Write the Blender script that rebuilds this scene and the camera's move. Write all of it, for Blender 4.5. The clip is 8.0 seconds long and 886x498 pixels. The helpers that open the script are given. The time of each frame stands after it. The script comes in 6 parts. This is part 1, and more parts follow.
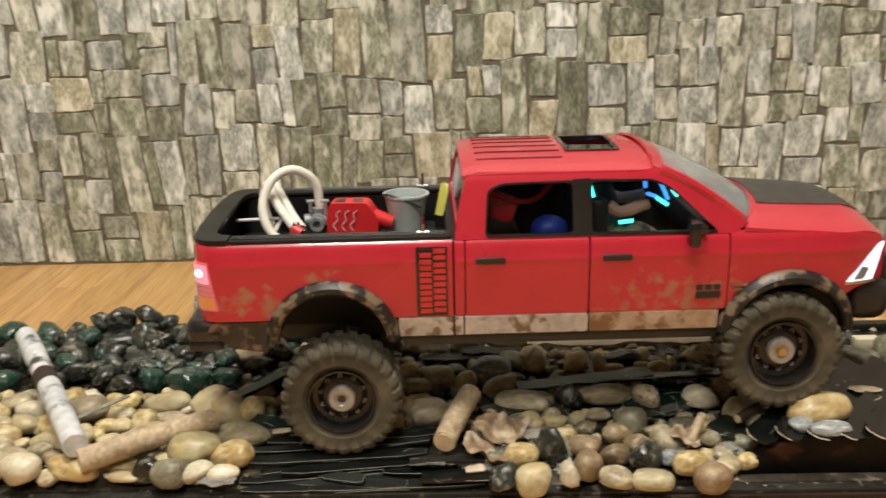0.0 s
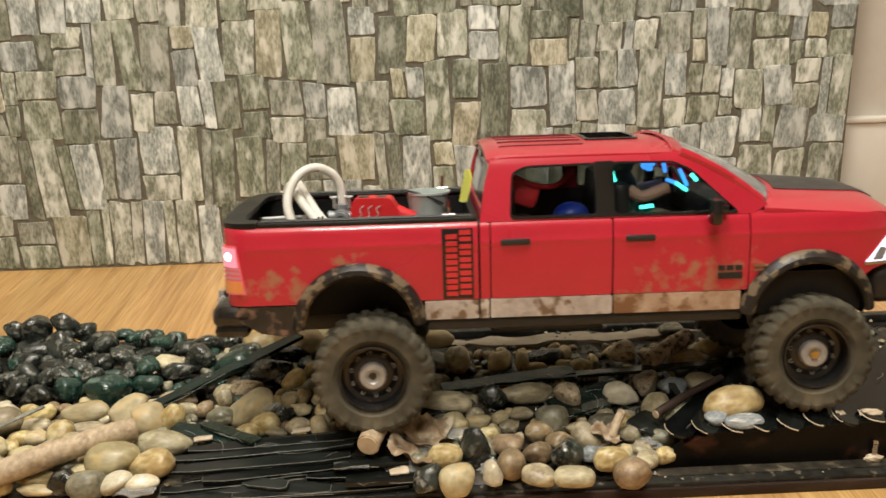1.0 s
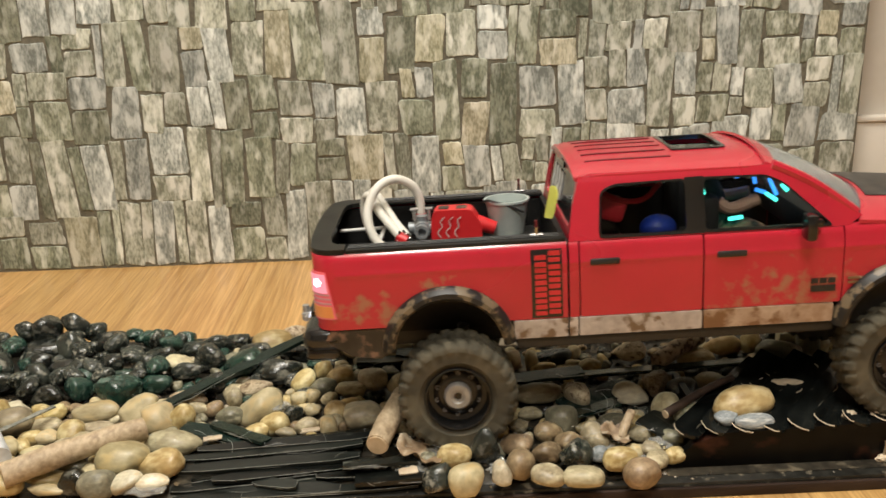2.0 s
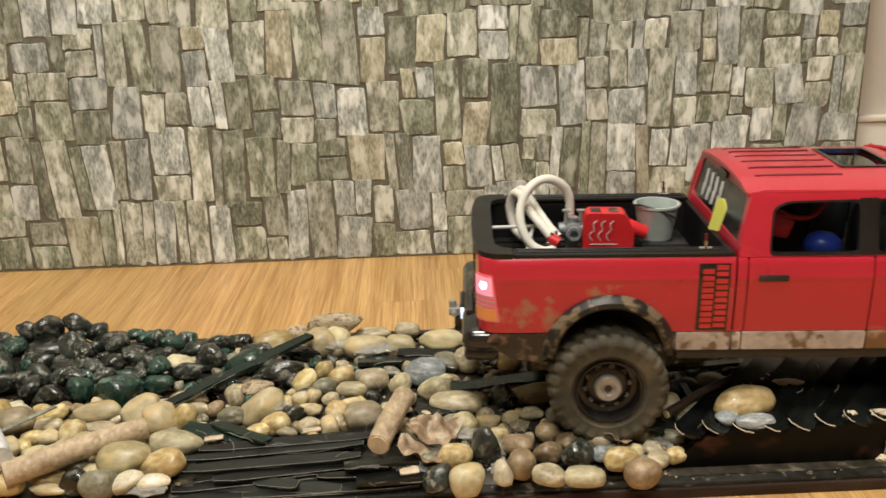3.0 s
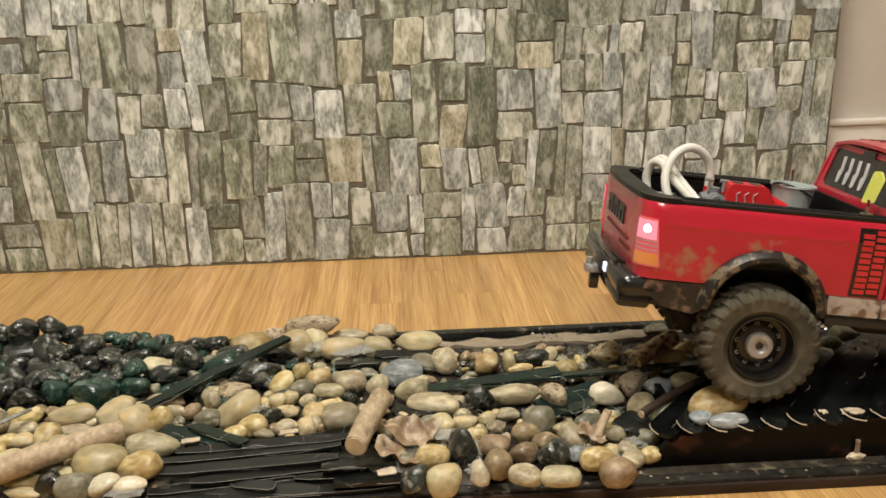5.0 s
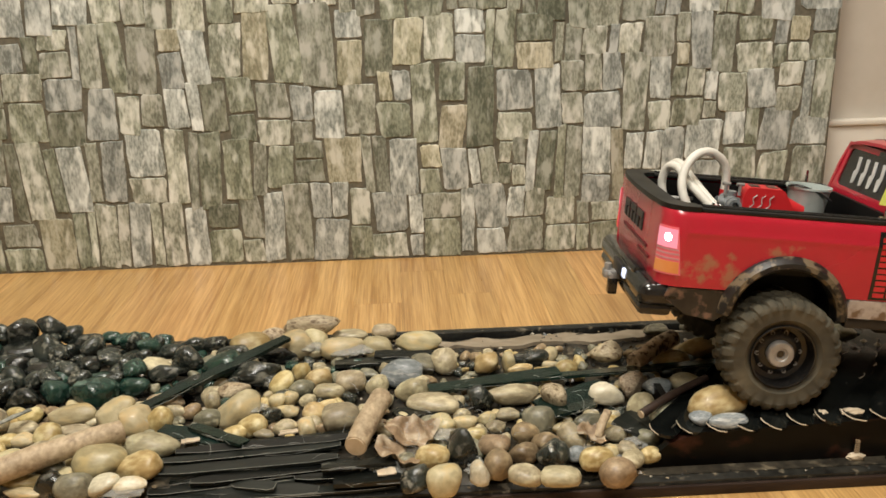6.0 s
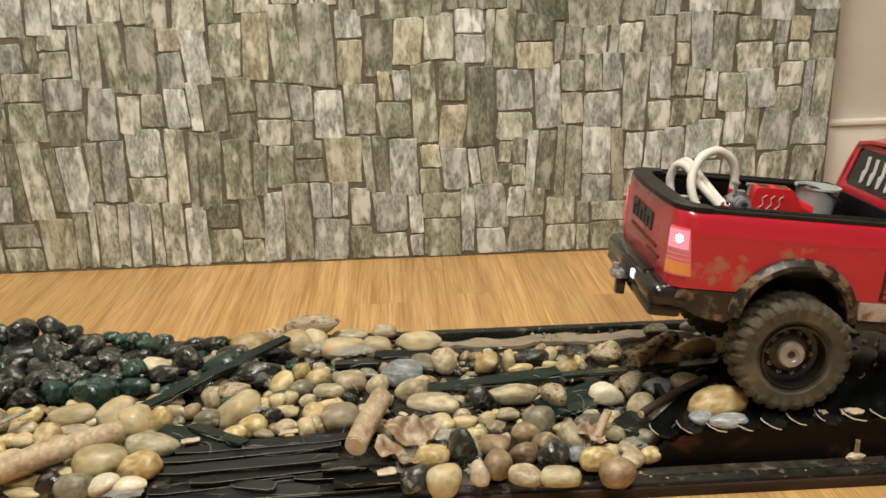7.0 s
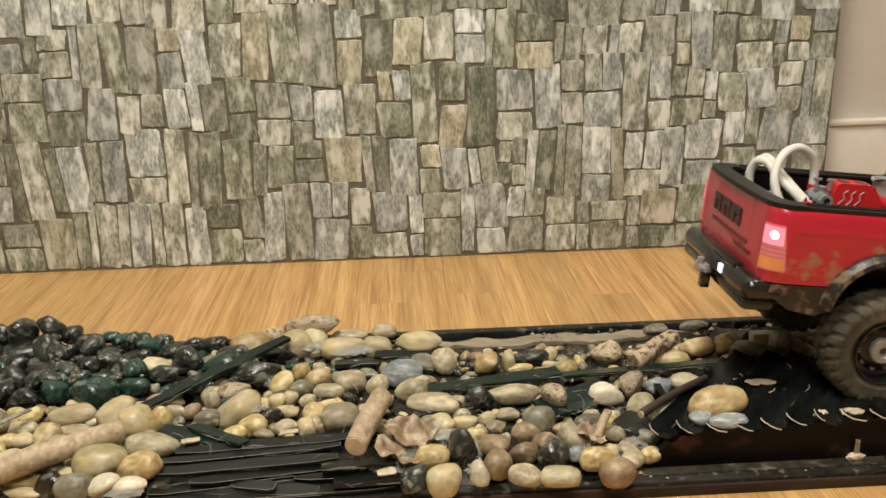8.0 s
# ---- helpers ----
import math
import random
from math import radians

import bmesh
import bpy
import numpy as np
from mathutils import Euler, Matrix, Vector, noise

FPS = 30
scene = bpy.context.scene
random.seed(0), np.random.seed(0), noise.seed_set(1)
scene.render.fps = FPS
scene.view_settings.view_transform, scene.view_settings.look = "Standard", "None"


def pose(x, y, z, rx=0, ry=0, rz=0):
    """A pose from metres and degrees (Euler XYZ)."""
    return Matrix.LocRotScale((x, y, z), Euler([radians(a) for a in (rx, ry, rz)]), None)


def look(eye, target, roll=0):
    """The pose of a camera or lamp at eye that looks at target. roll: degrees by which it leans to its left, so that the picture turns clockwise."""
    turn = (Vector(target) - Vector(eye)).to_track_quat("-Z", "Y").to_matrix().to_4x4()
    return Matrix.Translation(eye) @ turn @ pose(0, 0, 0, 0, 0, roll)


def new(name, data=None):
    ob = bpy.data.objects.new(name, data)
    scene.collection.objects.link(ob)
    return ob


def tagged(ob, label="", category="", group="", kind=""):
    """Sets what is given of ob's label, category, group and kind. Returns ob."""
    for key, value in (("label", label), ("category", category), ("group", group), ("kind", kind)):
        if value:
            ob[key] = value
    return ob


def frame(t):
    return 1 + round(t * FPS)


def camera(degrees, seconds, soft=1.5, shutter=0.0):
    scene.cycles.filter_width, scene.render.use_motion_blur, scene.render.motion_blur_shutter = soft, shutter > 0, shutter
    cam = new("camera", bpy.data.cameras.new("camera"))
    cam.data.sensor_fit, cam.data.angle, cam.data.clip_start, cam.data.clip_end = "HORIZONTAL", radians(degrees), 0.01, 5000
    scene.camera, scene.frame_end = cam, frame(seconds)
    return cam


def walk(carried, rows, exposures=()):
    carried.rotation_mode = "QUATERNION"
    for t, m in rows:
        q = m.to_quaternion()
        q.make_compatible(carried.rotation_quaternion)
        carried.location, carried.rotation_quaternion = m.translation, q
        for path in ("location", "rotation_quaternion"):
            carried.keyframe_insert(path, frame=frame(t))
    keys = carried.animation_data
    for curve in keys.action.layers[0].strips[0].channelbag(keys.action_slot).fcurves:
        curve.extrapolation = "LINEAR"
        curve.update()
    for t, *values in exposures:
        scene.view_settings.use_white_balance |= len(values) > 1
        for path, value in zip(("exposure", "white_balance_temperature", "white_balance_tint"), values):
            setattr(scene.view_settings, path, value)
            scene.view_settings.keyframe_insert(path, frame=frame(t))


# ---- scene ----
# ---------------------------------------------------------------- camera
cam = camera(51.0, 8.0, 1.6, 0.5)


def handheld(x, y, z, yaw, pitch, roll):
    return pose(x, y, z, 0, 0, yaw) @ pose(0, 0, 0, 90 + pitch) @ pose(0, 0, 0, 0, 0, roll)


walk(cam, [
    (0.0, handheld(-0.0078, 0.0060, 0.4175, 2.51, -17.55, -2.15)),
    (0.5, handheld(0.0012, 0.0051, 0.4187, -0.78, -17.60, -1.82)),
    (1.0, handheld(0.0002, 0.0047, 0.4193, -1.94, -17.65, -1.55)),
    (1.5, handheld(0.0009, 0.0049, 0.4188, -1.43, -17.62, -1.79)),
    (3.0, handheld(0.0006, 0.0045, 0.4192, -1.27, -17.63, -1.84)),
    (3.5, handheld(0.0004, -0.0003, 0.4206, -1.68, -17.59, -1.69)),
    (4.0, handheld(0.0002, 0.0003, 0.4199, -2.16, -17.55, -1.56)),
    (4.5, handheld(0.0009, 0.0001, 0.4198, -2.57, -17.51, -1.49)),
    (5.5, handheld(0.0, 0.0, 0.42, -2.80, -17.50, -1.40)),
    (6.0, handheld(0.0, 0.0, 0.42, -2.80, -17.50, -1.40)),
    (8.0, handheld(0.0, 0.0, 0.42, -2.80, -17.50, -1.40)),
], exposures=[(0.0, 0.15), (1.5, 0.16), (3.0, 0.10), (4.0, 0.02), (8.0, 0.03)])

# ---------------------------------------------------------------- light
world = bpy.data.worlds.new("room_world")
scene.world = world
world.use_nodes = True
world.node_tree.nodes["Background"].inputs[0].default_value = (1.0, 0.85, 0.66, 1)
world.node_tree.nodes["Background"].inputs[1].default_value = 0.05


def area_lamp(name, m, size, watts, colour):
    data = bpy.data.lights.new(name, "AREA")
    data.shape, data.size, data.energy, data.color = "DISK", size, watts, colour
    ob = new(name, data)
    ob.matrix_world = m
    return ob


# the ceiling lamp above the board
area_lamp("overhead_light", look((-0.10, 0.42, 2.30), (-0.06, 0.85, 0.0)), 0.60, 45, (1.0, 0.955, 0.865))
# unseen fill added behind the camera to brighten the faces turned to it
area_lamp("overhead_light", look((-0.15, -1.0, 2.30), (-0.1, 0.9, 0.1)), 0.60, 35.5, (1.0, 0.955, 0.865))


# ---------------------------------------------------------------- helpers
def part(name, bm, material, parent=None, label="", smooth=True, kind=""):
    """One mesh object from a bmesh, under a thing or a part."""
    bmesh.ops.recalc_face_normals(bm, faces=bm.faces[:])
    me = bpy.data.meshes.new(name)
    bm.to_mesh(me)
    bm.free()
    me.materials.append(material)
    if smooth:
        me.polygons.foreach_set("use_smooth", [True] * len(me.polygons))
        me.set_sharp_from_angle(angle=radians(35))
    ob = new(name, me)
    if parent:
        ob.parent = parent
    return tagged(ob, label=label, kind=kind)


def box(bm, x0, x1, y0, y1, z0, z1, bevel=0.0, m=None, segments=2):
    made = bmesh.ops.create_cube(bm, size=1)["verts"]
    for v in made:
        v.co = Vector((x0 + (v.co.x + 0.5) * (x1 - x0), y0 + (v.co.y + 0.5) * (y1 - y0), z0 + (v.co.z + 0.5) * (z1 - z0)))
    if bevel:
        edges = list({e for v in made for e in v.link_edges})
        out = bmesh.ops.bevel(bm, geom=edges, offset=bevel, segments=segments, affect="EDGES", profile=0.5)
        made = list({v for f in out["faces"] for v in f.verts} | {v for v in made if v.is_valid})
    if m is not None:
        bmesh.ops.transform(bm, matrix=m, verts=made)
    return made


def cyl(bm, a, b, r0, r1=None, n=16):
    """A capped cone from a to b."""
    a, b = Vector(a), Vector(b)
    m = Matrix.Translation((a + b) / 2) @ (b - a).to_track_quat("Z", "Y").to_matrix().to_4x4()
    return bmesh.ops.create_cone(bm, cap_ends=True, segments=n, radius1=r0, radius2=r0 if r1 is None else r1, depth=(b - a).length, matrix=m)["verts"]


def lathe(bm, profile, n=40, axis="Y"):
    """Turn (radius, along) pairs round the axis."""
    rings = []
    for r, h in profile:
        ring = []
        for i in range(n):
            a = 2 * math.pi * i / n
            ring.append(bm.verts.new((r * math.cos(a), h, r * math.sin(a)) if axis == "Y" else (r * math.cos(a), r * math.sin(a), h)))
        rings.append(ring)
    for p, q in zip(rings, rings[1:]):
        for i in range(n):
            bm.faces.new((p[i], p[(i + 1) % n], q[(i + 1) % n], q[i]))
    return rings


def tube(bm, points, r, n=10, closed=False):
    """A round tube along points."""
    pts = [Vector(p) for p in points]
    rings, up = [], Vector((0, 0.13, 1)).normalized()
    for i, p in enumerate(pts):
        d = (pts[min(i + 1, len(pts) - 1)] - pts[max(i - 1, 0)]).normalized()
        side = d.cross(up)
        if side.length < 0.1:
            side = d.cross(Vector((1, 0, 0)))
        side.normalize()
        other = side.cross(d).normalized()
        rings.append([bm.verts.new(p + r * (math.cos(2 * math.pi * k / n) * side + math.sin(2 * math.pi * k / n) * other)) for k in range(n)])
    for p, q in zip(rings, rings[1:]):
        for k in range(n):
            bm.faces.new((p[k], p[(k + 1) % n], q[(k + 1) % n], q[k]))
    bm.faces.new(rings[0])
    bm.faces.new(rings[-1])


def bend(points, steps=8):
    """A smooth line through points."""
    pts = [Vector(p) for p in points]
    pts = [2 * pts[0] - pts[1]] + pts + [2 * pts[-1] - pts[-2]]
    out = []
    for i in range(1, len(pts) - 2):
        p0, p1, p2, p3 = pts[i - 1:i + 3]
        for s in range(steps):
            t = s / steps
            out.append(0.5 * (2 * p1 + (p2 - p0) * t + (2 * p0 - 5 * p1 + 4 * p2 - p3) * t * t + (3 * p1 - p0 - 3 * p2 + p3) * t ** 3))
    return out + [pts[-2]]


def plate(bm, loops, shape, thick, cuts_u=(), cuts_v=()):
    """A sheet with holes: loops of (u, v), the first the outline; shape(u, v, depth) places it; thick goes inwards."""
    flat = bmesh.new()
    edges = []
    for loop in loops:
        vs = [flat.verts.new((u, v, 0)) for u, v in loop]
        edges += [flat.edges.new((vs[i], vs[(i + 1) % len(vs)])) for i in range(len(vs))]
    bmesh.ops.triangle_fill(flat, edges=edges, use_beauty=True)
    for axis, cuts in ((0, cuts_u), (1, cuts_v)):
        for c in cuts:
            bmesh.ops.bisect_plane(flat, geom=flat.verts[:] + flat.edges[:] + flat.faces[:], dist=1e-6,
                                   plane_co=(c, c, 0), plane_no=(1, 0, 0) if axis == 0 else (0, 1, 0))
    front = {v: bm.verts.new(shape(v.co.x, v.co.y, 0.0)) for v in flat.verts}
    back = {v: bm.verts.new(shape(v.co.x, v.co.y, thick)) for v in flat.verts}
    for f in flat.faces:
        bm.faces.new([front[v] for v in f.verts])
        bm.faces.new([back[v] for v in reversed(f.verts)])
    for e in flat.edges:
        if e.is_boundary:
            a, b = e.verts
            bm.faces.new((front[a], front[b], back[b], back[a]))
    flat.free()


def spread(a, b, n):
    return [a + (b - a) * i / n for i in range(1, n)]


# ---------------------------------------------------------------- materials
def material(name, low, high, rough=0.6, metal=0.0, grain=60.0, stretch=(1, 1, 1), bump=0.15, coat=0.0, spot=None, spot_scale=20.0,
             spot_at=0.62, spot_soft=0.06, vary=0.0, glow=None, power=0.0, bump_scale=None, rough_vary=0.1, distance=0.001, shine=0.5, span=(0.36, 0.64)):
    """A surface with grain, a second larger variation, optional spots of another colour, relief, and a change from thing to thing."""
    mat = bpy.data.materials.new(name)
    mat.use_nodes = True
    nt = mat.node_tree
    n, l = nt.nodes, nt.links
    bsdf = n["Principled BSDF"]
    co = n.new("ShaderNodeTexCoord")
    mp = n.new("ShaderNodeMapping")
    mp.inputs["Scale"].default_value = stretch
    l.new(co.outputs["Object"], mp.inputs["Vector"])
    where = mp.outputs["Vector"]
    if vary:
        info = n.new("ShaderNodeObjectInfo")
        add = n.new("ShaderNodeVectorMath")
        add.operation = "ADD"
        wide = n.new("ShaderNodeMath")
        wide.operation = "MULTIPLY"
        wide.inputs[1].default_value = 37.0
        l.new(info.outputs["Random"], wide.inputs[0])
        l.new(where, add.inputs[0])
        l.new(wide.outputs[0], add.inputs[1])
        where = add.outputs[0]
    fine = n.new("ShaderNodeTexNoise")
    fine.inputs["Scale"].default_value, fine.inputs["Detail"].default_value = grain, 6.0
    l.new(where, fine.inputs["Vector"])
    broad = n.new("ShaderNodeTexNoise")
    broad.inputs["Scale"].default_value, broad.inputs["Detail"].default_value = grain * 0.16, 3.0
    l.new(where, broad.inputs["Vector"])
    both = n.new("ShaderNodeMath")
    both.operation = "MULTIPLY_ADD"
    both.inputs[1].default_value = 0.55
    l.new(fine.outputs["Fac"], both.inputs[0])
    half = n.new("ShaderNodeMath")
    half.operation = "MULTIPLY"
    half.inputs[1].default_value = 0.45
    l.new(broad.outputs["Fac"], half.inputs[0])
    l.new(half.outputs[0], both.inputs[2])
    ramp = n.new("ShaderNodeValToRGB")
    ramp.color_ramp.elements[0].position, ramp.color_ramp.elements[1].position = span
    ramp.color_ramp.elements[0].color, ramp.color_ramp.elements[1].color = (*low, 1), (*high, 1)
    l.new(both.outputs[0], ramp.inputs["Fac"])
    colour = ramp.outputs["Color"]
    if spot:
        patch = n.new("ShaderNodeTexNoise")
        patch.inputs["Scale"].default_value, patch.inputs["Detail"].default_value = spot_scale, 4.0
        l.new(where, patch.inputs["Vector"])
        step = n.new("ShaderNodeMapRange")
        step.inputs["From Min"].default_value, step.inputs["From Max"].default_value = spot_at - spot_soft, spot_at + spot_soft
        l.new(patch.outputs["Fac"], step.inputs["Value"])
        mix = n.new("ShaderNodeMix")
        mix.data_type = "RGBA"
        mix.inputs["B"].default_value = (*spot, 1)
        l.new(step.outputs["Result"], mix.inputs["Factor"])
        l.new(colour, mix.inputs["A"])
        colour = mix.outputs["Result"]
    if vary:
        hsv = n.new("ShaderNodeHueSaturation")
        val = n.new("ShaderNodeMapRange")
        val.inputs["To Min"].default_value, val.inputs["To Max"].default_value = 1 - vary, 1 + vary
        l.new(info.outputs["Random"], val.inputs["Value"])
        l.new(val.outputs["Result"], hsv.inputs["Value"])
        hue = n.new("ShaderNodeMapRange")
        frac = n.new("ShaderNodeMath")
        frac.operation = "FRACT"
        l.new(wide.outputs[0], frac.inputs[0])
        hue.inputs["To Min"].default_value, hue.inputs["To Max"].default_value = 0.5 - 0.035 * vary, 0.5 + 0.05 * vary
        l.new(frac.outputs[0], hue.inputs["Value"])
        l.new(hue.outputs["Result"], hsv.inputs["Hue"])
        l.new(colour, hsv.inputs["Color"])
        colour = hsv.outputs["Color"]
    l.new(colour, bsdf.inputs["Base Color"])
    rr = n.new("ShaderNodeMapRange")
    rr.inputs["To Min"].default_value, rr.inputs["To Max"].default_value = max(rough - rough_vary, 0.02), min(rough + rough_vary, 1)
    l.new(broad.outputs["Fac"], rr.inputs["Value"])
    l.new(rr.outputs["Result"], bsdf.inputs["Roughness"])
    bsdf.inputs["Metallic"].default_value = metal
    bsdf.inputs["Specular IOR Level"].default_value = shine
    bsdf.inputs["Coat Weight"].default_value = coat
    bsdf.inputs["Coat Roughness"].default_value = 0.08
    if bump:
        bp = n.new("ShaderNodeBump")
        bp.inputs["Strength"].default_value, bp.inputs["Distance"].default_value = bump, distance
        l.new(both.outputs[0], bp.inputs["Height"])
        l.new(bp.outputs["Normal"], bsdf.inputs["Normal"])
    if glow:
        bsdf.inputs["Emission Color"].default_value = (*glow, 1)
        bsdf.inputs["Emission Strength"].default_value = power
    return mat


def glass(name, colour, rough=0.02, weight=1.0):
    mat = bpy.data.materials.new(name)
    mat.use_nodes = True
    b = mat.node_tree.nodes["Principled BSDF"]
    b.inputs["Base Color"].default_value = (*colour, 1)
    b.inputs["Roughness"].default_value = rough
    b.inputs["Transmission Weight"].default_value = weight
    b.inputs["IOR"].default_value = 1.1
    return mat


def stone_print(name, low, high, light):
    """Printed stone: fine mottling, upright pale streaks and dark flecks."""
    return material(name, low, high, 0.6, grain=330, stretch=(1.0, 1, 0.42), bump=0.7, vary=0.27, spot=light, spot_scale=80, spot_at=0.57, spot_soft=0.075, distance=0.0012, span=(0.40, 0.60))


M_STONE = stone_print("printed_stone", (0.172, 0.184, 0.137), (0.458, 0.478, 0.396), (0.652, 0.663, 0.598))
M_STONE_BLUE = stone_print("printed_stone_grey", (0.199, 0.221, 0.200), (0.513, 0.546, 0.513), (0.717, 0.750, 0.712))
M_STONE_WARM = stone_print("printed_stone_tan", (0.226, 0.217, 0.144), (0.496, 0.480, 0.366), (0.630, 0.619, 0.522))
M_STONE_DARK = stone_print("printed_stone_dark", (0.112, 0.124, 0.085), (0.316, 0.336, 0.253), (0.522, 0.543, 0.468))
STONES = [M_STONE] * 5 + [M_STONE_BLUE] * 5 + [M_STONE_WARM] + [M_STONE_DARK] * 3
M_MORTAR = material("printed_joint", (0.085, 0.078, 0.055), (0.17, 0.155, 0.115), 0.7, grain=160, bump=0.1)
M_PAINT_WALL = material("wall_paint", (0.55, 0.505, 0.435), (0.59, 0.545, 0.475), 0.6, grain=40, bump=0.04)
M_TRIM = material("trim_paint", (0.68, 0.63, 0.55), (0.73, 0.68, 0.60), 0.4, grain=30, bump=0.03)
M_CEIL = material("ceiling_paint", (0.7, 0.67, 0.62), (0.75, 0.72, 0.67), 0.8, grain=50, bump=0.05)
M_OAK = material("oak_floor", (0.38, 0.200, 0.066), (0.64, 0.392, 0.158), 0.32, grain=130, stretch=(4.2, 0.10, 1), bump=0.05, vary=0.10, coat=0.1, distance=0.0003, spot=(0.37, 0.195, 0.066), spot_scale=48, spot_at=0.62, spot_soft=0.07)
M_BOARD = material("board_black", (0.007, 0.007, 0.006), (0.030, 0.029, 0.024), 0.36, grain=140, bump=0.6, spot=(0.15, 0.13, 0.095), spot_scale=110, spot_at=0.64, spot_soft=0.04, shine=0.4, rough_vary=0.2)
M_BOARD_EDGE = material("board_edge", (0.016, 0.009, 0.0065), (0.045, 0.028, 0.02), 0.5, grain=70, stretch=(0.3, 1, 1), bump=0.2, shine=0.25)
M_BED = material("resin_bed", (0.010, 0.009, 0.0075), (0.055, 0.047, 0.034), 0.3, grain=150, bump=0.6, spot=(0.15, 0.125, 0.085), spot_scale=60, spot_at=0.64, rough_vary=0.15, shine=0.3)
# pebble patterns are sized to the stone itself, whose own space is about two units across
PEB = {
    "cream": material("pebble_cream", (0.33, 0.272, 0.148), (0.555, 0.485, 0.305), 0.45, grain=2.6, bump=0.35, vary=0.16, coat=0.05, spot=(0.52, 0.39, 0.185), spot_scale=1.3, spot_at=0.60, spot_soft=0.10, rough_vary=0.18, distance=0.0022),
    "tan": material("pebble_tan", (0.215, 0.178, 0.108), (0.42, 0.358, 0.232), 0.45, grain=2.8, bump=0.4, vary=0.22, coat=0.05, spot=(0.54, 0.48, 0.317), spot_scale=1.5, spot_at=0.60, spot_soft=0.09, rough_vary=0.18, distance=0.0022),
    "ochre": material("pebble_ochre", (0.28, 0.19, 0.068), (0.49, 0.38, 0.178), 0.45, grain=2.4, bump=0.35, vary=0.2, coat=0.06, spot=(0.60, 0.52, 0.299), spot_scale=1.2, spot_at=0.60, spot_soft=0.12, rough_vary=0.18, distance=0.0022),
    "grey": material("pebble_grey", (0.10, 0.094, 0.063), (0.24, 0.225, 0.154), 0.40, grain=3.0, bump=0.5, vary=0.2, coat=0.05, spot=(0.32, 0.30, 0.211), spot_scale=1.8, spot_at=0.62, spot_soft=0.06, rough_vary=0.18, distance=0.0022),
    "black": material("pebble_black", (0.005, 0.0065, 0.0055), (0.034, 0.040, 0.032), 0.26, grain=3.2, bump=0.8, vary=0.5, coat=0.35, shine=0.5, spot=(0.17, 0.165, 0.135), spot_scale=2.2, spot_at=0.605, spot_soft=0.06, rough_vary=0.24, distance=0.003),
    "green": material("pebble_green", (0.004, 0.016, 0.011), (0.018, 0.052, 0.036), 0.26, grain=3.4, bump=0.8, vary=0.4, coat=0.35, shine=0.5, spot=(0.10, 0.15, 0.12), spot_scale=2.0, spot_at=0.62, spot_soft=0.07, rough_vary=0.24, distance=0.003),
    "white": material("pebble_white", (0.46, 0.41, 0.290), (0.70, 0.65, 0.49), 0.40, grain=3.5, bump=0.3, vary=0.1, coat=0.1, spot=(0.55, 0.44, 0.264), spot_scale=1.4, spot_at=0.64, spot_soft=0.06, distance=0.0022),
    "brown": material("pebble_brown", (0.14, 0.095, 0.053), (0.30, 0.22, 0.128), 0.45, grain=2.6, bump=0.4, vary=0.2, coat=0.06, spot=(0.40, 0.31, 0.185), spot_scale=1.4, spot_at=0.62, spot_soft=0.08, rough_vary=0.18, distance=0.0022),
    "slate_blue": material("pebble_blue_grey", (0.13, 0.15, 0.155), (0.31, 0.335, 0.34), 0.38, grain=3.5, stretch=(1, 1, 2), bump=0.35, vary=0.15, coat=0.05, spot=(0.46, 0.47, 0.45), spot_scale=1.6, spot_at=0.62, spot_soft=0.05, distance=0.0022),
    "rough": material("pebble_rough", (0.25, 0.185, 0.115), (0.55, 0.455, 0.315), 0.55, grain=6.0, bump=0.9, vary=0.18, spot=(0.14, 0.09, 0.048), spot_scale=3.5, spot_at=0.60, spot_soft=0.05, distance=0.0025),
}
M_SLATE = material("black_slate", (0.004, 0.005, 0.0042), (0.013, 0.015, 0.0125), 0.30, grain=140, stretch=(0.25, 1, 1), bump=0.8, vary=0.5, shine=0.36, spot=(0.13, 0.13, 0.11), spot_scale=150, spot_at=0.70, spot_soft=0.03, rough_vary=0.2)
M_SLATE_GREEN = material("green_slate", (0.003, 0.009, 0.0065), (0.011, 0.026, 0.020), 0.22, grain=110, stretch=(0.4, 1, 1), bump=0.6, vary=0.2, shine=0.42, spot=(0.06, 0.07, 0.06), spot_scale=140, spot_at=0.69, spot_soft=0.03)
M_BARK = material("stick_bark", (0.27, 0.20, 0.12), (0.53, 0.42, 0.28), 0.6, grain=260, stretch=(1, 0.6, 1), bump=0.9, spot=(0.16, 0.10, 0.055), spot_scale=90, spot_at=0.66)
M_FLAKY = material("flaky_bark", (0.26, 0.17, 0.10), (0.62, 0.50, 0.35), 0.7, grain=140, bump=1.0, spot=(0.09, 0.05, 0.028), spot_scale=150, spot_at=0.55, spot_soft=0.04, distance=0.002)
M_WOODEND = material("stick_cut_end", (0.50, 0.39, 0.25), (0.66, 0.54, 0.38), 0.6, grain=150, bump=0.2)
M_TWIG = material("dark_twig", (0.016, 0.009, 0.006), (0.05, 0.028, 0.019), 0.5, grain=120, bump=0.5)
M_BIRCH = material("birch_bark", (0.42, 0.44, 0.45), (0.66, 0.68, 0.69), 0.6, grain=100, bump=0.5, spot=(0.05, 0.048, 0.045), spot_scale=45, spot_at=0.60)
M_LEAF = material("dry_leaf", (0.15, 0.095, 0.052), (0.37, 0.265, 0.16), 0.5, grain=160, bump=0.8, coat=0.15, spot=(0.52, 0.44, 0.32), spot_scale=70, spot_at=0.62)
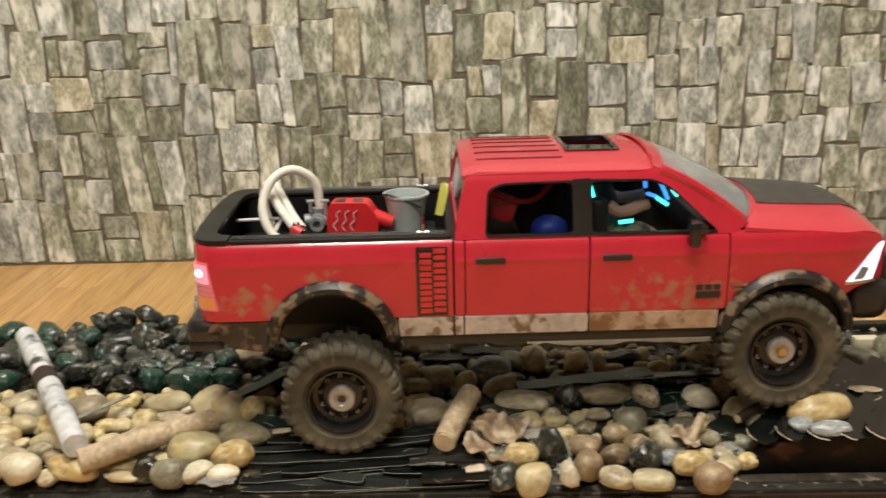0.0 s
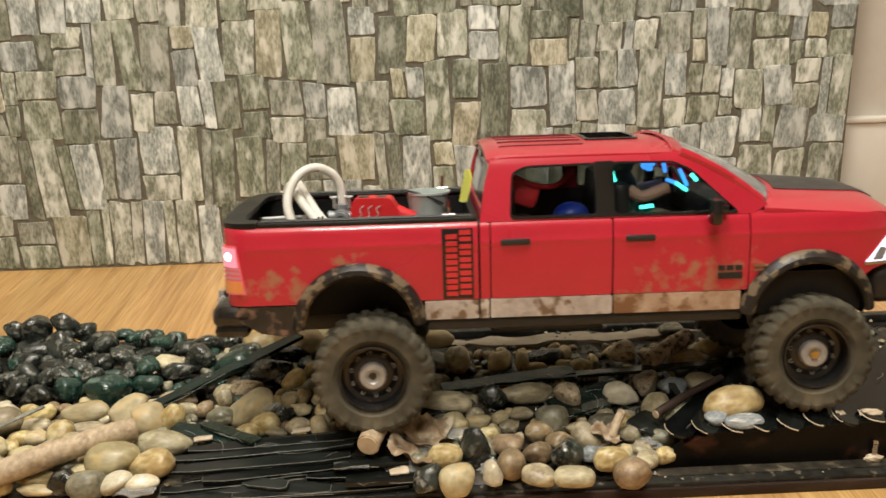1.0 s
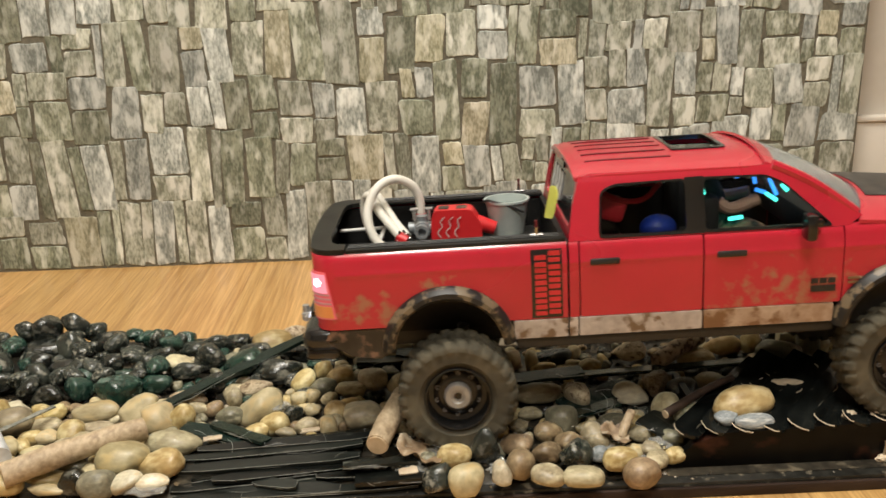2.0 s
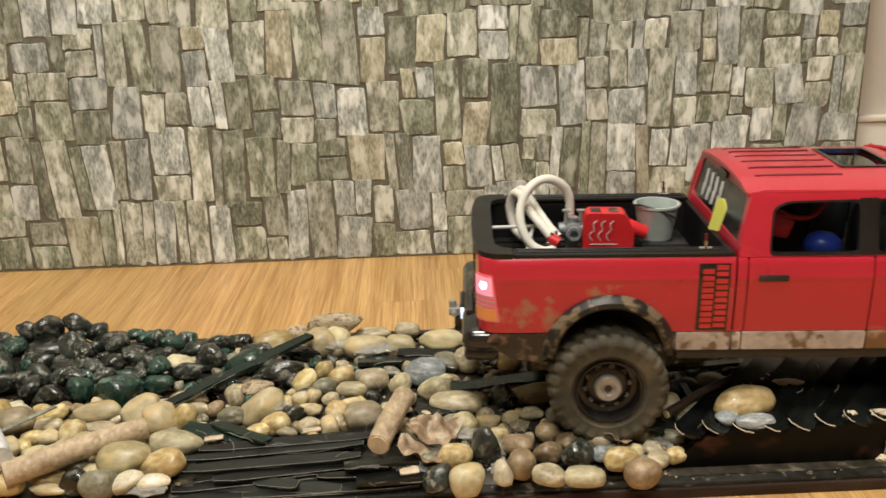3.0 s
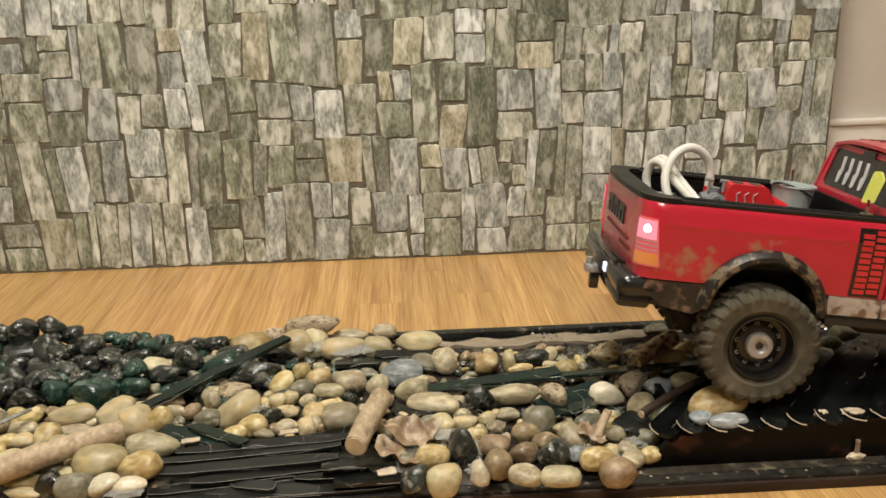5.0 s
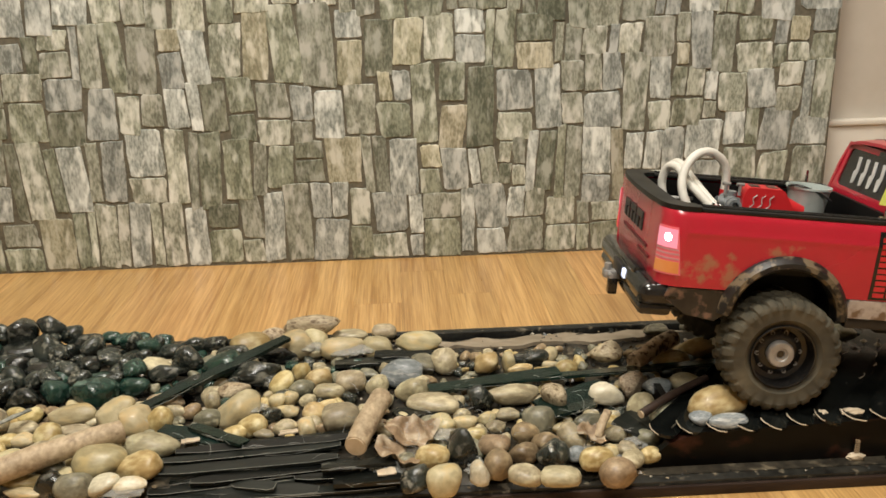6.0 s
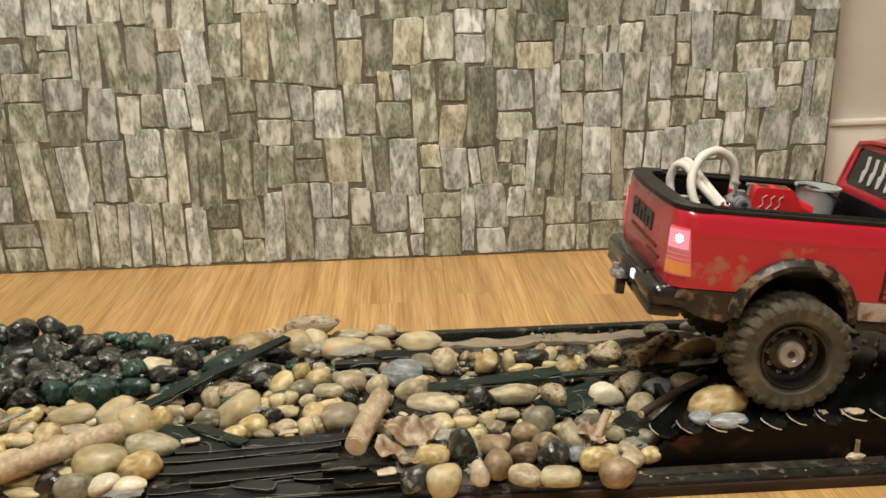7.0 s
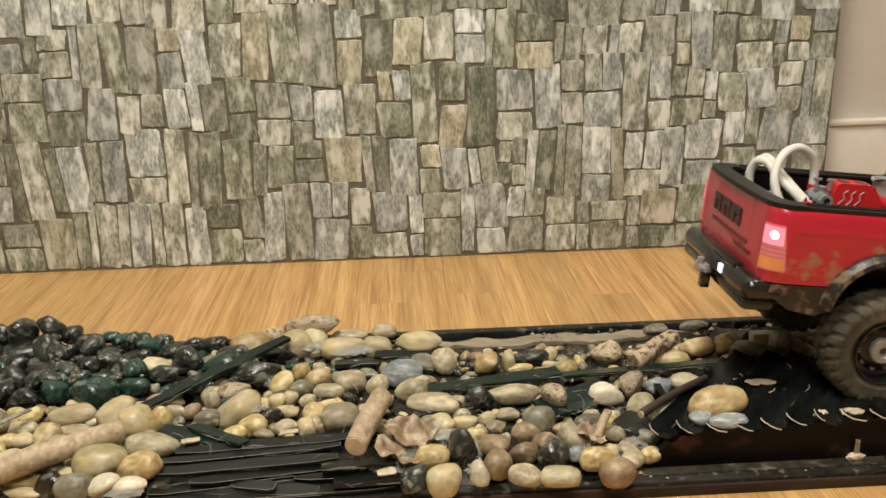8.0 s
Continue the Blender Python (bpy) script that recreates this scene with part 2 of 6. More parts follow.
M_STRIP = material("black_strip", (0.0025, 0.003, 0.0028), (0.012, 0.0135, 0.012), 0.15, grain=100, stretch=(1, 0.2, 1), bump=0.5, vary=0.3, shine=0.34, spot=(0.10, 0.09, 0.07), spot_scale=150, spot_at=0.69, spot_soft=0.03, rough_vary=0.16)
M_GLUE = material("dried_glue", (0.42, 0.33, 0.22), (0.66, 0.56, 0.42), 0.35, grain=120, bump=0.4)
M_SMEAR = material("glue_film", (0.17, 0.135, 0.09), (0.36, 0.30, 0.22), 0.35, grain=70, stretch=(0.4, 1, 1), bump=0.4)
M_FASCIA = material("burnt_fascia", (0.0022, 0.002, 0.0018), (0.0065, 0.006, 0.005), 0.32, grain=60, stretch=(0.6, 1, 1), bump=0.4, shine=0.14, spot=(0.055, 0.020, 0.012), spot_scale=40, spot_at=0.68, spot_soft=0.07)

# ---------------------------------------------------------------- truck materials
def muddy_red():
    """Glossy red body paint with tan dried mud low on the doors and behind the wheel."""
    mat = material("red_paint", (0.445, 0.0125, 0.032), (0.485, 0.0155, 0.037), 0.28, grain=30, bump=0.0, coat=0.9)
    nt = mat.node_tree
    n, l = nt.nodes, nt.links
    bsdf = n["Principled BSDF"]
    old = bsdf.inputs["Base Color"].links[0].from_socket
    co = n.new("ShaderNodeTexCoord")
    sep = n.new("ShaderNodeSeparateXYZ")
    l.new(co.outputs["Object"], sep.inputs[0])

    def math_node(op, a, b):
        m = n.new("ShaderNodeMath")
        m.operation = op
        for i, v in enumerate((a, b)):
            if isinstance(v, (int, float)):
                m.inputs[i].default_value = v
            else:
                l.new(v, m.inputs[i])
        return m.outputs[0]

    def blob(cx, cz, rx, rz):
        u = math_node("DIVIDE", math_node("SUBTRACT", sep.outputs["X"], cx), rx)
        w = math_node("DIVIDE", math_node("SUBTRACT", sep.outputs["Z"], cz), rz)
        return math_node("SUBTRACT", 1.0, math_node("ADD", math_node("MULTIPLY", u, u), math_node("MULTIPLY", w, w)))

    zone = math_node("MAXIMUM", math_node("MAXIMUM", blob(0.262, 0.104, 0.075, 0.040), blob(-0.072, 0.115, 0.036, 0.022)), math_node("MAXIMUM", blob(-0.02, 0.137, 0.02, 0.008), -1.0))
    noi = n.new("ShaderNodeTexNoise")
    noi.inputs["Scale"].default_value, noi.inputs["Detail"].default_value = 95.0, 9.0
    l.new(co.outputs["Object"], noi.inputs["Vector"])
    total = math_node("ADD", math_node("MULTIPLY", noi.outputs["Fac"], 1.5), math_node("MULTIPLY", zone, 0.34))
    edge = n.new("ShaderNodeMapRange")
    edge.inputs["From Min"].default_value, edge.inputs["From Max"].default_value = 0.95, 1.22
    edge.inputs["To Max"].default_value = 0.70
    l.new(total, edge.inputs["Value"])
    mix = n.new("ShaderNodeMix")
    mix.data_type = "RGBA"
    mix.inputs["B"].default_value = (0.31, 0.190, 0.105, 1)
    l.new(edge.outputs["Result"], mix.inputs["Factor"])
    l.new(old, mix.inputs["A"])
    l.new(mix.outputs["Result"], bsdf.inputs["Base Color"])
    coat = n.new("ShaderNodeMapRange")
    coat.inputs["To Min"].default_value, coat.inputs["To Max"].default_value = 0.55, 0.0
    l.new(edge.outputs["Result"], coat.inputs["Value"])
    l.new(coat.outputs["Result"], bsdf.inputs["Coat Weight"])
    return mat


M_RED = muddy_red()
M_CAN = material("red_plastic", (0.55, 0.018, 0.022), (0.62, 0.025, 0.03), 0.4, grain=60, bump=0.05)
M_BLACK = material("black_plastic", (0.012, 0.012, 0.012), (0.024, 0.023, 0.022), 0.42, grain=140, bump=0.15)
M_RAIL = material("rail_plastic", (0.006, 0.006, 0.0055), (0.014, 0.013, 0.012), 0.40, grain=160, bump=0.1, shine=0.3)
M_GLOSS = material("black_gloss", (0.006, 0.006, 0.006), (0.012, 0.012, 0.012), 0.18, grain=60, bump=0.0, coat=0.3)
M_HOOD = material("black_hood_decal", (0.025, 0.023, 0.021), (0.06, 0.055, 0.05), 0.5, grain=90, bump=0.1)
M_LINER = material("bed_liner", (0.003, 0.003, 0.003), (0.009, 0.0085, 0.008), 0.5, grain=200, bump=0.3, shine=0.3)
M_FLARE = material("muddy_flare", (0.006, 0.0055, 0.005), (0.016, 0.014, 0.012), 0.45, grain=80, bump=0.3, spot=(0.145, 0.11, 0.066), spot_scale=90, spot_at=0.54, spot_soft=0.03)
M_LOWER = material("muddy_lower", (0.010, 0.009, 0.008), (0.03, 0.025, 0.02), 0.35, grain=80, bump=0.3, spot=(0.17, 0.10, 0.07), spot_scale=60, spot_at=0.57, spot_soft=0.04)
M_ROCKER = material("silver_rocker", (0.34, 0.29, 0.26), (0.56, 0.51, 0.47), 0.4, grain=120, bump=0.2, metal=0.0, spot=(0.17, 0.11, 0.065), spot_scale=90, spot_at=0.59, spot_soft=0.06)
M_ROCKER_MUD = material("muddy_rocker", (0.36, 0.24, 0.16), (0.56, 0.44, 0.34), 0.5, grain=120, bump=0.3, spot=(0.20, 0.10, 0.045), spot_scale=60, spot_at=0.50, spot_soft=0.06)
M_TYRE = material("dusty_tyre", (0.040, 0.036, 0.025), (0.082, 0.072, 0.049), 0.78, grain=60, bump=0.25, spot=(0.125, 0.108, 0.072), spot_scale=40, spot_at=0.60, spot_soft=0.12, shine=0.3)
M_RIM = material("black_rim", (0.005, 0.005, 0.005), (0.016, 0.015, 0.014), 0.25, grain=60, bump=0.1)
M_STEEL = material("worn_steel", (0.22, 0.215, 0.205), (0.40, 0.39, 0.375), 0.4, grain=150, bump=0.2, metal=0.35)
M_BRASS = material("brass_nut", (0.45, 0.30, 0.08), (0.60, 0.43, 0.15), 0.35, grain=100, metal=0.9, bump=0.1)
M_CHROME = material("chrome", (0.40, 0.40, 0.40), (0.55, 0.55, 0.55), 0.25, grain=60, metal=1.0, bump=0.0)
M_HOSE = material("white_hose", (0.62, 0.60, 0.53), (0.74, 0.72, 0.66), 0.5, grain=120, bump=0.12)
M_PUMP = material("grey_casting", (0.17, 0.19, 0.20), (0.34, 0.36, 0.37), 0.42, grain=120, bump=0.25, metal=0.3)
M_BUCKET = material("grey_bucket", (0.34, 0.40, 0.385), (0.48, 0.53, 0.51), 0.35, grain=60, bump=0.1)
M_WATER = material("bucket_content", (0.18, 0.22, 0.2), (0.26, 0.30, 0.28), 0.2, grain=60, bump=0.1)
M_TAG = material("yellow_tag", (0.55, 0.58, 0.10), (0.65, 0.68, 0.16), 0.5, grain=60, bump=0.1)
M_PALE = material("pale_decal", (0.45, 0.45, 0.43), (0.62, 0.62, 0.60), 0.45, grain=90, bump=0.1)
M_REDBAR = material("red_lettering", (0.50, 0.02, 0.025), (0.58, 0.03, 0.035), 0.4, grain=60, bump=0.0)
M_GLASS = glass("tinted_glass", (0.42, 0.45, 0.45))
M_SHIELD = glass("windscreen_glass", (0.74, 0.77, 0.76), 0.10, 0.88)
M_LAMP_WHITE = material("lit_white_lamp", (0.8, 0.8, 0.85), (0.9, 0.9, 0.95), 0.2, bump=0, glow=(0.62, 0.74, 1.0), power=1.1)
M_LAMP_HOT = material("lit_lamp_core", (0.9, 0.9, 0.95), (0.95, 0.95, 1.0), 0.2, bump=0, glow=(0.93, 0.93, 1.0), power=9.0)
M_LAMP_RED = material("red_lens", (0.50, 0.05, 0.06), (0.62, 0.09, 0.1), 0.15, grain=40, bump=0.0, coat=0.6, glow=(1.0, 0.25, 0.28), power=0.22)
M_LAMP_AMBER = material("amber_lens", (0.60, 0.18, 0.04), (0.72, 0.30, 0.10), 0.15, grain=40, bump=0.0, coat=0.6, glow=(1.0, 0.45, 0.15), power=0.08)
M_LED_BLUE = material("blue_led", (0.1, 0.3, 0.8), (0.1, 0.4, 0.9), 0.3, bump=0, glow=(0.05, 0.30, 1.0), power=2.4)
M_LED_TEAL = material("teal_led", (0.1, 0.8, 0.6), (0.1, 0.9, 0.7), 0.3, bump=0, glow=(0.08, 0.95, 0.70), power=4.5)
M_BLUE = material("blue_plastic", (0.012, 0.035, 0.30), (0.02, 0.05, 0.40), 0.35, grain=60, bump=0.05)
M_DOLL = material("doll_cloth", (0.02, 0.022, 0.02), (0.06, 0.06, 0.05), 0.8, grain=120, bump=0.3, spot=(0.42, 0.24, 0.16), spot_scale=30, spot_at=0.60, spot_soft=0.02)


def grit_material():
    """Small chips, each with a shade of its own."""
    mat = material("grit_chips", (0.1, 0.1, 0.1), (0.2, 0.2, 0.2), 0.3, grain=300, bump=0.3, coat=0.3)
    nt = mat.node_tree
    geo = nt.nodes.new("ShaderNodeNewGeometry")
    ramp = nt.nodes.new("ShaderNodeValToRGB")
    ramp.color_ramp.interpolation = "CONSTANT"
    shades = ((0.0, (0.010, 0.010, 0.009)), (0.34, (0.020, 0.026, 0.022)), (0.50, (0.07, 0.055, 0.038)), (0.66, (0.17, 0.13, 0.08)), (0.80, (0.30, 0.24, 0.155)), (0.92, (0.46, 0.41, 0.32)))
    ramp.color_ramp.elements[0].color = (*shades[0][1], 1)
    ramp.color_ramp.elements[1].position, ramp.color_ramp.elements[1].color = shades[1][0], (*shades[1][1], 1)
    for at, c in shades[2:]:
        ramp.color_ramp.elements.new(at).color = (*c, 1)
    nt.links.new(geo.outputs["Random Per Island"], ramp.inputs["Fac"])
    nt.links.new(ramp.outputs["Color"], nt.nodes["Principled BSDF"].inputs["Base Color"])
    return mat


M_GRIT = grit_material()
M_SKIN = material("doll_skin", (0.42, 0.24, 0.16), (0.52, 0.32, 0.23), 0.6, grain=80, bump=0.05)
M_TAIL_BAR = material("pink_lens_bar", (0.42, 0.16, 0.16), (0.52, 0.24, 0.24), 0.2, bump=0, coat=0.5, glow=(1.0, 0.5, 0.52), power=0.08)
M_DARK_RED = material("dark_red", (0.085, 0.006, 0.010), (0.12, 0.008, 0.013), 0.5, grain=40, bump=0.0)
M_TAIL_LENS = material("pink_lit_lens", (0.50, 0.07, 0.09), (0.60, 0.14, 0.16), 0.15, bump=0, coat=0.6, glow=(1.0, 0.45, 0.58), power=0.6)
M_GLUE_CLEAR = glass("cloudy_glue", (0.82, 0.82, 0.76), 0.24, 0.74)
M_THREAD = material("pale_thread", (0.30, 0.31, 0.30), (0.46, 0.46, 0.44), 0.2, grain=80, bump=0.2)

# ---------------------------------------------------------------- the room
FLOOR_Z = 0.0
PANEL_Y = 1.292


def slab(name, x0, x1, y0, y1, z0, z1, mat, label, category):
    bm = bmesh.new()
    box(bm, x0, x1, y0, y1, z0, z1)
    ob = part(name, bm, mat, smooth=False)
    return tagged(ob, label, category, kind="structure")


floor = slab("floor", -2.3, 2.6, -2.6, 1.34, -0.05, -0.008, M_MORTAR, "oak strip floor of a living room", "floor")
slab("wall_north", -2.4, 2.7, 1.34, 1.44, -0.05, 2.4, M_PAINT_WALL, "plain cream painted room wall", "wall")
# out of view: these walls and the ceiling are added to bounce light
slab("unseen_wall_south", -2.4, 2.7, -2.7, -2.6, -0.05, 2.4, M_PAINT_WALL, "plain cream painted room wall", "wall")
slab("unseen_wall_west", -2.4, -2.3, -2.6, 1.34, -0.05, 2.4, M_PAINT_WALL, "plain cream painted room wall", "wall")
slab("unseen_wall_east", 2.6, 2.7, -2.6, 1.34, -0.05, 2.4, M_PAINT_WALL, "plain cream painted room wall", "wall")
slab("ceiling", -2.4, 2.7, -2.7, 1.44, 2.4, 2.48, M_CEIL, "unseen plain white ceiling", "ceiling")
bm = bmesh.new()
box(bm, 0.3, 2.6, 1.326, 1.34, 0.0, 0.168, 0.002)
box(bm, 0.3, 2.6, 1.322, 1.34, 0.168, 0.176, 0.002)
tagged(part("baseboard", bm, M_TRIM), "cream painted tall baseboard along the wall", "baseboard", kind="structure")


def stone_outline(rng, w, h):
    """A worn rectangle, corners cut unevenly."""
    pts = []
    for cx, cy, dx, dy in ((0, 0, 1, 1), (w, 0, -1, 1), (w, h, -1, -1), (0, h, 1, -1)):
        a, b = rng.uniform(0.02, 0.13) * min(w, h), rng.uniform(0.02, 0.13) * min(w, h)
        jx, jy = dx * rng.uniform(-0.03, 0.085) * w, dy * rng.uniform(-0.015, 0.05) * h
        both = [(cx + jx, cy + dy * b + jy * 0.5), (cx + dx * a + jx, cy + jy)]
        pts += both if (dx, dy) in ((1, 1), (-1, -1)) else both[::-1]
    out = []
    for i, (x, y) in enumerate(pts):
        nx, ny = pts[(i + 1) % len(pts)]
        out.append((x, y))
        far = math.hypot(nx - x, ny - y)
        if far > 0.012:
            for t in (0.25, 0.5, 0.75):
                out.append((x + (nx - x) * t + rng.uniform(-0.0010, 0.0010), y + (ny - y) * t + rng.uniform(-0.0010, 0.0010)))
    return out


def build_stone_wall():
    """Uneven courses of upright stones; the joints between the courses wander."""
    rng = random.Random(12)
    x0, x1, top = -1.25, 0.622, 0.62
    bm = bmesh.new()
    box(bm, x0, x1 + 0.001, PANEL_Y + 0.002, PANEL_Y + 0.014, 0.0, top)
    wall = tagged(part("stone_print_panel", bm, M_MORTAR, smooth=False), "grey-green stacked stone backdrop panel standing on the floor against a wall", "backdrop panel")
    rest = bmesh.new()
    count = 0
    heights = [0.0]
    while heights[-1] < top - 0.03:
        heights.append(heights[-1] + rng.choice((0.062, 0.074, 0.086, 0.096)))

    def joint(k, x):
        if k == 0:
            return 0.002
        return heights[k] + 0.012 * math.sin(x * 7 + k * 2.1) + 0.011 * math.sin(x * 23 + k * 4.3)

    for k in range(len(heights) - 1):
        x = x0 + rng.uniform(0, 0.02)
        while x < x1 - 0.004:
            w = rng.choice((0.020, 0.032, 0.038, 0.042, 0.047, 0.054))
            if x1 - (x + w) < 0.016:
                w = x1 - x
            lo, hi = joint(k, x + w / 2) + rng.uniform(-0.004, 0.0005) * (k > 0), joint(k + 1, x + w / 2) + rng.uniform(-0.0005, 0.004)
            hgt = hi - lo
            pick = rng.random()
            cells = [(0, 0, w, hgt)]
            if pick < 0.24 and w > 0.036:
                s = rng.uniform(0.26, 0.42)
                cells = [(0, 0, w * s, hgt), (w * s, 0, w * (1 - s), hgt)]
            elif pick < 0.58 and hgt > 0.06:
                s = rng.uniform(0.35, 0.62)
                cells = [(0, 0, w, hgt * s), (0, hgt * s, w, hgt * (1 - s))]
            elif pick < 0.72 and hgt > 0.06 and w > 0.042:
                s, q = rng.uniform(0.4, 0.6), rng.uniform(0.4, 0.6)
                cells = [(0, 0, w, hgt * s), (0, hgt * s, w * q, hgt * (1 - s)), (w * q, hgt * s, w * (1 - q), hgt * (1 - s))]
            lean = rng.uniform(-0.10, 0.10)
            for cx, cz, cw, ch in cells:
                gap = 0.0006
                iw, ih = cw - 2 * gap, ch - 2 * gap
                out = stone_outline(rng, iw, ih)
                proud = rng.uniform(0.0004, 0.0012)
                px, pz = x + cx + gap, lo + cz + gap
                near = px > -0.74 and pz < 0.41 and count < 340
                target = bmesh.new() if near else rest
                ox, oz = (px + iw / 2, pz + ih / 2) if near else (0, 0)
                ring = []
                for inset, y in ((0, 0.0), (0, -proud), (0.0010, -proud - 0.0005)):
                    row = []
                    for a, b in out:
                        aa = (a - iw / 2) * (1 - inset / (iw / 2)) + iw / 2
                        bb = (b - ih / 2) * (1 - inset / (ih / 2)) + ih / 2
                        row.append(target.verts.new((px + aa + lean * (bb - ih / 2) - ox, PANEL_Y + 0.002 + y, min(pz + bb, top) - oz)))
                    ring.append(row)
                for p, q in zip(ring, ring[1:]):
                    for i in range(len(p)):
                        target.faces.new((p[i], p[(i + 1) % len(p)], q[(i + 1) % len(p)], q[i]))
                target.faces.new(ring[-1])
                if near:
                    ob = part("stone", target, rng.choice(STONES), wall, smooth=False)
                    ob.location = (ox, 0, oz)
                    count += 1
            x += w
    part("stones_beyond", rest, M_STONE, wall, smooth=False, kind="stuff")
    return wall


build_stone_wall()


def build_floor():
    """Oak strips that run towards the stone panel, with staggered ends."""
    rng = random.Random(5)
    rest = bmesh.new()
    wide = 0.0600
    for i in range(-38, 43):
        x = i * wide
        y = -2.6 - rng.uniform(0, 0.3)
        while y < 1.33:
            e = min(y + rng.choice((0.7, 0.9, 1.1, 1.4)), 1.338)
            y = max(y, -2.598)
            near = -0.85 < x < 0.95 and e > 0.55
            target = bmesh.new() if near else rest
            ox, oy = (x + wide / 2, (y + e) / 2) if near else (0, 0)
            box(target, x + 0.0001 - ox, x + wide - 0.0001 - ox, y + 0.0001 - oy, e - 0.0001 - oy, -0.008, 0.0)
            if near:
                ob = part("plank", target, M_OAK, floor, smooth=False)
                ob.location = (ox, oy, 0)
            y = e
    part("planks_beyond", rest, M_OAK, floor, smooth=False, kind="stuff")


build_floor()


# ---------------------------------------------------------------- the trail board
def build_board():
    bm = bmesh.new()
    box(bm, -0.95, 1.15, 0.647, 0.963, 0.0, 0.012, 0.001)
    board = tagged(part("trail_board", bm, M_BOARD), "black painted wooden trail board lying on the oak floor", "board")
    bm = bmesh.new()
    box(bm, -0.95, 1.15, 0.643, 0.6468, 0.0, 0.009, 0.001)
    part("front_edge", bm, M_BOARD_EDGE, board, "brown bare wooden edge")
    bm = bmesh.new()
    box(bm, -0.95, 1.15, 0.951, 0.963, 0.0125, 0.022, 0.0015)
    part("back_batten", bm, M_BOARD, board)
    bm = bmesh.new()
    rim = [(0.165 + (0.150 + 0.020 * math.sin(5 * a)) * math.cos(a), 0.928 + (0.011 + 0.004 * math.sin(9 * a) + 0.002 * math.sin(23 * a)) * math.sin(a)) for a in [2 * math.pi * k / 72 for k in range(72)]]
    plate(bm, [rim], lambda u, v, d: (u, v + 0.03 * (u - 0.16), 0.0200 + 0.0022 * noise.noise(Vector((u * 60, v * 90, 0))) - d), 0.004, spread(0.0, 0.34, 16), [0.924, 0.930])
    part("glue_smear", bm, M_SMEAR, board, "beige dried glue smear")
    # uneven dark bed in which the stones are set
    bm = bmesh.new()
    nx, ny = 150, 34
    grid = [[None] * (ny + 1) for _ in range(nx + 1)]
    for i in range(nx + 1):
        for j in range(ny + 1):
            x, y = -0.94 + 1.62 * i / nx, 0.656 + 0.29 * j / ny
            z = 0.0165 + 0.006 * noise.noise(Vector((x * 26, y * 26, 0))) + 0.003 * noise.noise(Vector((x * 80, y * 80, 2)))
            if j in (0, ny) or i in (0, nx):
                z = 0.0122
            if x > 0.19 and y < 0.80:
                z = 0.0126
            grid[i][j] = bm.verts.new((x, y, max(z, 0.0126)))
    for i in range(nx):
        for j in range(ny):
            bm.faces.new((grid[i][j], grid[i + 1][j], grid[i + 1][j + 1], grid[i][j + 1]))
    part("resin_bed", bm, M_BED, board, "dark glossy resin and grit bed")
    return board


build_board()


def pebble_mesh(i, mat, angular):
    bm = bmesh.new()
    bmesh.ops.create_icosphere(bm, subdivisions=3, radius=1)
    seed = Vector((i * 7.3, i * 3.1, i * 1.7))
    rng = random.Random(i * 13 + 5)
    power = rng.uniform(2.1, 2.8)
    keep = 0.08 if angular else 0.3
    cuts = [(Vector((rng.gauss(0, 1), rng.gauss(0, 1), rng.gauss(0, 1))).normalized(), rng.uniform(0.58, 0.84)) for _ in range(13 if angular else 3)]
    for v in bm.verts:
        d = v.co.normalized()
        f = (abs(d.x) ** power + abs(d.y) ** power + abs(d.z) ** power) ** (-1 / power)
        f *= 1 + 0.15 * noise.noise(d * 0.9 + seed) + 0.07 * noise.noise(d * 2.2 + seed)
        for n, far in cuts:
            along = d.dot(n)
            if along > 0.1:
                f = min(f, keep * f + (1 - keep) * far / along) if f * along > far else f
        if angular:
            f += 0.035 * noise.noise(d * 5 + seed)
        v.co = d * f
    bmesh.ops.smooth_vert(bm, verts=bm.verts[:], factor=0.2 if angular else 0.35, use_axis_x=True, use_axis_y=True, use_axis_z=True)
    me = bpy.data.meshes.new("pebble")
    bm.to_mesh(me)
    bm.free()
    me.materials.append(mat)
    me.polygons.foreach_set("use_smooth", [True] * len(me.polygons))
    return me


PEBBLE_MESHES = {k: [pebble_mesh(i + 8 * j, m, k in ("rough", "black", "green") or i % 3 == 1) for i in range(8)] for j, (k, m) in enumerate(PEB.items())}
PEBBLE_WORDS = {
    "cream": "smooth cream river pebble glued on the trail board", "tan": "smooth tan river pebble glued on the trail board",
    "ochre": "glossy ochre yellow pebble glued on the trail board", "grey": "dull grey pebble glued on the trail board",
    "black": "wet-looking black pebble glued on the trail board", "green": "glossy dark green pebble glued on the trail board",
    "white": "smooth white pebble glued on the trail board", "brown": "glossy brown pebble glued on the trail board",
    "slate_blue": "blue-grey veined pebble glued on the trail board", "rough": "rough pitted brownish stone glued on the trail board"}
pebble_rng = random.Random(21)


placed = []


def pebble(kind, x, y, z, a, b, c, tilt):
    if kind in ("black", "green"):
        a, b, c = a * 1.12, b * 1.12, c * 1.2
    placed.append((x, y, max(a, b)))
    ob = new("pebble", pebble_rng.choice(PEBBLE_MESHES[kind]))
    ob.matrix_world = pose(x, y, z, pebble_rng.uniform(-8, 8), tilt, pebble_rng.uniform(-12, 12)) @ Matrix.Diagonal((a, b, max(c, 0.005), 1))
    return tagged(ob, PEBBLE_WORDS[kind], "pebble", "pebbles on the trail board")


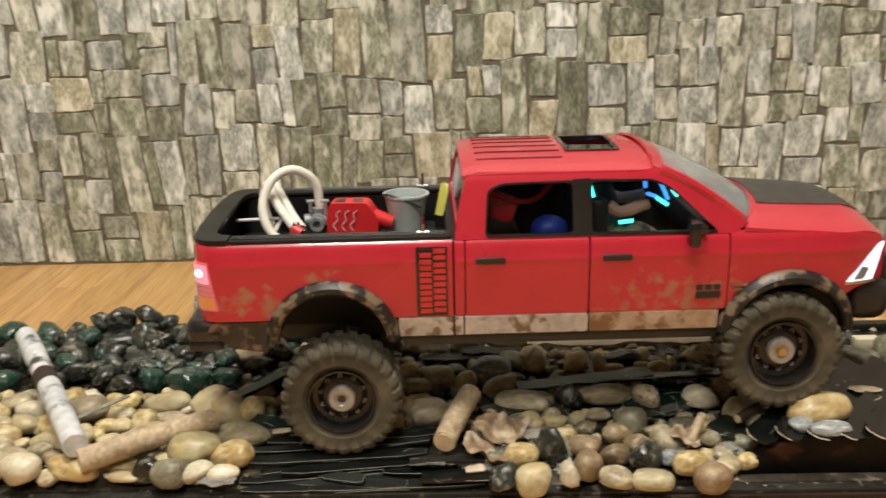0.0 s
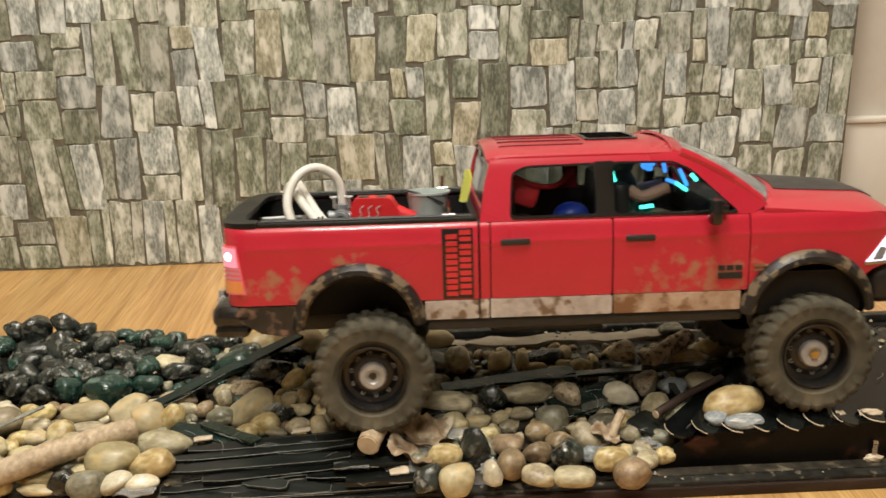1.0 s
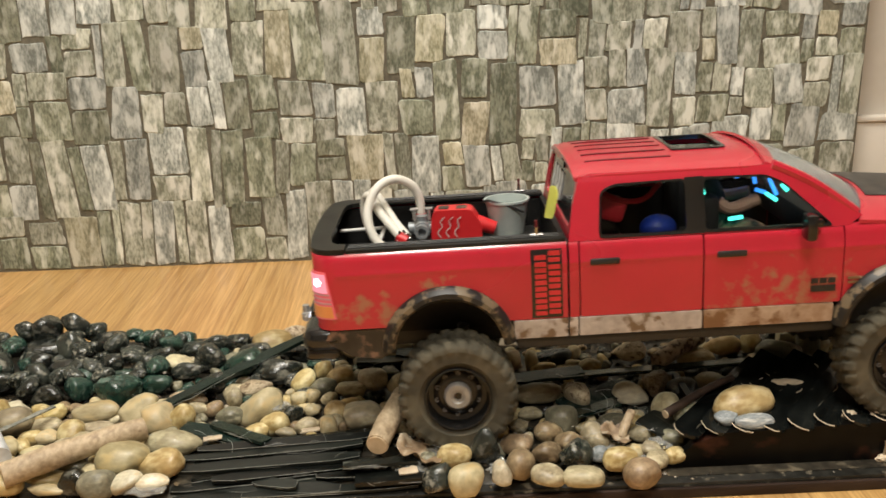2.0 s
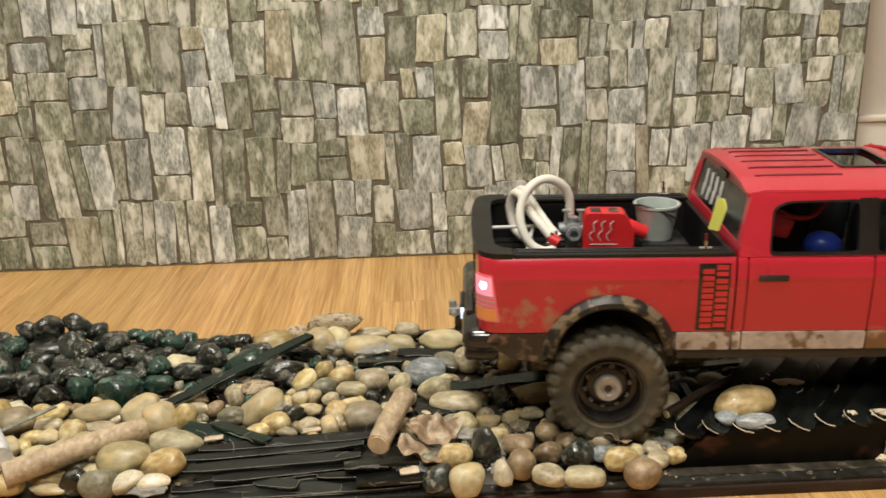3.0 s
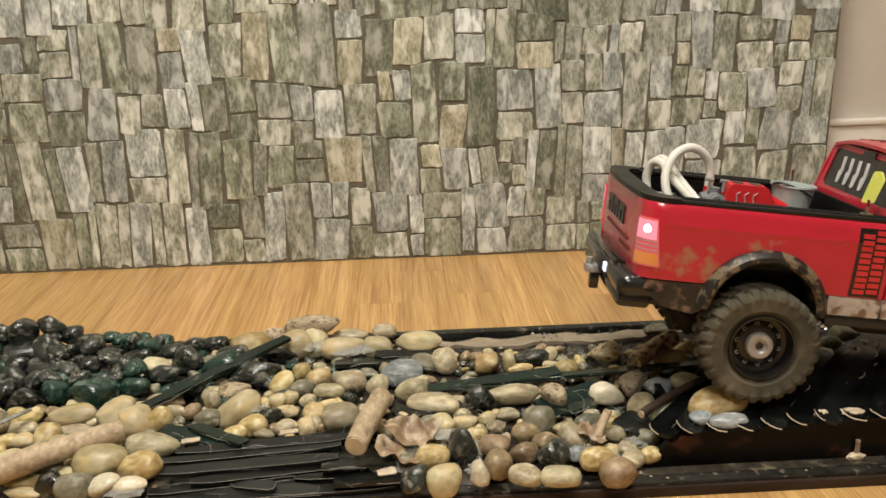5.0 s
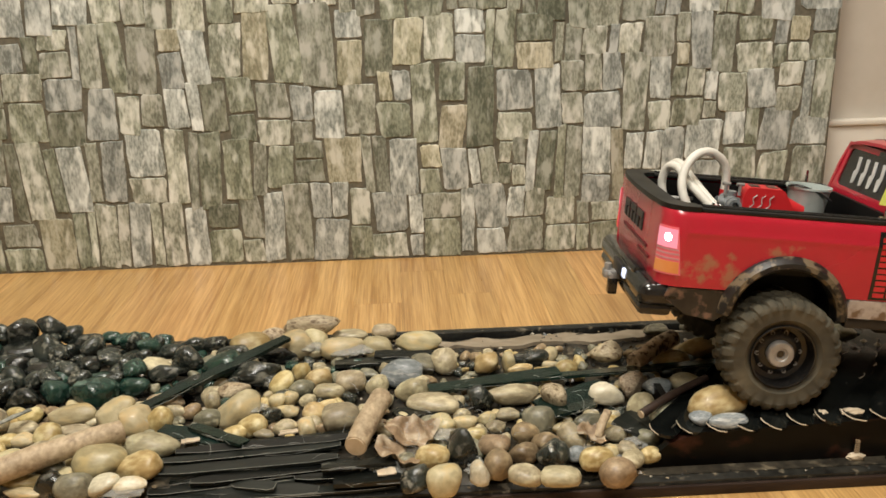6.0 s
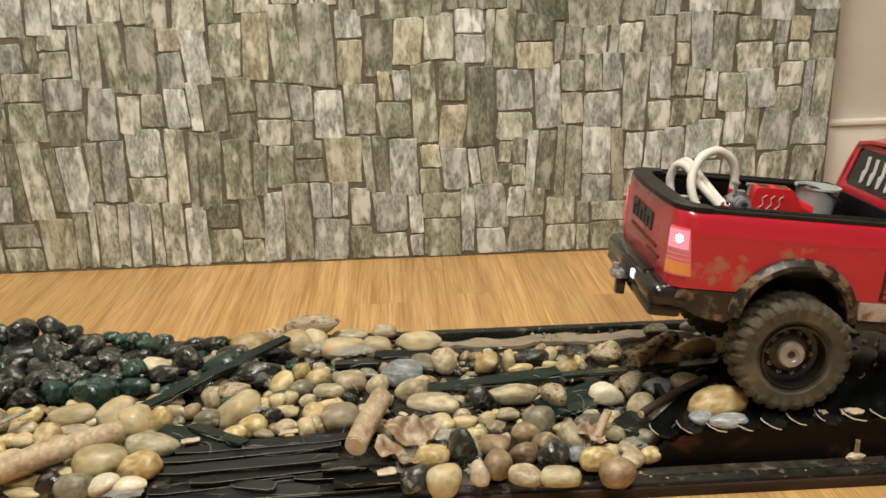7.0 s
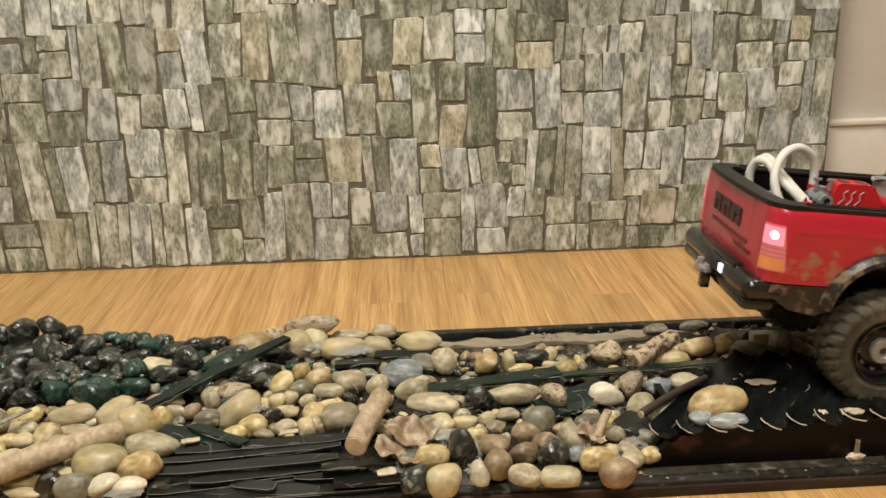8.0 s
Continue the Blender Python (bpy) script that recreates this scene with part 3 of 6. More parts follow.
pebble("cream", -0.3044, 0.7834, 0.0282, 0.0236, 0.0127, 0.0110, -3)
pebble("cream", -0.2637, 0.7726, 0.0317, 0.0243, 0.0182, 0.0157, -25)
pebble("cream", -0.2389, 0.7580, 0.0321, 0.0220, 0.0188, 0.0162, 20)
pebble("ochre", -0.2193, 0.7549, 0.0308, 0.0111, 0.0117, 0.0144, 30)
pebble("rough", -0.2238, 0.8042, 0.0275, 0.0188, 0.0117, 0.0101, 10)
pebble("tan", -0.2175, 0.7174, 0.0282, 0.0246, 0.0127, 0.0110, 0)
pebble("cream", -0.2513, 0.6876, 0.0316, 0.0227, 0.0181, 0.0156, 0)
pebble("ochre", -0.2192, 0.6789, 0.0291, 0.0199, 0.0142, 0.0122, -20)
pebble("white", -0.2210, 0.6597, 0.0250, 0.0133, 0.0078, 0.0068, 0)
pebble("white", -0.2417, 0.6596, 0.0263, 0.0140, 0.0098, 0.0085, -20)
pebble("cream", -0.1504, 0.7702, 0.0317, 0.0252, 0.0182, 0.0157, -30)
pebble("rough", -0.1629, 0.8184, 0.0277, 0.0179, 0.0119, 0.0103, -15)
pebble("ochre", -0.1366, 0.7449, 0.0271, 0.0137, 0.0110, 0.0095, -20)
pebble("ochre", -0.1199, 0.8299, 0.0275, 0.0147, 0.0116, 0.0100, -40)
pebble("ochre", -0.1036, 0.8483, 0.0294, 0.0110, 0.0116, 0.0126, 0)
pebble("ochre", -0.0859, 0.8341, 0.0288, 0.0152, 0.0136, 0.0118, 0)
pebble("tan", -0.0584, 0.7445, 0.0309, 0.0190, 0.0169, 0.0146, 0)
pebble("tan", -0.0527, 0.8207, 0.0293, 0.0163, 0.0145, 0.0125, 0)
pebble("tan", -0.0728, 0.8068, 0.0267, 0.0160, 0.0104, 0.0089, 0)
pebble("tan", -0.0280, 0.8146, 0.0277, 0.0128, 0.0119, 0.0103, -20)
pebble("grey", -0.0364, 0.8483, 0.0247, 0.0154, 0.0074, 0.0064, 0)
pebble("slate_blue", -0.0031, 0.8360, 0.0301, 0.0220, 0.0157, 0.0136, 5)
pebble("grey", 0.0178, 0.8574, 0.0290, 0.0179, 0.0141, 0.0121, 10)
pebble("tan", 0.0402, 0.8616, 0.0291, 0.0135, 0.0141, 0.0122, 0)
pebble("tan", 0.0046, 0.7993, 0.0285, 0.0177, 0.0132, 0.0114, -10)
pebble("tan", 0.0248, 0.7699, 0.0279, 0.0244, 0.0123, 0.0106, 0)
pebble("ochre", -0.1637, 0.9261, 0.0296, 0.0229, 0.0149, 0.0129, 0)
pebble("cream", -0.1123, 0.9149, 0.0320, 0.0214, 0.0186, 0.0161, -10)
pebble("cream", -0.0950, 0.9312, 0.0297, 0.0144, 0.0151, 0.0130, 0)
pebble("cream", -0.0642, 0.9051, 0.0295, 0.0244, 0.0147, 0.0127, 0)
pebble("cream", -0.0279, 0.9039, 0.0291, 0.0225, 0.0142, 0.0122, 0)
pebble("tan", -0.0210, 0.9450, 0.0287, 0.0146, 0.0109, 0.0094, 0)
pebble("cream", 0.0147, 0.9123, 0.0303, 0.0285, 0.0159, 0.0138, 5)
pebble("rough", -0.0994, 0.9450, 0.0425, 0.0330, 0.0169, 0.0146, -5)
pebble("rough", -0.1386, 0.9450, 0.0305, 0.0170, 0.0136, 0.0118, 0)
pebble("tan", -0.0577, 0.9450, 0.0267, 0.0194, 0.0081, 0.0070, 0)
pebble("tan", -0.2517, 0.8772, 0.0298, 0.0226, 0.0152, 0.0131, 5)
pebble("tan", -0.1798, 0.7952, 0.0298, 0.0092, 0.0096, 0.0131, 10)
pebble("cream", -0.1200, 0.7964, 0.0261, 0.0083, 0.0087, 0.0082, 0)
pebble("cream", -0.1074, 0.7988, 0.0263, 0.0075, 0.0079, 0.0084, 0)
pebble("cream", -0.1059, 0.7749, 0.0250, 0.0109, 0.0077, 0.0066, 0)
pebble("tan", -0.0922, 0.7926, 0.0254, 0.0091, 0.0083, 0.0072, 0)
pebble("grey", -0.1000, 0.8193, 0.0261, 0.0136, 0.0095, 0.0082, 0)
pebble("tan", -0.1071, 0.7424, 0.0256, 0.0117, 0.0087, 0.0075, 0)
pebble("cream", -0.0876, 0.7379, 0.0270, 0.0109, 0.0109, 0.0094, 0)
pebble("cream", -0.1308, 0.8087, 0.0246, 0.0063, 0.0066, 0.0062, 0)
pebble("tan", -0.1362, 0.7798, 0.0253, 0.0122, 0.0082, 0.0071, 0)
pebble("ochre", -0.0731, 0.7800, 0.0259, 0.0122, 0.0091, 0.0079, 0)
pebble("ochre", -0.0830, 0.7683, 0.0264, 0.0113, 0.0099, 0.0086, 0)
pebble("black", -0.1218, 0.7647, 0.0263, 0.0120, 0.0099, 0.0085, -20)
pebble("cream", 0.0274, 0.6356, 0.0314, 0.0147, 0.0154, 0.0153, 0)
pebble("black", 0.0035, 0.6422, 0.0288, 0.0140, 0.0137, 0.0118, -30)
pebble("ochre", 0.0205, 0.6762, 0.0273, 0.0146, 0.0114, 0.0099, 0)
pebble("cream", 0.0301, 0.7333, 0.0270, 0.0109, 0.0109, 0.0094, 0)
pebble("ochre", -0.3137, 0.7436, 0.0284, 0.0124, 0.0130, 0.0113, -20)
pebble("cream", -0.3345, 0.7438, 0.0256, 0.0154, 0.0086, 0.0075, 0)
pebble("tan", -0.3429, 0.7622, 0.0257, 0.0158, 0.0088, 0.0076, -10)
pebble("ochre", -0.3611, 0.7964, 0.0244, 0.0102, 0.0069, 0.0059, 0)
pebble("tan", -0.2941, 0.7548, 0.0251, 0.0156, 0.0079, 0.0068, 0)
pebble("ochre", -0.3082, 0.6719, 0.0251, 0.0219, 0.0079, 0.0068, 5)
pebble("cream", -0.3038, 0.6593, 0.0237, 0.0208, 0.0058, 0.0050, 0)
pebble("grey", -0.2622, 0.6558, 0.0288, 0.0157, 0.0137, 0.0118, 0)
pebble("black", -0.4052, 0.9450, 0.0453, 0.0199, 0.0195, 0.0168, 0)
pebble("black", -0.3755, 0.9450, 0.0507, 0.0151, 0.0141, 0.0122, 0)
pebble("black", -0.3640, 0.9047, 0.0360, 0.0187, 0.0197, 0.0214, 0)
pebble("black", -0.3370, 0.9261, 0.0320, 0.0228, 0.0186, 0.0161, 0)
pebble("black", -0.4054, 0.9224, 0.0302, 0.0258, 0.0158, 0.0136, 0)
pebble("black", -0.3881, 0.8609, 0.0312, 0.0177, 0.0174, 0.0150, 0)
pebble("black", -0.3622, 0.8205, 0.0285, 0.0190, 0.0132, 0.0114, -10)
pebble("black", -0.3212, 0.8799, 0.0298, 0.0181, 0.0152, 0.0131, 0)
pebble("green", -0.3353, 0.8285, 0.0294, 0.0128, 0.0135, 0.0127, 0)
pebble("green", -0.2953, 0.8197, 0.0317, 0.0222, 0.0182, 0.0157, 0)
pebble("green", -0.2652, 0.8374, 0.0278, 0.0194, 0.0121, 0.0104, -10)
pebble("black", -0.3071, 0.9194, 0.0267, 0.0187, 0.0105, 0.0090, 0)
pebble("black", -0.2808, 0.9052, 0.0273, 0.0185, 0.0114, 0.0098, -15)
pebble("green", -0.3008, 0.8619, 0.0263, 0.0198, 0.0099, 0.0085, 0)
pebble("black", -0.2224, 0.8893, 0.0316, 0.0184, 0.0180, 0.0156, -10)
pebble("black", -0.2220, 0.9357, 0.0269, 0.0191, 0.0107, 0.0092, 0)
pebble("black", -0.2027, 0.9336, 0.0269, 0.0167, 0.0107, 0.0092, 0)
pebble("green", -0.1786, 0.8659, 0.0314, 0.0225, 0.0176, 0.0152, 0)
pebble("black", -0.2083, 0.8273, 0.0277, 0.0193, 0.0120, 0.0103, -20)
pebble("black", -0.1469, 0.8490, 0.0312, 0.0244, 0.0174, 0.0150, 0)
pebble("black", -0.2473, 0.9179, 0.0267, 0.0164, 0.0105, 0.0090, 0)
pebble("black", -0.1302, 0.8352, 0.0262, 0.0108, 0.0097, 0.0084, 0)
pebble("black", -0.3562, 0.9450, 0.0407, 0.0148, 0.0121, 0.0105, 0)
pebble("black", -0.4261, 0.9450, 0.0440, 0.0149, 0.0139, 0.0120, 0)
pebble("black", -0.3666, 0.8755, 0.0297, 0.0179, 0.0151, 0.0130, 0)
pebble("black", -0.4121, 0.9073, 0.0283, 0.0138, 0.0129, 0.0111, 0)
pebble("black", -0.2384, 0.8610, 0.0280, 0.0177, 0.0124, 0.0107, -20)
pebble("grey", -0.1786, 0.7666, 0.0263, 0.0140, 0.0099, 0.0085, 0)
pebble("black", -0.1791, 0.9041, 0.0273, 0.0185, 0.0114, 0.0099, 0)
pebble("cream", -0.3362, 0.7132, 0.0259, 0.0149, 0.0092, 0.0079, 0)
pebble("tan", -0.3144, 0.7250, 0.0254, 0.0132, 0.0085, 0.0073, 0)
pebble("ochre", -0.3476, 0.7427, 0.0250, 0.0115, 0.0077, 0.0067, 0)
pebble("black", -0.1338, 0.9007, 0.0267, 0.0208, 0.0104, 0.0089, 0)
pebble("black", -0.0047, 0.8799, 0.0252, 0.0159, 0.0081, 0.0070, 0)
pebble("tan", -0.1253, 0.7357, 0.0244, 0.0116, 0.0069, 0.0060, 0)
pebble("black", -0.1622, 0.8461, 0.0269, 0.0131, 0.0108, 0.0093, 0)
pebble("white", 0.0554, 0.6467, 0.0284, 0.0106, 0.0111, 0.0113, 0)
pebble("tan", 0.0918, 0.6400, 0.0276, 0.0133, 0.0117, 0.0101, 0)
pebble("tan", 0.1186, 0.6360, 0.0270, 0.0174, 0.0109, 0.0094, -3)
pebble("brown", 0.1653, 0.6356, 0.0288, 0.0158, 0.0137, 0.0118, 0)
pebble("ochre", 0.1535, 0.6604, 0.0273, 0.0144, 0.0113, 0.0097, 0)
pebble("tan", 0.1818, 0.6793, 0.0258, 0.0110, 0.0091, 0.0078, 0)
pebble("tan", 0.1015, 0.7788, 0.0283, 0.0281, 0.0130, 0.0112, 3)
pebble("black", 0.0689, 0.7722, 0.0297, 0.0132, 0.0138, 0.0130, 0)
pebble("tan", 0.0900, 0.7483, 0.0257, 0.0139, 0.0089, 0.0077, 0)
pebble("cream", 0.0522, 0.7374, 0.0256, 0.0117, 0.0088, 0.0076, 0)
pebble("cream", 0.0711, 0.7438, 0.0251, 0.0099, 0.0079, 0.0069, 0)
pebble("ochre", 0.0568, 0.7098, 0.0268, 0.0114, 0.0106, 0.0092, 10)
pebble("tan", 0.0782, 0.7251, 0.0250, 0.0096, 0.0078, 0.0067, 0)
pebble("brown", 0.0752, 0.6923, 0.0281, 0.0168, 0.0125, 0.0108, -15)
pebble("black", 0.0448, 0.6832, 0.0330, 0.0130, 0.0137, 0.0175, 0)
pebble("cream", 0.0344, 0.7309, 0.0262, 0.0097, 0.0096, 0.0083, 0)
pebble("brown", 0.0963, 0.6766, 0.0266, 0.0128, 0.0102, 0.0088, 0)
pebble("brown", 0.0727, 0.6557, 0.0292, 0.0125, 0.0131, 0.0123, 0)
pebble("brown", 0.1185, 0.6923, 0.0275, 0.0142, 0.0117, 0.0101, 0)
pebble("black", 0.1176, 0.6669, 0.0292, 0.0145, 0.0143, 0.0123, -20)
pebble("tan", 0.1387, 0.6929, 0.0299, 0.0124, 0.0130, 0.0132, 30)
pebble("cream", 0.1354, 0.7210, 0.0242, 0.0115, 0.0065, 0.0056, 0)
pebble("grey", 0.1172, 0.7265, 0.0299, 0.0157, 0.0153, 0.0132, 0)
pebble("brown", 0.1025, 0.7087, 0.0269, 0.0133, 0.0107, 0.0092, 20)
pebble("rough", 0.1357, 0.7637, 0.0321, 0.0123, 0.0129, 0.0162, 0)
pebble("white", 0.1839, 0.7752, 0.0283, 0.0219, 0.0130, 0.0112, 3)
pebble("rough", 0.2138, 0.7913, 0.0300, 0.0135, 0.0142, 0.0134, 0)
pebble("slate_blue", 0.2386, 0.7850, 0.0285, 0.0159, 0.0132, 0.0114, 0)
pebble("tan", 0.2668, 0.7907, 0.0276, 0.0148, 0.0118, 0.0102, 0)
pebble("brown", 0.3018, 0.7873, 0.0254, 0.0168, 0.0085, 0.0073, 0)
pebble("tan", 0.2081, 0.7334, 0.0311, 0.0151, 0.0159, 0.0149, -20)
pebble("grey", 0.2272, 0.7140, 0.0306, 0.0175, 0.0165, 0.0143, 0)
pebble("ochre", 0.2652, 0.6974, 0.0534, 0.0272, 0.0161, 0.0139, -6)
pebble("slate_blue", 0.2457, 0.6832, 0.0478, 0.0110, 0.0074, 0.0064, 0)
pebble("slate_blue", 0.2647, 0.6758, 0.0477, 0.0182, 0.0073, 0.0063, 0)
pebble("rough", 0.2066, 0.8596, 0.0315, 0.0205, 0.0179, 0.0154, -10)
pebble("ochre", 0.2673, 0.8444, 0.0271, 0.0201, 0.0110, 0.0095, 0)
pebble("ochre", 0.3007, 0.8674, 0.0293, 0.0220, 0.0144, 0.0124, 0)
pebble("ochre", 0.3311, 0.8666, 0.0325, 0.0130, 0.0136, 0.0168, 0)
pebble("grey", 0.3538, 0.8518, 0.0291, 0.0227, 0.0142, 0.0123, 0)
pebble("brown", 0.3326, 0.8142, 0.0278, 0.0209, 0.0122, 0.0105, 10)
pebble("grey", 0.3681, 0.8195, 0.0279, 0.0131, 0.0123, 0.0106, 0)
pebble("grey", 0.3885, 0.8604, 0.0325, 0.0129, 0.0136, 0.0168, 0)
pebble("ochre", 0.0827, 0.8469, 0.0315, 0.0157, 0.0164, 0.0154, 0)
pebble("cream", 0.1051, 0.8527, 0.0287, 0.0090, 0.0094, 0.0116, 0)
pebble("black", 0.1285, 0.8627, 0.0265, 0.0203, 0.0101, 0.0087, 0)
pebble("cream", 0.1492, 0.8730, 0.0266, 0.0100, 0.0102, 0.0088, 0)
pebble("ochre", 0.1162, 0.8461, 0.0238, 0.0132, 0.0059, 0.0051, 0)
pebble("ochre", 0.1384, 0.8409, 0.0238, 0.0131, 0.0059, 0.0051, 0)
pebble("ochre", 0.1619, 0.8398, 0.0257, 0.0123, 0.0089, 0.0077, 0)
pebble("cream", 0.1472, 0.8535, 0.0232, 0.0089, 0.0050, 0.0043, 0)
pebble("grey", 0.2766, 0.9278, 0.0252, 0.0169, 0.0081, 0.0070, 0)
pebble("grey", 0.3209, 0.9366, 0.0242, 0.0170, 0.0065, 0.0056, 0)
pebble("black", 0.3664, 0.8989, 0.0261, 0.0104, 0.0095, 0.0082, 0)
pebble("grey", 0.2046, 0.6935, 0.0259, 0.0113, 0.0092, 0.0080, 0)
pebble("tan", 0.0400, 0.8588, 0.0304, 0.0113, 0.0118, 0.0139, 0)
pebble("grey", 0.1626, 0.7264, 0.0256, 0.0155, 0.0087, 0.0075, 0)
pebble("tan", 0.1783, 0.7038, 0.0255, 0.0114, 0.0085, 0.0073, 0)
pebble("slate_blue", 0.1388, 0.6757, 0.0247, 0.0080, 0.0073, 0.0063, 0)

pebble("black", -0.2840, 0.6640, 0.0270, 0.0165, 0.0130, 0.0120, -12)
pebble("grey", -0.2920, 0.6880, 0.0260, 0.0130, 0.0110, 0.0100, 8)

# the end of the board past the log, then small stones wherever room is left between the large ones
LIGHT, DARK = ("cream", "tan", "cream", "ochre", "tan", "white", "cream"), ("black", "black", "green", "black")


small = {"co": [], "faces": [], "mats": []}


def fill(count, x0, x1, y0, y1, r0, r1, kinds, lift, near=0.80, apart=False):
    """Stones where room is left: apart as things of their own, the small rest joined."""
    for _ in range(count):
        r, x, y = pebble_rng.uniform(r0, r1), pebble_rng.uniform(x0, x1), pebble_rng.uniform(y0, y1)
        if any((x - p) ** 2 + (y - q) ** 2 < (near * (r + 0.8 * e)) ** 2 for p, q, e in placed):
            continue
        if -0.215 < x < 0.0 and y < 0.728:
            continue
        kind, z, tilt = pebble_rng.choice(kinds), 0.0175 + r * lift, pebble_rng.uniform(-22, 22)
        a, b, c = r * pebble_rng.uniform(1.0, 1.3), r * pebble_rng.uniform(0.8, 1.0), r * pebble_rng.uniform(0.62, 0.85)
        if apart:
            pebble(kind, x, y, z, a, b, c, tilt)
            continue
        placed.append((x, y, max(a, b)))
        me = pebble_rng.choice(PEBBLE_MESHES[kind])
        m = pose(x, y, z, pebble_rng.uniform(-8, 8), tilt, pebble_rng.uniform(0, 180)) @ Matrix.Diagonal((a, b, c, 1))
        base = len(small["co"])
        small["co"] += [m @ v.co / SMALL for v in me.vertices]
        small["faces"] += [tuple(base + k for k in p.vertices) for p in me.polygons]
        small["mats"] += [list(PEB).index(kind)] * len(me.polygons)


SMALL = 0.009
fill(700, -0.62, -0.30, 0.652, 0.797, 0.011, 0.019, LIGHT, 0.75, apart=True)
fill(500, -0.62, -0.25, 0.825, 0.945, 0.012, 0.020, DARK, 0.95, apart=True)
fill(300, -0.46, -0.26, 0.840, 0.945, 0.010, 0.016, DARK, 1.6, 0.55)
fill(500, -0.60, -0.22, 0.655, 0.815, 0.007, 0.011, LIGHT + ("grey", "brown"), 0.7, 0.72)
fill(700, -0.25, 0.20, 0.665, 0.800, 0.005, 0.010, ("tan", "cream", "brown", "grey", "ochre", "black", "tan"), 0.55, 0.72)
fill(500, -0.25, 0.02, 0.800, 0.925, 0.006, 0.011, ("black", "green", "grey", "black", "tan"), 0.6, 0.72)
fill(300, 0.02, 0.44, 0.800, 0.900, 0.004, 0.008, ("tan", "grey", "brown", "black", "ochre"), 0.5, 0.72)
me = bpy.data.meshes.new("small_pebbles")
me.from_pydata(small["co"], [], small["faces"])
for m in PEB.values():
    me.materials.append(m)
me.polygons.foreach_set("material_index", small["mats"])
me.polygons.foreach_set("use_smooth", [True] * len(me.polygons))
rest_of_pebbles = new("small_pebbles", me)
rest_of_pebbles.matrix_world = Matrix.Diagonal((SMALL, SMALL, SMALL, 1))
tagged(rest_of_pebbles, "small mixed pebbles set between the larger ones", "pebbles", kind="stuff")


def build_grit():
    """Fine chips and crumbs set in the resin between the stones."""
    rng = random.Random(33)
    verts, faces = [], []
    for i in range(2600):
        x, y = rng.uniform(-0.62, 0.60), rng.uniform(0.649, 0.945)
        if x > 0.19 and 0.660 < y < 0.80:
            continue
        if -0.21 < x < -0.03 and y < 0.72 and rng.random() < 0.7:
            continue
        r = rng.uniform(0.0010, 0.0042) if y > 0.66 else rng.uniform(0.0006, 0.0016)
        z = (0.0165 if y > 0.662 else 0.0122) + 0.006 * max(0.0, noise.noise(Vector((x * 26, y * 26, 0)))) * (y > 0.662) + r * 0.3
        base = len(verts)
        turn = rng.uniform(0, 6.3)
        for a, b, c in ((1, 0, 0), (0.4, 0.85, 0.1), (-0.7, 0.6, -0.1), (-0.9, -0.5, 0.1), (0.2, -0.9, 0), (0.1, 0.1, 0.8), (0, 0, -0.7)):
            a, b, c = a * rng.uniform(0.7, 1.3), b * rng.uniform(0.6, 1.2), c * rng.uniform(0.6, 1.2)
            verts.append((x + r * (a * math.cos(turn) - b * math.sin(turn)), y + r * (a * math.sin(turn) + b * math.cos(turn)), z + r * c))
        for k in range(5):
            faces.append((base + k, base + (k + 1) % 5, base + 5))
            faces.append((base + (k + 1) % 5, base + k, base + 6))
    me = bpy.data.meshes.new("grit")
    me.from_pydata(verts, [], faces)
    me.materials.append(M_GRIT)
    tagged(new("grit", me), "fine dark and tan stone chips between the pebbles", "grit", kind="stuff")


build_grit()

def truck_pose(x, y, z, yaw, pitch, roll):
    return pose(x, y, z, roll, pitch, yaw)


TRUCK_ROWS = [
    (0.0, truck_pose(-0.1246, 0.7811, 0.0434, 3.22, 0.84, -0.88)),
    (0.5, truck_pose(-0.1000, 0.7747, 0.0460, 2.40, -0.31, -1.97)),
    (1.0, truck_pose(-0.0341, 0.7844, 0.0449, -0.50, 0.06, -6.36)),
    (1.5, truck_pose(0.0127, 0.7840, 0.0335, -1.00, -1.60, -2.71)),
    (1.7, truck_pose(0.0153, 0.7841, 0.0332, -1.12, -1.61, -2.11)),
    (2.8, truck_pose(0.1383, 0.7990, 0.0300, -2.93, -2.19, -1.00)),
    (3.0, truck_pose(0.1626, 0.7874, 0.0257, -3.15, 0.66, 0.81)),
    (3.5, truck_pose(0.1971, 0.7856, 0.0289, -3.99, 2.88, -2.18)),
    (4.0, truck_pose(0.2294, 0.7833, 0.0412, -3.48, 5.75, -4.18)),
    (4.5, truck_pose(0.2738, 0.7826, 0.0526, -3.80, 7.43, -4.04)),
    (4.7, truck_pose(0.2886, 0.7809, 0.0503, -3.73, 6.95, -4.38)),
    (6.0, truck_pose(0.3175, 0.7835, 0.0443, -2.90, 5.81, -3.18)),
    (6.5, truck_pose(0.3175, 0.7835, 0.0443, -2.90, 5.81, -3.18)),
    (7.0, truck_pose(0.3228, 0.7803, 0.0453, -2.29, 6.27, -2.31)),
    (7.5, truck_pose(0.3597, 0.7847, 0.0466, -2.18, 5.98, -1.83)),
    (8.0, truck_pose(0.4078, 0.8027, 0.0412, -1.48, 6.14, -1.05)),
]
# ---------------------------------------------------------------- the truck: x forward, y to its far side, z up
REAR, FRONT = (-0.010, 0.078), (0.355, 0.0745)
truck = tagged(new("toy_truck"), "red model pickup truck with muddy doors driving over the pebbles", "toy truck")


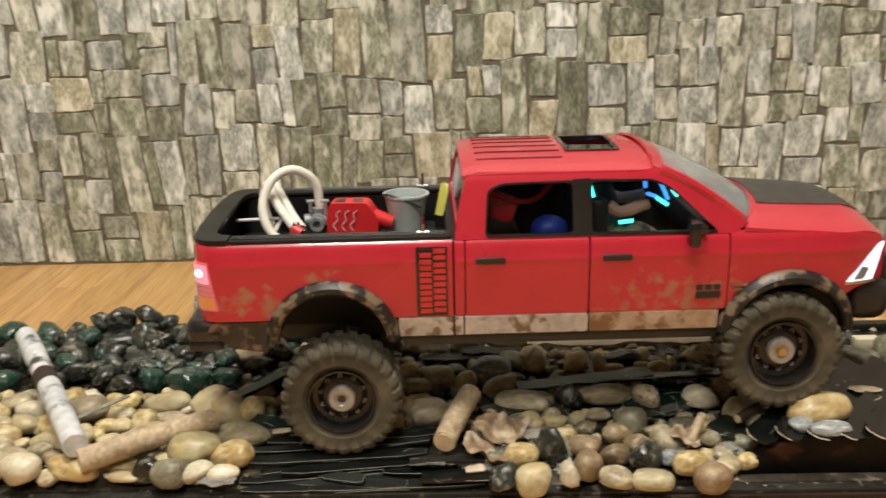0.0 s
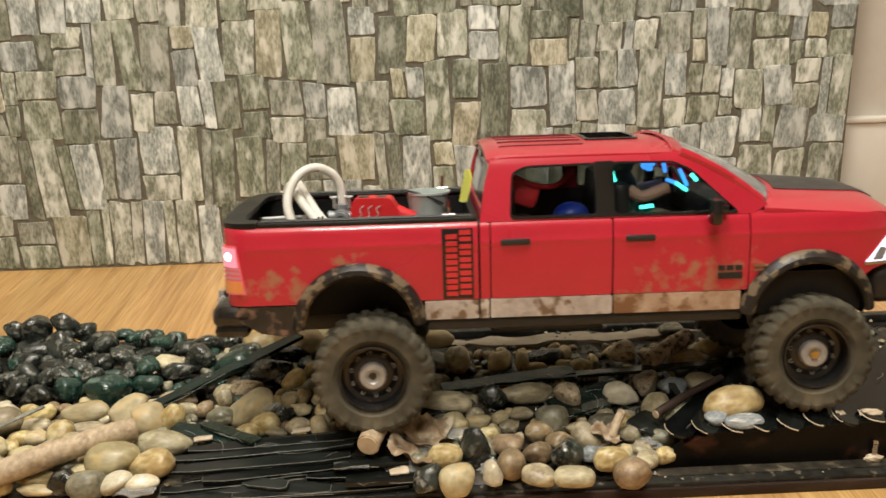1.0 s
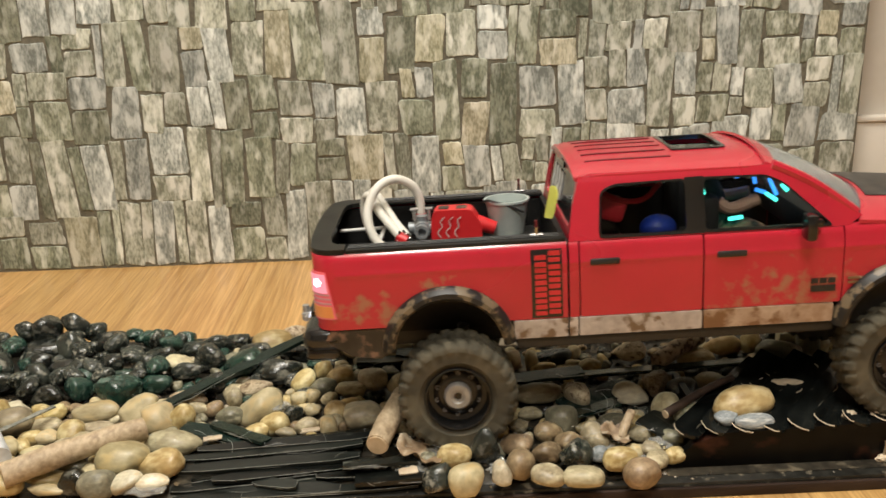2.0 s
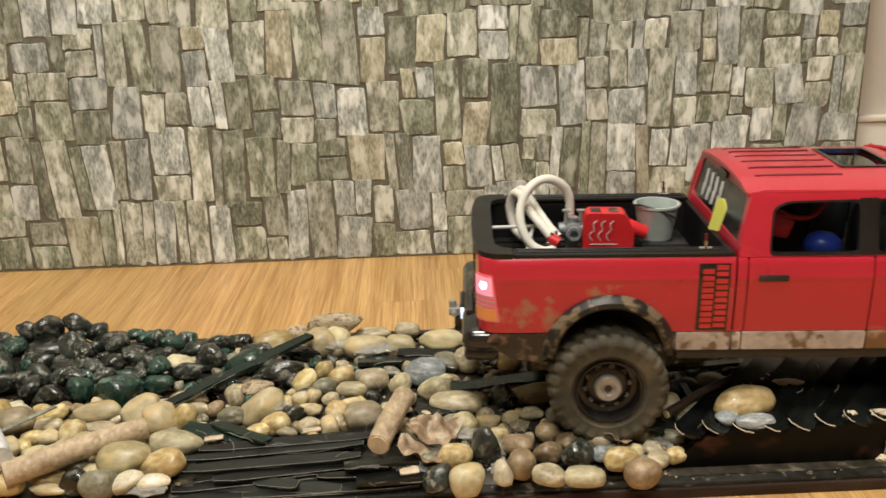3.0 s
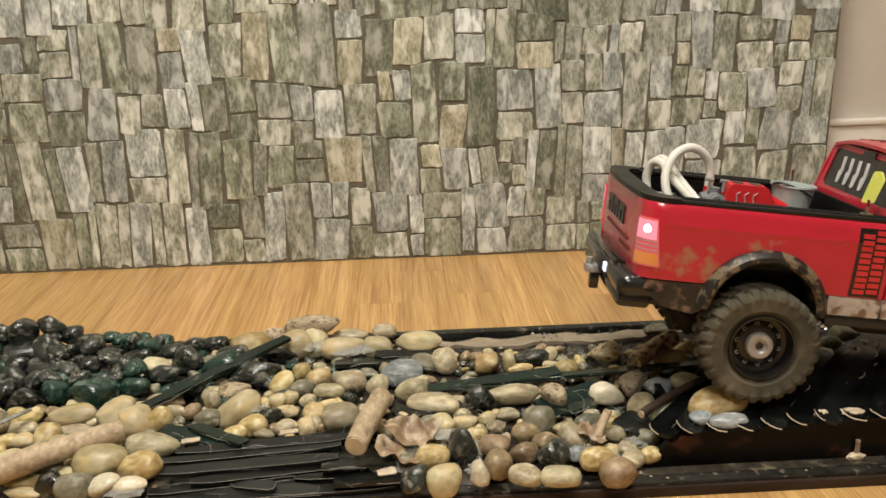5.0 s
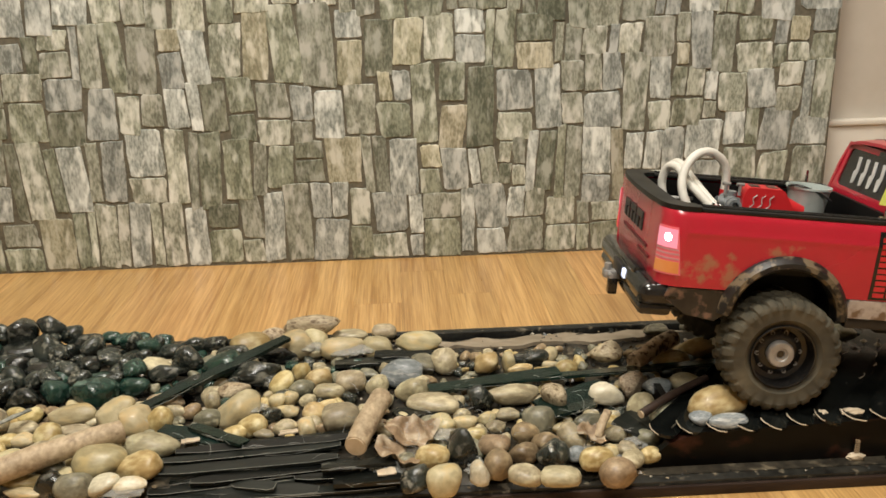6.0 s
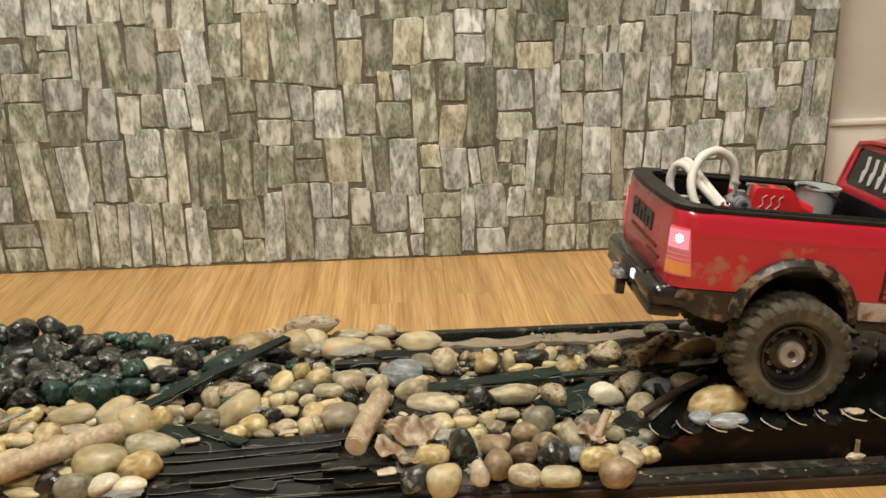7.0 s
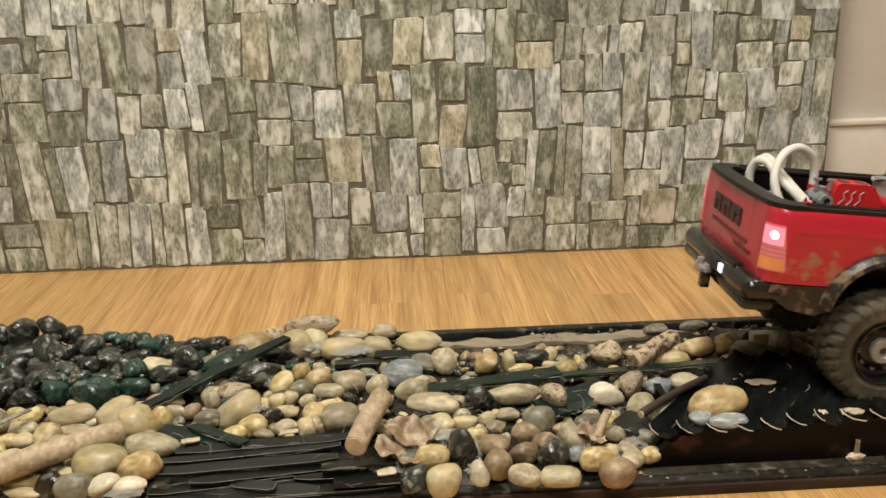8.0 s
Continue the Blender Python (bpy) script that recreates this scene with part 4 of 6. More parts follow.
def half_width(x, z):
    w = 0.0937
    if z > 0.146:
        w -= (z - 0.146) * 0.08 + (z - 0.146) ** 2 * 3 + max(0.0, z - 0.156) ** 2 * 40
    if z < 0.140:
        w -= (0.140 - z) ** 2 * 1.0
    w += 0.0006 * math.exp(-((z - 0.1455) / 0.0022) ** 2)
    if x > 0.385:
        w -= ((x - 0.385) / 0.052) ** 2 * 0.0165
    if x < -0.095:
        w -= ((-0.095 - x) / 0.022) ** 2 * 0.006
    return w


def upper_width(z):
    return 0.0903 - (z - 0.162) * 0.230 - max(0, z - 0.203) ** 2 * 14


def side_shape(s):
    return lambda u, v, d: (u, s * (half_width(u, v) - d), v)


def upper_shape(s, proud=0.0):
    return lambda u, v, d: (u, s * (upper_width(v) + proud - d), v)


def arc(cx, cz, r, a0, a1, n=18):
    return [(cx + r * math.cos(radians(a0 + (a1 - a0) * i / n)), cz + r * math.sin(radians(a0 + (a1 - a0) * i / n))) for i in range(n + 1)]


def rounded(pts, r=0.003, n=4):
    """Corners of a polygon rounded off."""
    out = []
    for i in range(len(pts)):
        p, a, b = Vector(pts[i]), Vector(pts[i - 1]), Vector(pts[(i + 1) % len(pts)])
        da, db = min(r, (a - p).length * 0.45), min(r, (b - p).length * 0.45)
        s, e = p + (a - p).normalized() * da, p + (b - p).normalized() * db
        for k in range(n + 1):
            t = k / n
            out.append(tuple((1 - t) ** 2 * s + 2 * t * (1 - t) * p + t * t * e))
    return out


ZCUTS = [0.088, 0.094, 0.106, 0.112, 0.118, 0.124, 0.130, 0.136, 0.140, 0.1425, 0.144, 0.1455, 0.147, 0.1485, 0.151, 0.154, 0.156, 0.1575, 0.159, 0.160, 0.161]

for s in (-1, 1):
    # bed side with its wheel opening
    bm = bmesh.new()
    outline = [(0.0865, 0.0995)] + arc(REAR[0], REAR[1], 0.0445, 29, 151) + [(-0.0976, 0.0995), (-0.0976, 0.1622), (0.0865, 0.1622)]
    plate(bm, [outline], side_shape(s), 0.004, [], ZCUTS)
    bed_side = part("bed_side", bm, M_RED, truck)

    # rounded rear corner: u is the angle from the side to the tailgate
    def corner(proud, s=s):
        def place(u, v, d):
            a, out = radians(u), proud - d
            wide = half_width(-0.09, v) - 0.0770
            x, y = -0.0976 - (0.0190 + out) * math.sin(a), 0.0770 + (wide + out) * max(math.cos(a), 0.0)
            return (x, s * y, v)
        return place

    bm = bmesh.new()
    plate(bm, [[(0, 0.0995), (90, 0.0995), (90, 0.1622), (0, 0.1622)]], corner(0.0), 0.004, spread(0, 90, 10), [0.106, 0.112, 0.130, 0.146, 0.154, 0.156, 0.1575, 0.159, 0.160, 0.161])
    part("tail_corner", bm, M_RED, truck)
    # cab corner, doors, fender
    bm = bmesh.new()
    plate(bm, [[(0.0882, 0.0995), (0.0958, 0.0995), (0.0958, 0.1612), (0.0882, 0.1612)]], side_shape(s), 0.004, [], ZCUTS)
    part("cab_corner", bm, M_RED, truck)
    for name, x0, x1 in (("rear_door", 0.0968, 0.1937), ("front_door", 0.1950, 0.3042)):
        bm = bmesh.new()
        plate(bm, [rounded([(x0, 0.0995), (x1, 0.0995), (x1, 0.1612), (x0, 0.1612)], 0.0015, 2)], side_shape(s), 0.004, spread(x0, x1, 4), ZCUTS)
        door = part(name, bm, M_RED, truck)
        bm = bmesh.new()
        hx = 0.1045 if name == "rear_door" else 0.2045
        box(bm, hx, hx + 0.0236, s * 0.0942 - 0.0018, s * 0.0942 + 0.0018 + 0.001 * s, 0.1428, 0.1480, 0.0014)
        part("door_handle", bm, M_BLACK, door, "black plastic handle")
    bm = bmesh.new()
    outline = [(0.3052, 0.0995), (0.3052, 0.1632), (0.335, 0.1642), (0.37, 0.1620), (0.405, 0.1590), (0.428, 0.1545), (0.4365, 0.146), (0.431, 0.118), (0.408, 0.113)] + arc(FRONT[0], FRONT[1], 0.0465, 37, 147)
    plate(bm, [outline], side_shape(s), 0.004, [0.33, 0.355, 0.38, 0.39, 0.40, 0.41, 0.42, 0.428], ZCUTS)
    fender = part("fender", bm, M_RED, truck)
    # badge bars
    bm = bmesh.new()
    for i in range(3):
        box(bm, 0.2795 + 0.0068 * i, 0.2850 + 0.0068 * i, s * 0.0940 - 0.0004, s * 0.0940 + 0.0004, 0.1165, 0.1205)
    box(bm, 0.2795, 0.2990, s * 0.0939 - 0.0004, s * 0.0939 + 0.0004, 0.1095, 0.1145)
    part("badge", bm, M_BLACK, truck, "black door badge")
    bm = bmesh.new()
    box(bm, 0.3085, 0.3200, s * 0.0941 - 0.0004, s * 0.0941 + 0.0004, 0.1185, 0.1205)
    box(bm, 0.3085, 0.3200, s * 0.0941 - 0.0004, s * 0.0941 + 0.0004, 0.1150, 0.1168)
    part("fender_badge", bm, M_ROCKER_MUD, truck)
    # rocker strips and sill
    for x0, x1, mat in ((0.0430, 0.0862, M_ROCKER), (0.0878, 0.0945, M_ROCKER), (0.0958, 0.1938, M_ROCKER), (0.1952, 0.2985, M_ROCKER_MUD)):
        bm = bmesh.new()
        plate(bm, [rounded([(x0, 0.0832), (x1, 0.0832), (x1, 0.0988), (x0, 0.0988)], 0.001, 2)], lambda u, v, d, s=s: (u, s * (half_width(u, v) + 0.0012 - d), v), 0.005, spread(x0, x1, 3), [0.088, 0.094])
        part("rocker_strip", bm, mat, truck, "dirty silver rocker strip")
    bm = bmesh.new()
    box(bm, 0.045, 0.302, min(s * 0.070, s * 0.088), max(s * 0.070, s * 0.088), 0.073, 0.0828, 0.002)
    part("side_step", bm, M_BLACK, truck)
    # dark muddy lower corner behind the rear wheel
    bm = bmesh.new()
    plate(bm, [[(-0.050, 0.0985), (-0.106, 0.0985), (-0.110, 0.090), (-0.090, 0.0765), (-0.066, 0.0725), (-0.054, 0.080)]], lambda u, v, d, s=s: (u, s * (0.0915 - d), v), 0.005, spread(-0.11, -0.05, 4), [0.085])
    part("lower_corner", bm, M_LOWER, truck, "dark mud-spotted lower corner")
    # wheel arch flares and black wells
    for (cx, cz), r0, r1, a0, a1 in ((REAR, 0.0440, 0.0545, 4, 178), (FRONT, 0.0460, 0.0570, 6, 174)):
        bm = bmesh.new()
        rings = []
        for i in range(33):
            a = radians(a0 + (a1 - a0) * i / 32)
            ring = []
            for r, out in ((r0, -0.010), (r0, 0.0062), (r0 + 0.0022, 0.0085), (r0 + 0.006, 0.0080), (r1 - 0.001, 0.0040), (r1, 0.0010), (r1, -0.003)):
                x, z = cx + r * math.cos(a), cz + r * math.sin(a)
                ring.append(bm.verts.new((x, s * (min(half_width(x, z), 0.0937) + out), z)))
            rings.append(ring)
        for p, q in zip(rings, rings[1:]):
            for k in range(6):
                bm.faces.new((p[k], p[k + 1], q[k + 1], q[k]))
            bm.faces.new((p[6], p[0], q[0], q[6]))
        bm.faces.new(rings[0])
        bm.faces.new(rings[-1])
        part("wheel_arch_flare", bm, M_FLARE, truck, "black fender flare spotted with dried mud")
        bm = bmesh.new()
        a = arc(cx, cz, r0 + 0.002, 0, 180, 20)
        for (xa, za), (xb, zb) in zip(a, a[1:]):
            bm.faces.new([bm.verts.new(p) for p in ((xa, s * 0.088, za), (xb, s * 0.088, zb), (xb, s * 0.045, zb), (xa, s * 0.045, za))])
        bm.faces.new([bm.verts.new((x, s * 0.045, z)) for x, z in a])
        part("wheel_well", bm, M_LINER, truck)
    # cab side above the belt line
    bm = bmesh.new()
    outline = [(0.0885, 0.1616), (0.3085, 0.1616), (0.3195, 0.1690), (0.2660, 0.2055), (0.2520, 0.2115), (0.1080, 0.2125), (0.0985, 0.2100), (0.0930, 0.1900)]
    rear_hole = rounded([(0.1125, 0.1634), (0.1832, 0.1632), (0.1826, 0.2048), (0.1260, 0.2038), (0.1150, 0.1990)], 0.005)
    front_hole = rounded([(0.1948, 0.1632), (0.2965, 0.1628), (0.2590, 0.1975), (0.2450, 0.2042), (0.1948, 0.2052)], 0.005)
    plate(bm, [outline, rear_hole, front_hole], upper_shape(s), 0.004, [0.102, 0.187, 0.191], [0.172, 0.182, 0.192, 0.200, 0.2045, 0.207])
    frame_part = part("cab_side", bm, M_RED, truck)
    bm = bmesh.new()
    plate(bm, [[(0.1815, 0.1626), (0.1965, 0.1626), (0.1962, 0.2062), (0.1812, 0.2058)]], upper_shape(s, 0.0007), 0.003, [], [0.18, 0.195, 0.202])
    part("door_pillar", bm, M_GLOSS, frame_part, "black door pillar")
    for hole in (rear_hole, front_hole):
        cx = sum(p[0] for p in hole) / len(hole)
        cz = sum(p[1] for p in hole) / len(hole)
        bm = bmesh.new()
        inner = [(cx + (x - cx) * 0.965, cz + (z - cz) * 0.93) for x, z in hole]
        outer = [(cx + (x - cx) * 1.012, cz + (z - cz) * 1.02) for x, z in hole]
        plate(bm, [outer, inner], upper_shape(s, 0.0009), 0.003, [], [0.18, 0.195])
        part("window_seal", bm, M_GLOSS, frame_part, "black window seal")
        bm = bmesh.new()
        plate(bm, [hole], upper_shape(s, -0.0018), 0.0008, [], [0.18, 0.195])
        pane = part("side_window", bm, M_GLASS, frame_part, "clear side window")
        pane.visible_shadow = False
    # mirror
    bm = bmesh.new()
    box(bm, 0.2675, 0.2765, min(s * 0.098, s * 0.113), max(s * 0.098, s * 0.113), 0.1560, 0.1770, 0.003)
    box(bm, 0.2770, 0.2850, min(s * 0.086, s * 0.100), max(s * 0.086, s * 0.100), 0.1640, 0.1700, 0.001)
    part("side_mirror", bm, M_GLOSS, truck, "black side mirror")
    # head lamp
    bm = bmesh.new()
    plate(bm, [rounded([(0.3995, 0.1185), (0.4245, 0.1180), (0.4335, 0.1490), (0.4265, 0.1475)], 0.002, 3)], lambda u, v, d, s=s: (u, s * (half_width(u, v) + 0.0009 - d), v), 0.004, [0.408, 0.416, 0.424], [0.126, 0.134, 0.142])
    lamp = part("headlight", bm, M_LAMP_WHITE, truck, "lit white headlight")
    bm = bmesh.new()
    plate(bm, [rounded([(0.4060, 0.1205), (0.4150, 0.1202), (0.4195, 0.1290), (0.4125, 0.1310)], 0.001, 2)], lambda u, v, d, s=s: (u, s * (half_width(u, v) + 0.0016 - d), v), 0.002)
    part("reflector", bm, M_PUMP, lamp)
    bm = bmesh.new()
    plate(bm, [[(0.3985, 0.1165), (0.4290, 0.1160), (0.4290, 0.1185), (0.3985, 0.1190)]], lambda u, v, d, s=s: (u, s * (half_width(u, v) + 0.0011 - d), v), 0.004, [0.41, 0.42])
    part("headlight_trim", bm, M_CHROME, lamp)
    # tail lamp that wraps the corner
    bm = bmesh.new()
    plate(bm, [rounded([(4, 0.1095), (82, 0.1090), (80, 0.1490), (22, 0.1490)], 0.002, 2)], corner(0.0012), 0.005, spread(4, 82, 9), [0.115, 0.125, 0.135, 0.143])
    lamp = part("taillight", bm, M_LAMP_RED, truck, "lit tail light with clear and amber lenses")
    for name, z0, z1, a0, mat in (("bulb_lens", 0.1318, 0.1472, 20, M_TAIL_LENS), ("amber_lens", 0.1108, 0.1205, 9, M_LAMP_AMBER), ("clear_bar", 0.1262, 0.1276, 12, M_TAIL_BAR), ("clear_bar", 0.1222, 0.1236, 11, M_TAIL_BAR), ("clear_bar", 0.1298, 0.1310, 14, M_TAIL_BAR)):
        bm = bmesh.new()
        plate(bm, [[(a0, z0), (78, z0), (78, z1), (a0 + 3, z1)]], corner(0.0018), 0.002, spread(a0, 78, 7), [])
        part(name, bm, mat, lamp)
    bm = bmesh.new()
    bmesh.ops.create_uvsphere(bm, u_segments=14, v_segments=10, radius=0.0038, matrix=pose(-0.1110, s * 0.0888, 0.1402))
    part("bulb", bm, M_LAMP_HOT, lamp, "bright white bulb")
    # bed rail cap
    bm = bmesh.new()
    box(bm, -0.088, 0.0862, min(s * 0.0745, s * 0.0908), max(s * 0.0745, s * 0.0908), 0.1622, 0.1658, 0.0014)
    for k in range(3):
        y = s * (0.0785 + 0.0038 * k)
        box(bm, -0.086, 0.082, y - 0.0007, y + 0.0007, 0.1654, 0.1668, 0.0003, segments=1)
    part("bed_rail", bm, M_RAIL, truck, "ribbed black bed rail cap")
    bm = bmesh.new()
    box(bm, -0.112, 0.0855, min(s * 0.0745, s * 0.0765), max(s * 0.0745, s * 0.0765), 0.116, 0.1605)
    part("bed_inner_wall", bm, M_LINER, truck)
    # tie-down cleat on the rail
    bm = bmesh.new()
    cyl(bm, (0.0640, s * 0.083, 0.1655), (0.0640, s * 0.083, 0.1735), 0.0016, n=10)
    cyl(bm, (0.0590, s * 0.083, 0.1668), (0.0690, s * 0.083, 0.1668), 0.0017, n=10)
    cleat = part("tie_down", bm, M_CHROME, truck, "chrome tie-down cleat")
    bm = bmesh.new()
    cyl(bm, (0.0640, s * 0.083, 0.1720), (0.0640, s * 0.083, 0.1790), 0.0012, n=8)
    part("peg", bm, M_DARK_RED, cleat, "dark red peg")
    # decal panel of the bed
    bm = bmesh.new()
    plate(bm, [[(0.0578, 0.1005), (0.0825, 0.1005), (0.0825, 0.1575), (0.0578, 0.1575)]], lambda u, v, d, s=s: (u, s * (half_width(u, v) + 0.0005 - d), v), 0.0007, [], ZCUTS)
    decal = part("side_decal", bm, M_GLOSS, truck, "black side decal with red bars")
    # marks, each two plain bars
    for col, first, step in ((0.0716, 0.1562, 0.0109), (0.0607, 0.1530, 0.0103)):
        for k in range(5):
            z1 = first - k * step
            bm = bmesh.new()
            for x0, x1, z0, zt in ((0, 0.0092, z1 - 0.0038, z1), (0, 0.0092, z1 - 0.0090, z1 - 0.0054)):
                y = half_width(0.07, (z0 + zt) / 2) + 0.0009
                box(bm, col + x0, col + x1, min(s * (y - 0.0010), s * y), max(s * (y - 0.0010), s * y), z0, zt)
            part("red_mark", bm, M_REDBAR, decal, "red bar", smooth=False)

# roof with its opening
bm = bmesh.new()


def roof_shape(u, v, d):
    z = 0.2112 + 0.0086 * (1 - min(1.0, abs(v / 0.0792)) ** 2.8)
    if u < 0.118:
        z -= ((0.118 - u) / 0.0195) ** 2 * 0.0022
    if u > 0.232:
        z -= ((u - 0.232) / 0.0245) ** 2 * 0.0032
    w = 1.0 - (0.06 * ((u - 0.232) / 0.0245) ** 2 if u > 0.232 else 0)
    return (u, v * w, z - d)


plate(bm, [rounded([(0.0955, -0.0785), (0.2575, -0.0785), (0.2575, 0.0785), (0.0955, 0.0785)], 0.007, 5), rounded([(0.1845, -0.032), (0.2250, -0.032), (0.2250, 0.032), (0.1845, 0.032)], 0.003, 3)], roof_shape, 0.003,
      [0.102, 0.107, 0.112, 0.118, 0.15, 0.232, 0.238, 0.244, 0.25, 0.254], [-0.077, -0.074, -0.070, -0.066, -0.06, -0.052, -0.042, -0.015, 0.0, 0.015, 0.042, 0.052, 0.06, 0.066, 0.070, 0.074, 0.077])
roof = part("roof", bm, M_RED, truck)
# dark red strips laid on the roof paint the shade in its grooves
for k in range(6):
    y = -0.050 + 0.020 * k
    bm = bmesh.new()
    plate(bm, [rounded([(0.108, y - 0.0011), (0.178, y - 0.0011), (0.178, y + 0.0011), (0.108, y + 0.0011)], 0.001, 2)], lambda u, v, d: Vector(roof_shape(u, v, d - 0.0006)), 0.001, spread(0.108, 0.178, 5))
    part("roof_groove_shade", bm, M_DARK_RED, roof, "dark red strip painting the shade in a roof groove")
bm = bmesh.new()
plate(bm, [rounded([(0.1820, -0.0345), (0.2275, -0.0345), (0.2275, 0.0345), (0.1820, 0.0345)], 0.003, 3), rounded([(0.1852, -0.0312), (0.2243, -0.0312), (0.2243, 0.0312), (0.1852, 0.0312)], 0.003, 3)], lambda u, v, d: Vector(roof_shape(u, v, d - 0.0012)), 0.004, [0.20, 0.215], [-0.015, 0, 0.015])
part("sunroof_frame", bm, M_GLOSS, roof, "black sunroof frame")

# rear of the cab
bm = bmesh.new()


def back_shape(u, v, d):
    return (0.0890 + max(0, v - 0.163) * 0.20 + d, u, v)


plate(bm, [[(-0.0885, 0.100), (0.0885, 0.100), (0.0900, 0.163), (0.0785, 0.2110), (-0.0785, 0.2110), (-0.0900, 0.163)], rounded([(-0.076, 0.1695), (0.076, 0.1695), (0.070, 0.2060), (-0.070, 0.2060)], 0.006, 4)], back_shape, 0.004, [], [0.163, 0.18, 0.195])
cab_back = part("cab_back", bm, M_RED, truck)
bm = bmesh.new()
plate(bm, [rounded([(-0.077, 0.1685), (0.077, 0.1685), (0.071, 0.2070), (-0.071, 0.2070)], 0.006, 4)], lambda u, v, d: Vector(back_shape(u, v, d + 0.0012)), 0.0015)
rear_glass = part("rear_window", bm, M_GLOSS, cab_back, "dark rear window with pale stripes and a yellow tag")
for k, y in enumerate((0.046, 0.030, 0.014, -0.002)):
    bm = bmesh.new()
    plate(bm, [[(y - 0.002, 0.176), (y + 0.0025, 0.175), (y + 0.004, 0.186), (y + 0.0005, 0.188), (y + 0.003, 0.200), (y - 0.002, 0.2005), (y - 0.004, 0.188)]], lambda u, v, d: Vector(back_shape(u, v, d - 0.0003)), 0.001)
    part("pale_stripe", bm, M_PALE, rear_glass)
bm = bmesh.new()
plate(bm, [rounded([(-0.010, 0.171), (0.006, 0.172), (0.010, 0.193), (0.002, 0.199), (-0.007, 0.198)], 0.002, 2)], lambda u, v, d: (0.0770 + u * 0.30 + d + (v - 0.17) * 0.17, -0.054 - u * 0.62 - d * 0.6, v + 0.001), 0.0012)
part("yellow_tag", bm, M_TAG, cab_back, "yellow tag hanging on the rear window")
bm = bmesh.new()
plate(bm, [rounded([(-0.012, 0.2055), (0.012, 0.2055), (0.011, 0.2105), (-0.011, 0.2105)], 0.001, 2)], lambda u, v, d: Vector(back_shape(u, v, d - 0.002)), 0.004)
part("brake_lamp", bm, M_GLOSS, cab_back)

# windscreen, cowl, bonnet
bm = bmesh.new()


def shield_shape(u, v, d):
    bx, by, bz = 0.3450 - 0.028 * u * u, 0.0845 * u, 0.1745 - 0.0050 * u * u
    tx, ty, tz = 0.2560 - 0.006 * u * u, 0.0762 * u, 0.2192 - 0.0078 * abs(u) ** 2.4
    swell = 0.004 * math.sin(math.pi * v)
    return (bx + (tx - bx) * v - d * 0.5, by + (ty - by) * v, bz + (tz - bz) * v - d + swell)


plate(bm, [[(-1, 0), (1, 0), (1, 1), (-1, 1)]], shield_shape, 0.001, spread(-1, 1, 10), spread(0, 1, 6))
shield = part("windscreen", bm, M_SHIELD, truck, "clear curved windscreen")
shield.visible_shadow = False
bm = bmesh.new()
plate(bm, [[(-1, 0.94), (1, 0.94), (1, 1.06), (-1, 1.06)]], lambda u, v, d: Vector(shield_shape(u, v, d - 0.0006)), 0.002, spread(-1, 1, 10), [])
part("screen_header", bm, M_RED, truck)
for s in (-1, 1):
    bm = bmesh.new()
    tube(bm, [Vector(shield_shape(s, v, -0.0002)) for v in spread(-0.08, 1.08, 12)], 0.0042, 8)
    part("screen_pillar", bm, M_RED, truck)
bm = bmesh.new()
plate(bm, [[(-1, -0.16), (1, -0.16), (1, 0.02), (-1, 0.02)]], lambda u, v, d: Vector(shield_shape(u, v, d + 0.001)), 0.003, spread(-1, 1, 10), [])
part("cowl", bm, M_BLACK, truck, "black windscreen cowl")


def hood_z(x, y):
    z = 0.1775 - 0.085 * (x - 0.33)
    if x > 0.408:
        z -= ((x - 0.408) / 0.03) ** 2 * 0.013
    if abs(y) < 0.050:
        z += 0.0025 * (0.5 + 0.5 * math.cos(math.pi * y / 0.050)) ** 0.5
    return z - 0.0115 * (abs(y) / 0.088) ** 3.2


bm = bmesh.new()


def hood_shape(u, v, d):
    x = u + (0.024 * (1 - v * v) - 0.0 if u < 0.32 else 0.012 * (1 - v * v))
    y = v * (half_width(u, 0.160) - 0.0005)
    return (x, y, hood_z(x, y) - d)


plate(bm, [[(0.316, -1), (0.4320, -1), (0.4320, 1), (0.316, 1)]], hood_shape, 0.003, spread(0.318, 0.432, 12), spread(-1, 1, 22))
hood = part("hood", bm, M_RED, truck)
bm = bmesh.new()
plate(bm, [rounded([(0.330, -0.56), (0.418, -0.46), (0.424, -0.30), (0.424, 0.30), (0.418, 0.46), (0.330, 0.56)], 0.02, 4)], lambda u, v, d: Vector(hood_shape(u, v, d - 0.0008)), 0.0012, spread(0.33, 0.424, 9), spread(-0.56, 0.56, 14))
part("hood_decal", bm, M_HOOD, hood, "dusty matt black hood panel")

# nose, grille, front bumper
bm = bmesh.new()
box(bm, 0.405, 0.4395, -0.074, 0.074, 0.112, 0.1500, 0.006)
nose = part("nose", bm, M_RED, truck)
bm = bmesh.new()
box(bm, 0.4385, 0.4425, -0.060, 0.060, 0.118, 0.1450, 0.003)
for k in range(4):
    box(bm, 0.4420, 0.4445, -0.058, 0.058, 0.1205 + 0.006 * k, 0.1225 + 0.006 * k, 0.0005, segments=1)
part("grille", bm, M_BLACK, nose, "black grille")
bm = bmesh.new()
box(bm, 0.410, 0.4470, -0.0800, 0.0800, 0.0790, 0.1150, 0.012, segments=4)
bumper = part("front_bumper", bm, M_BLACK, truck, "black front bumper")
bm = bmesh.new()
box(bm, 0.4460, 0.4540, -0.058, 0.058, 0.0820, 0.1300, 0.003)
part("bumper_guard", bm, M_BLACK, bumper)

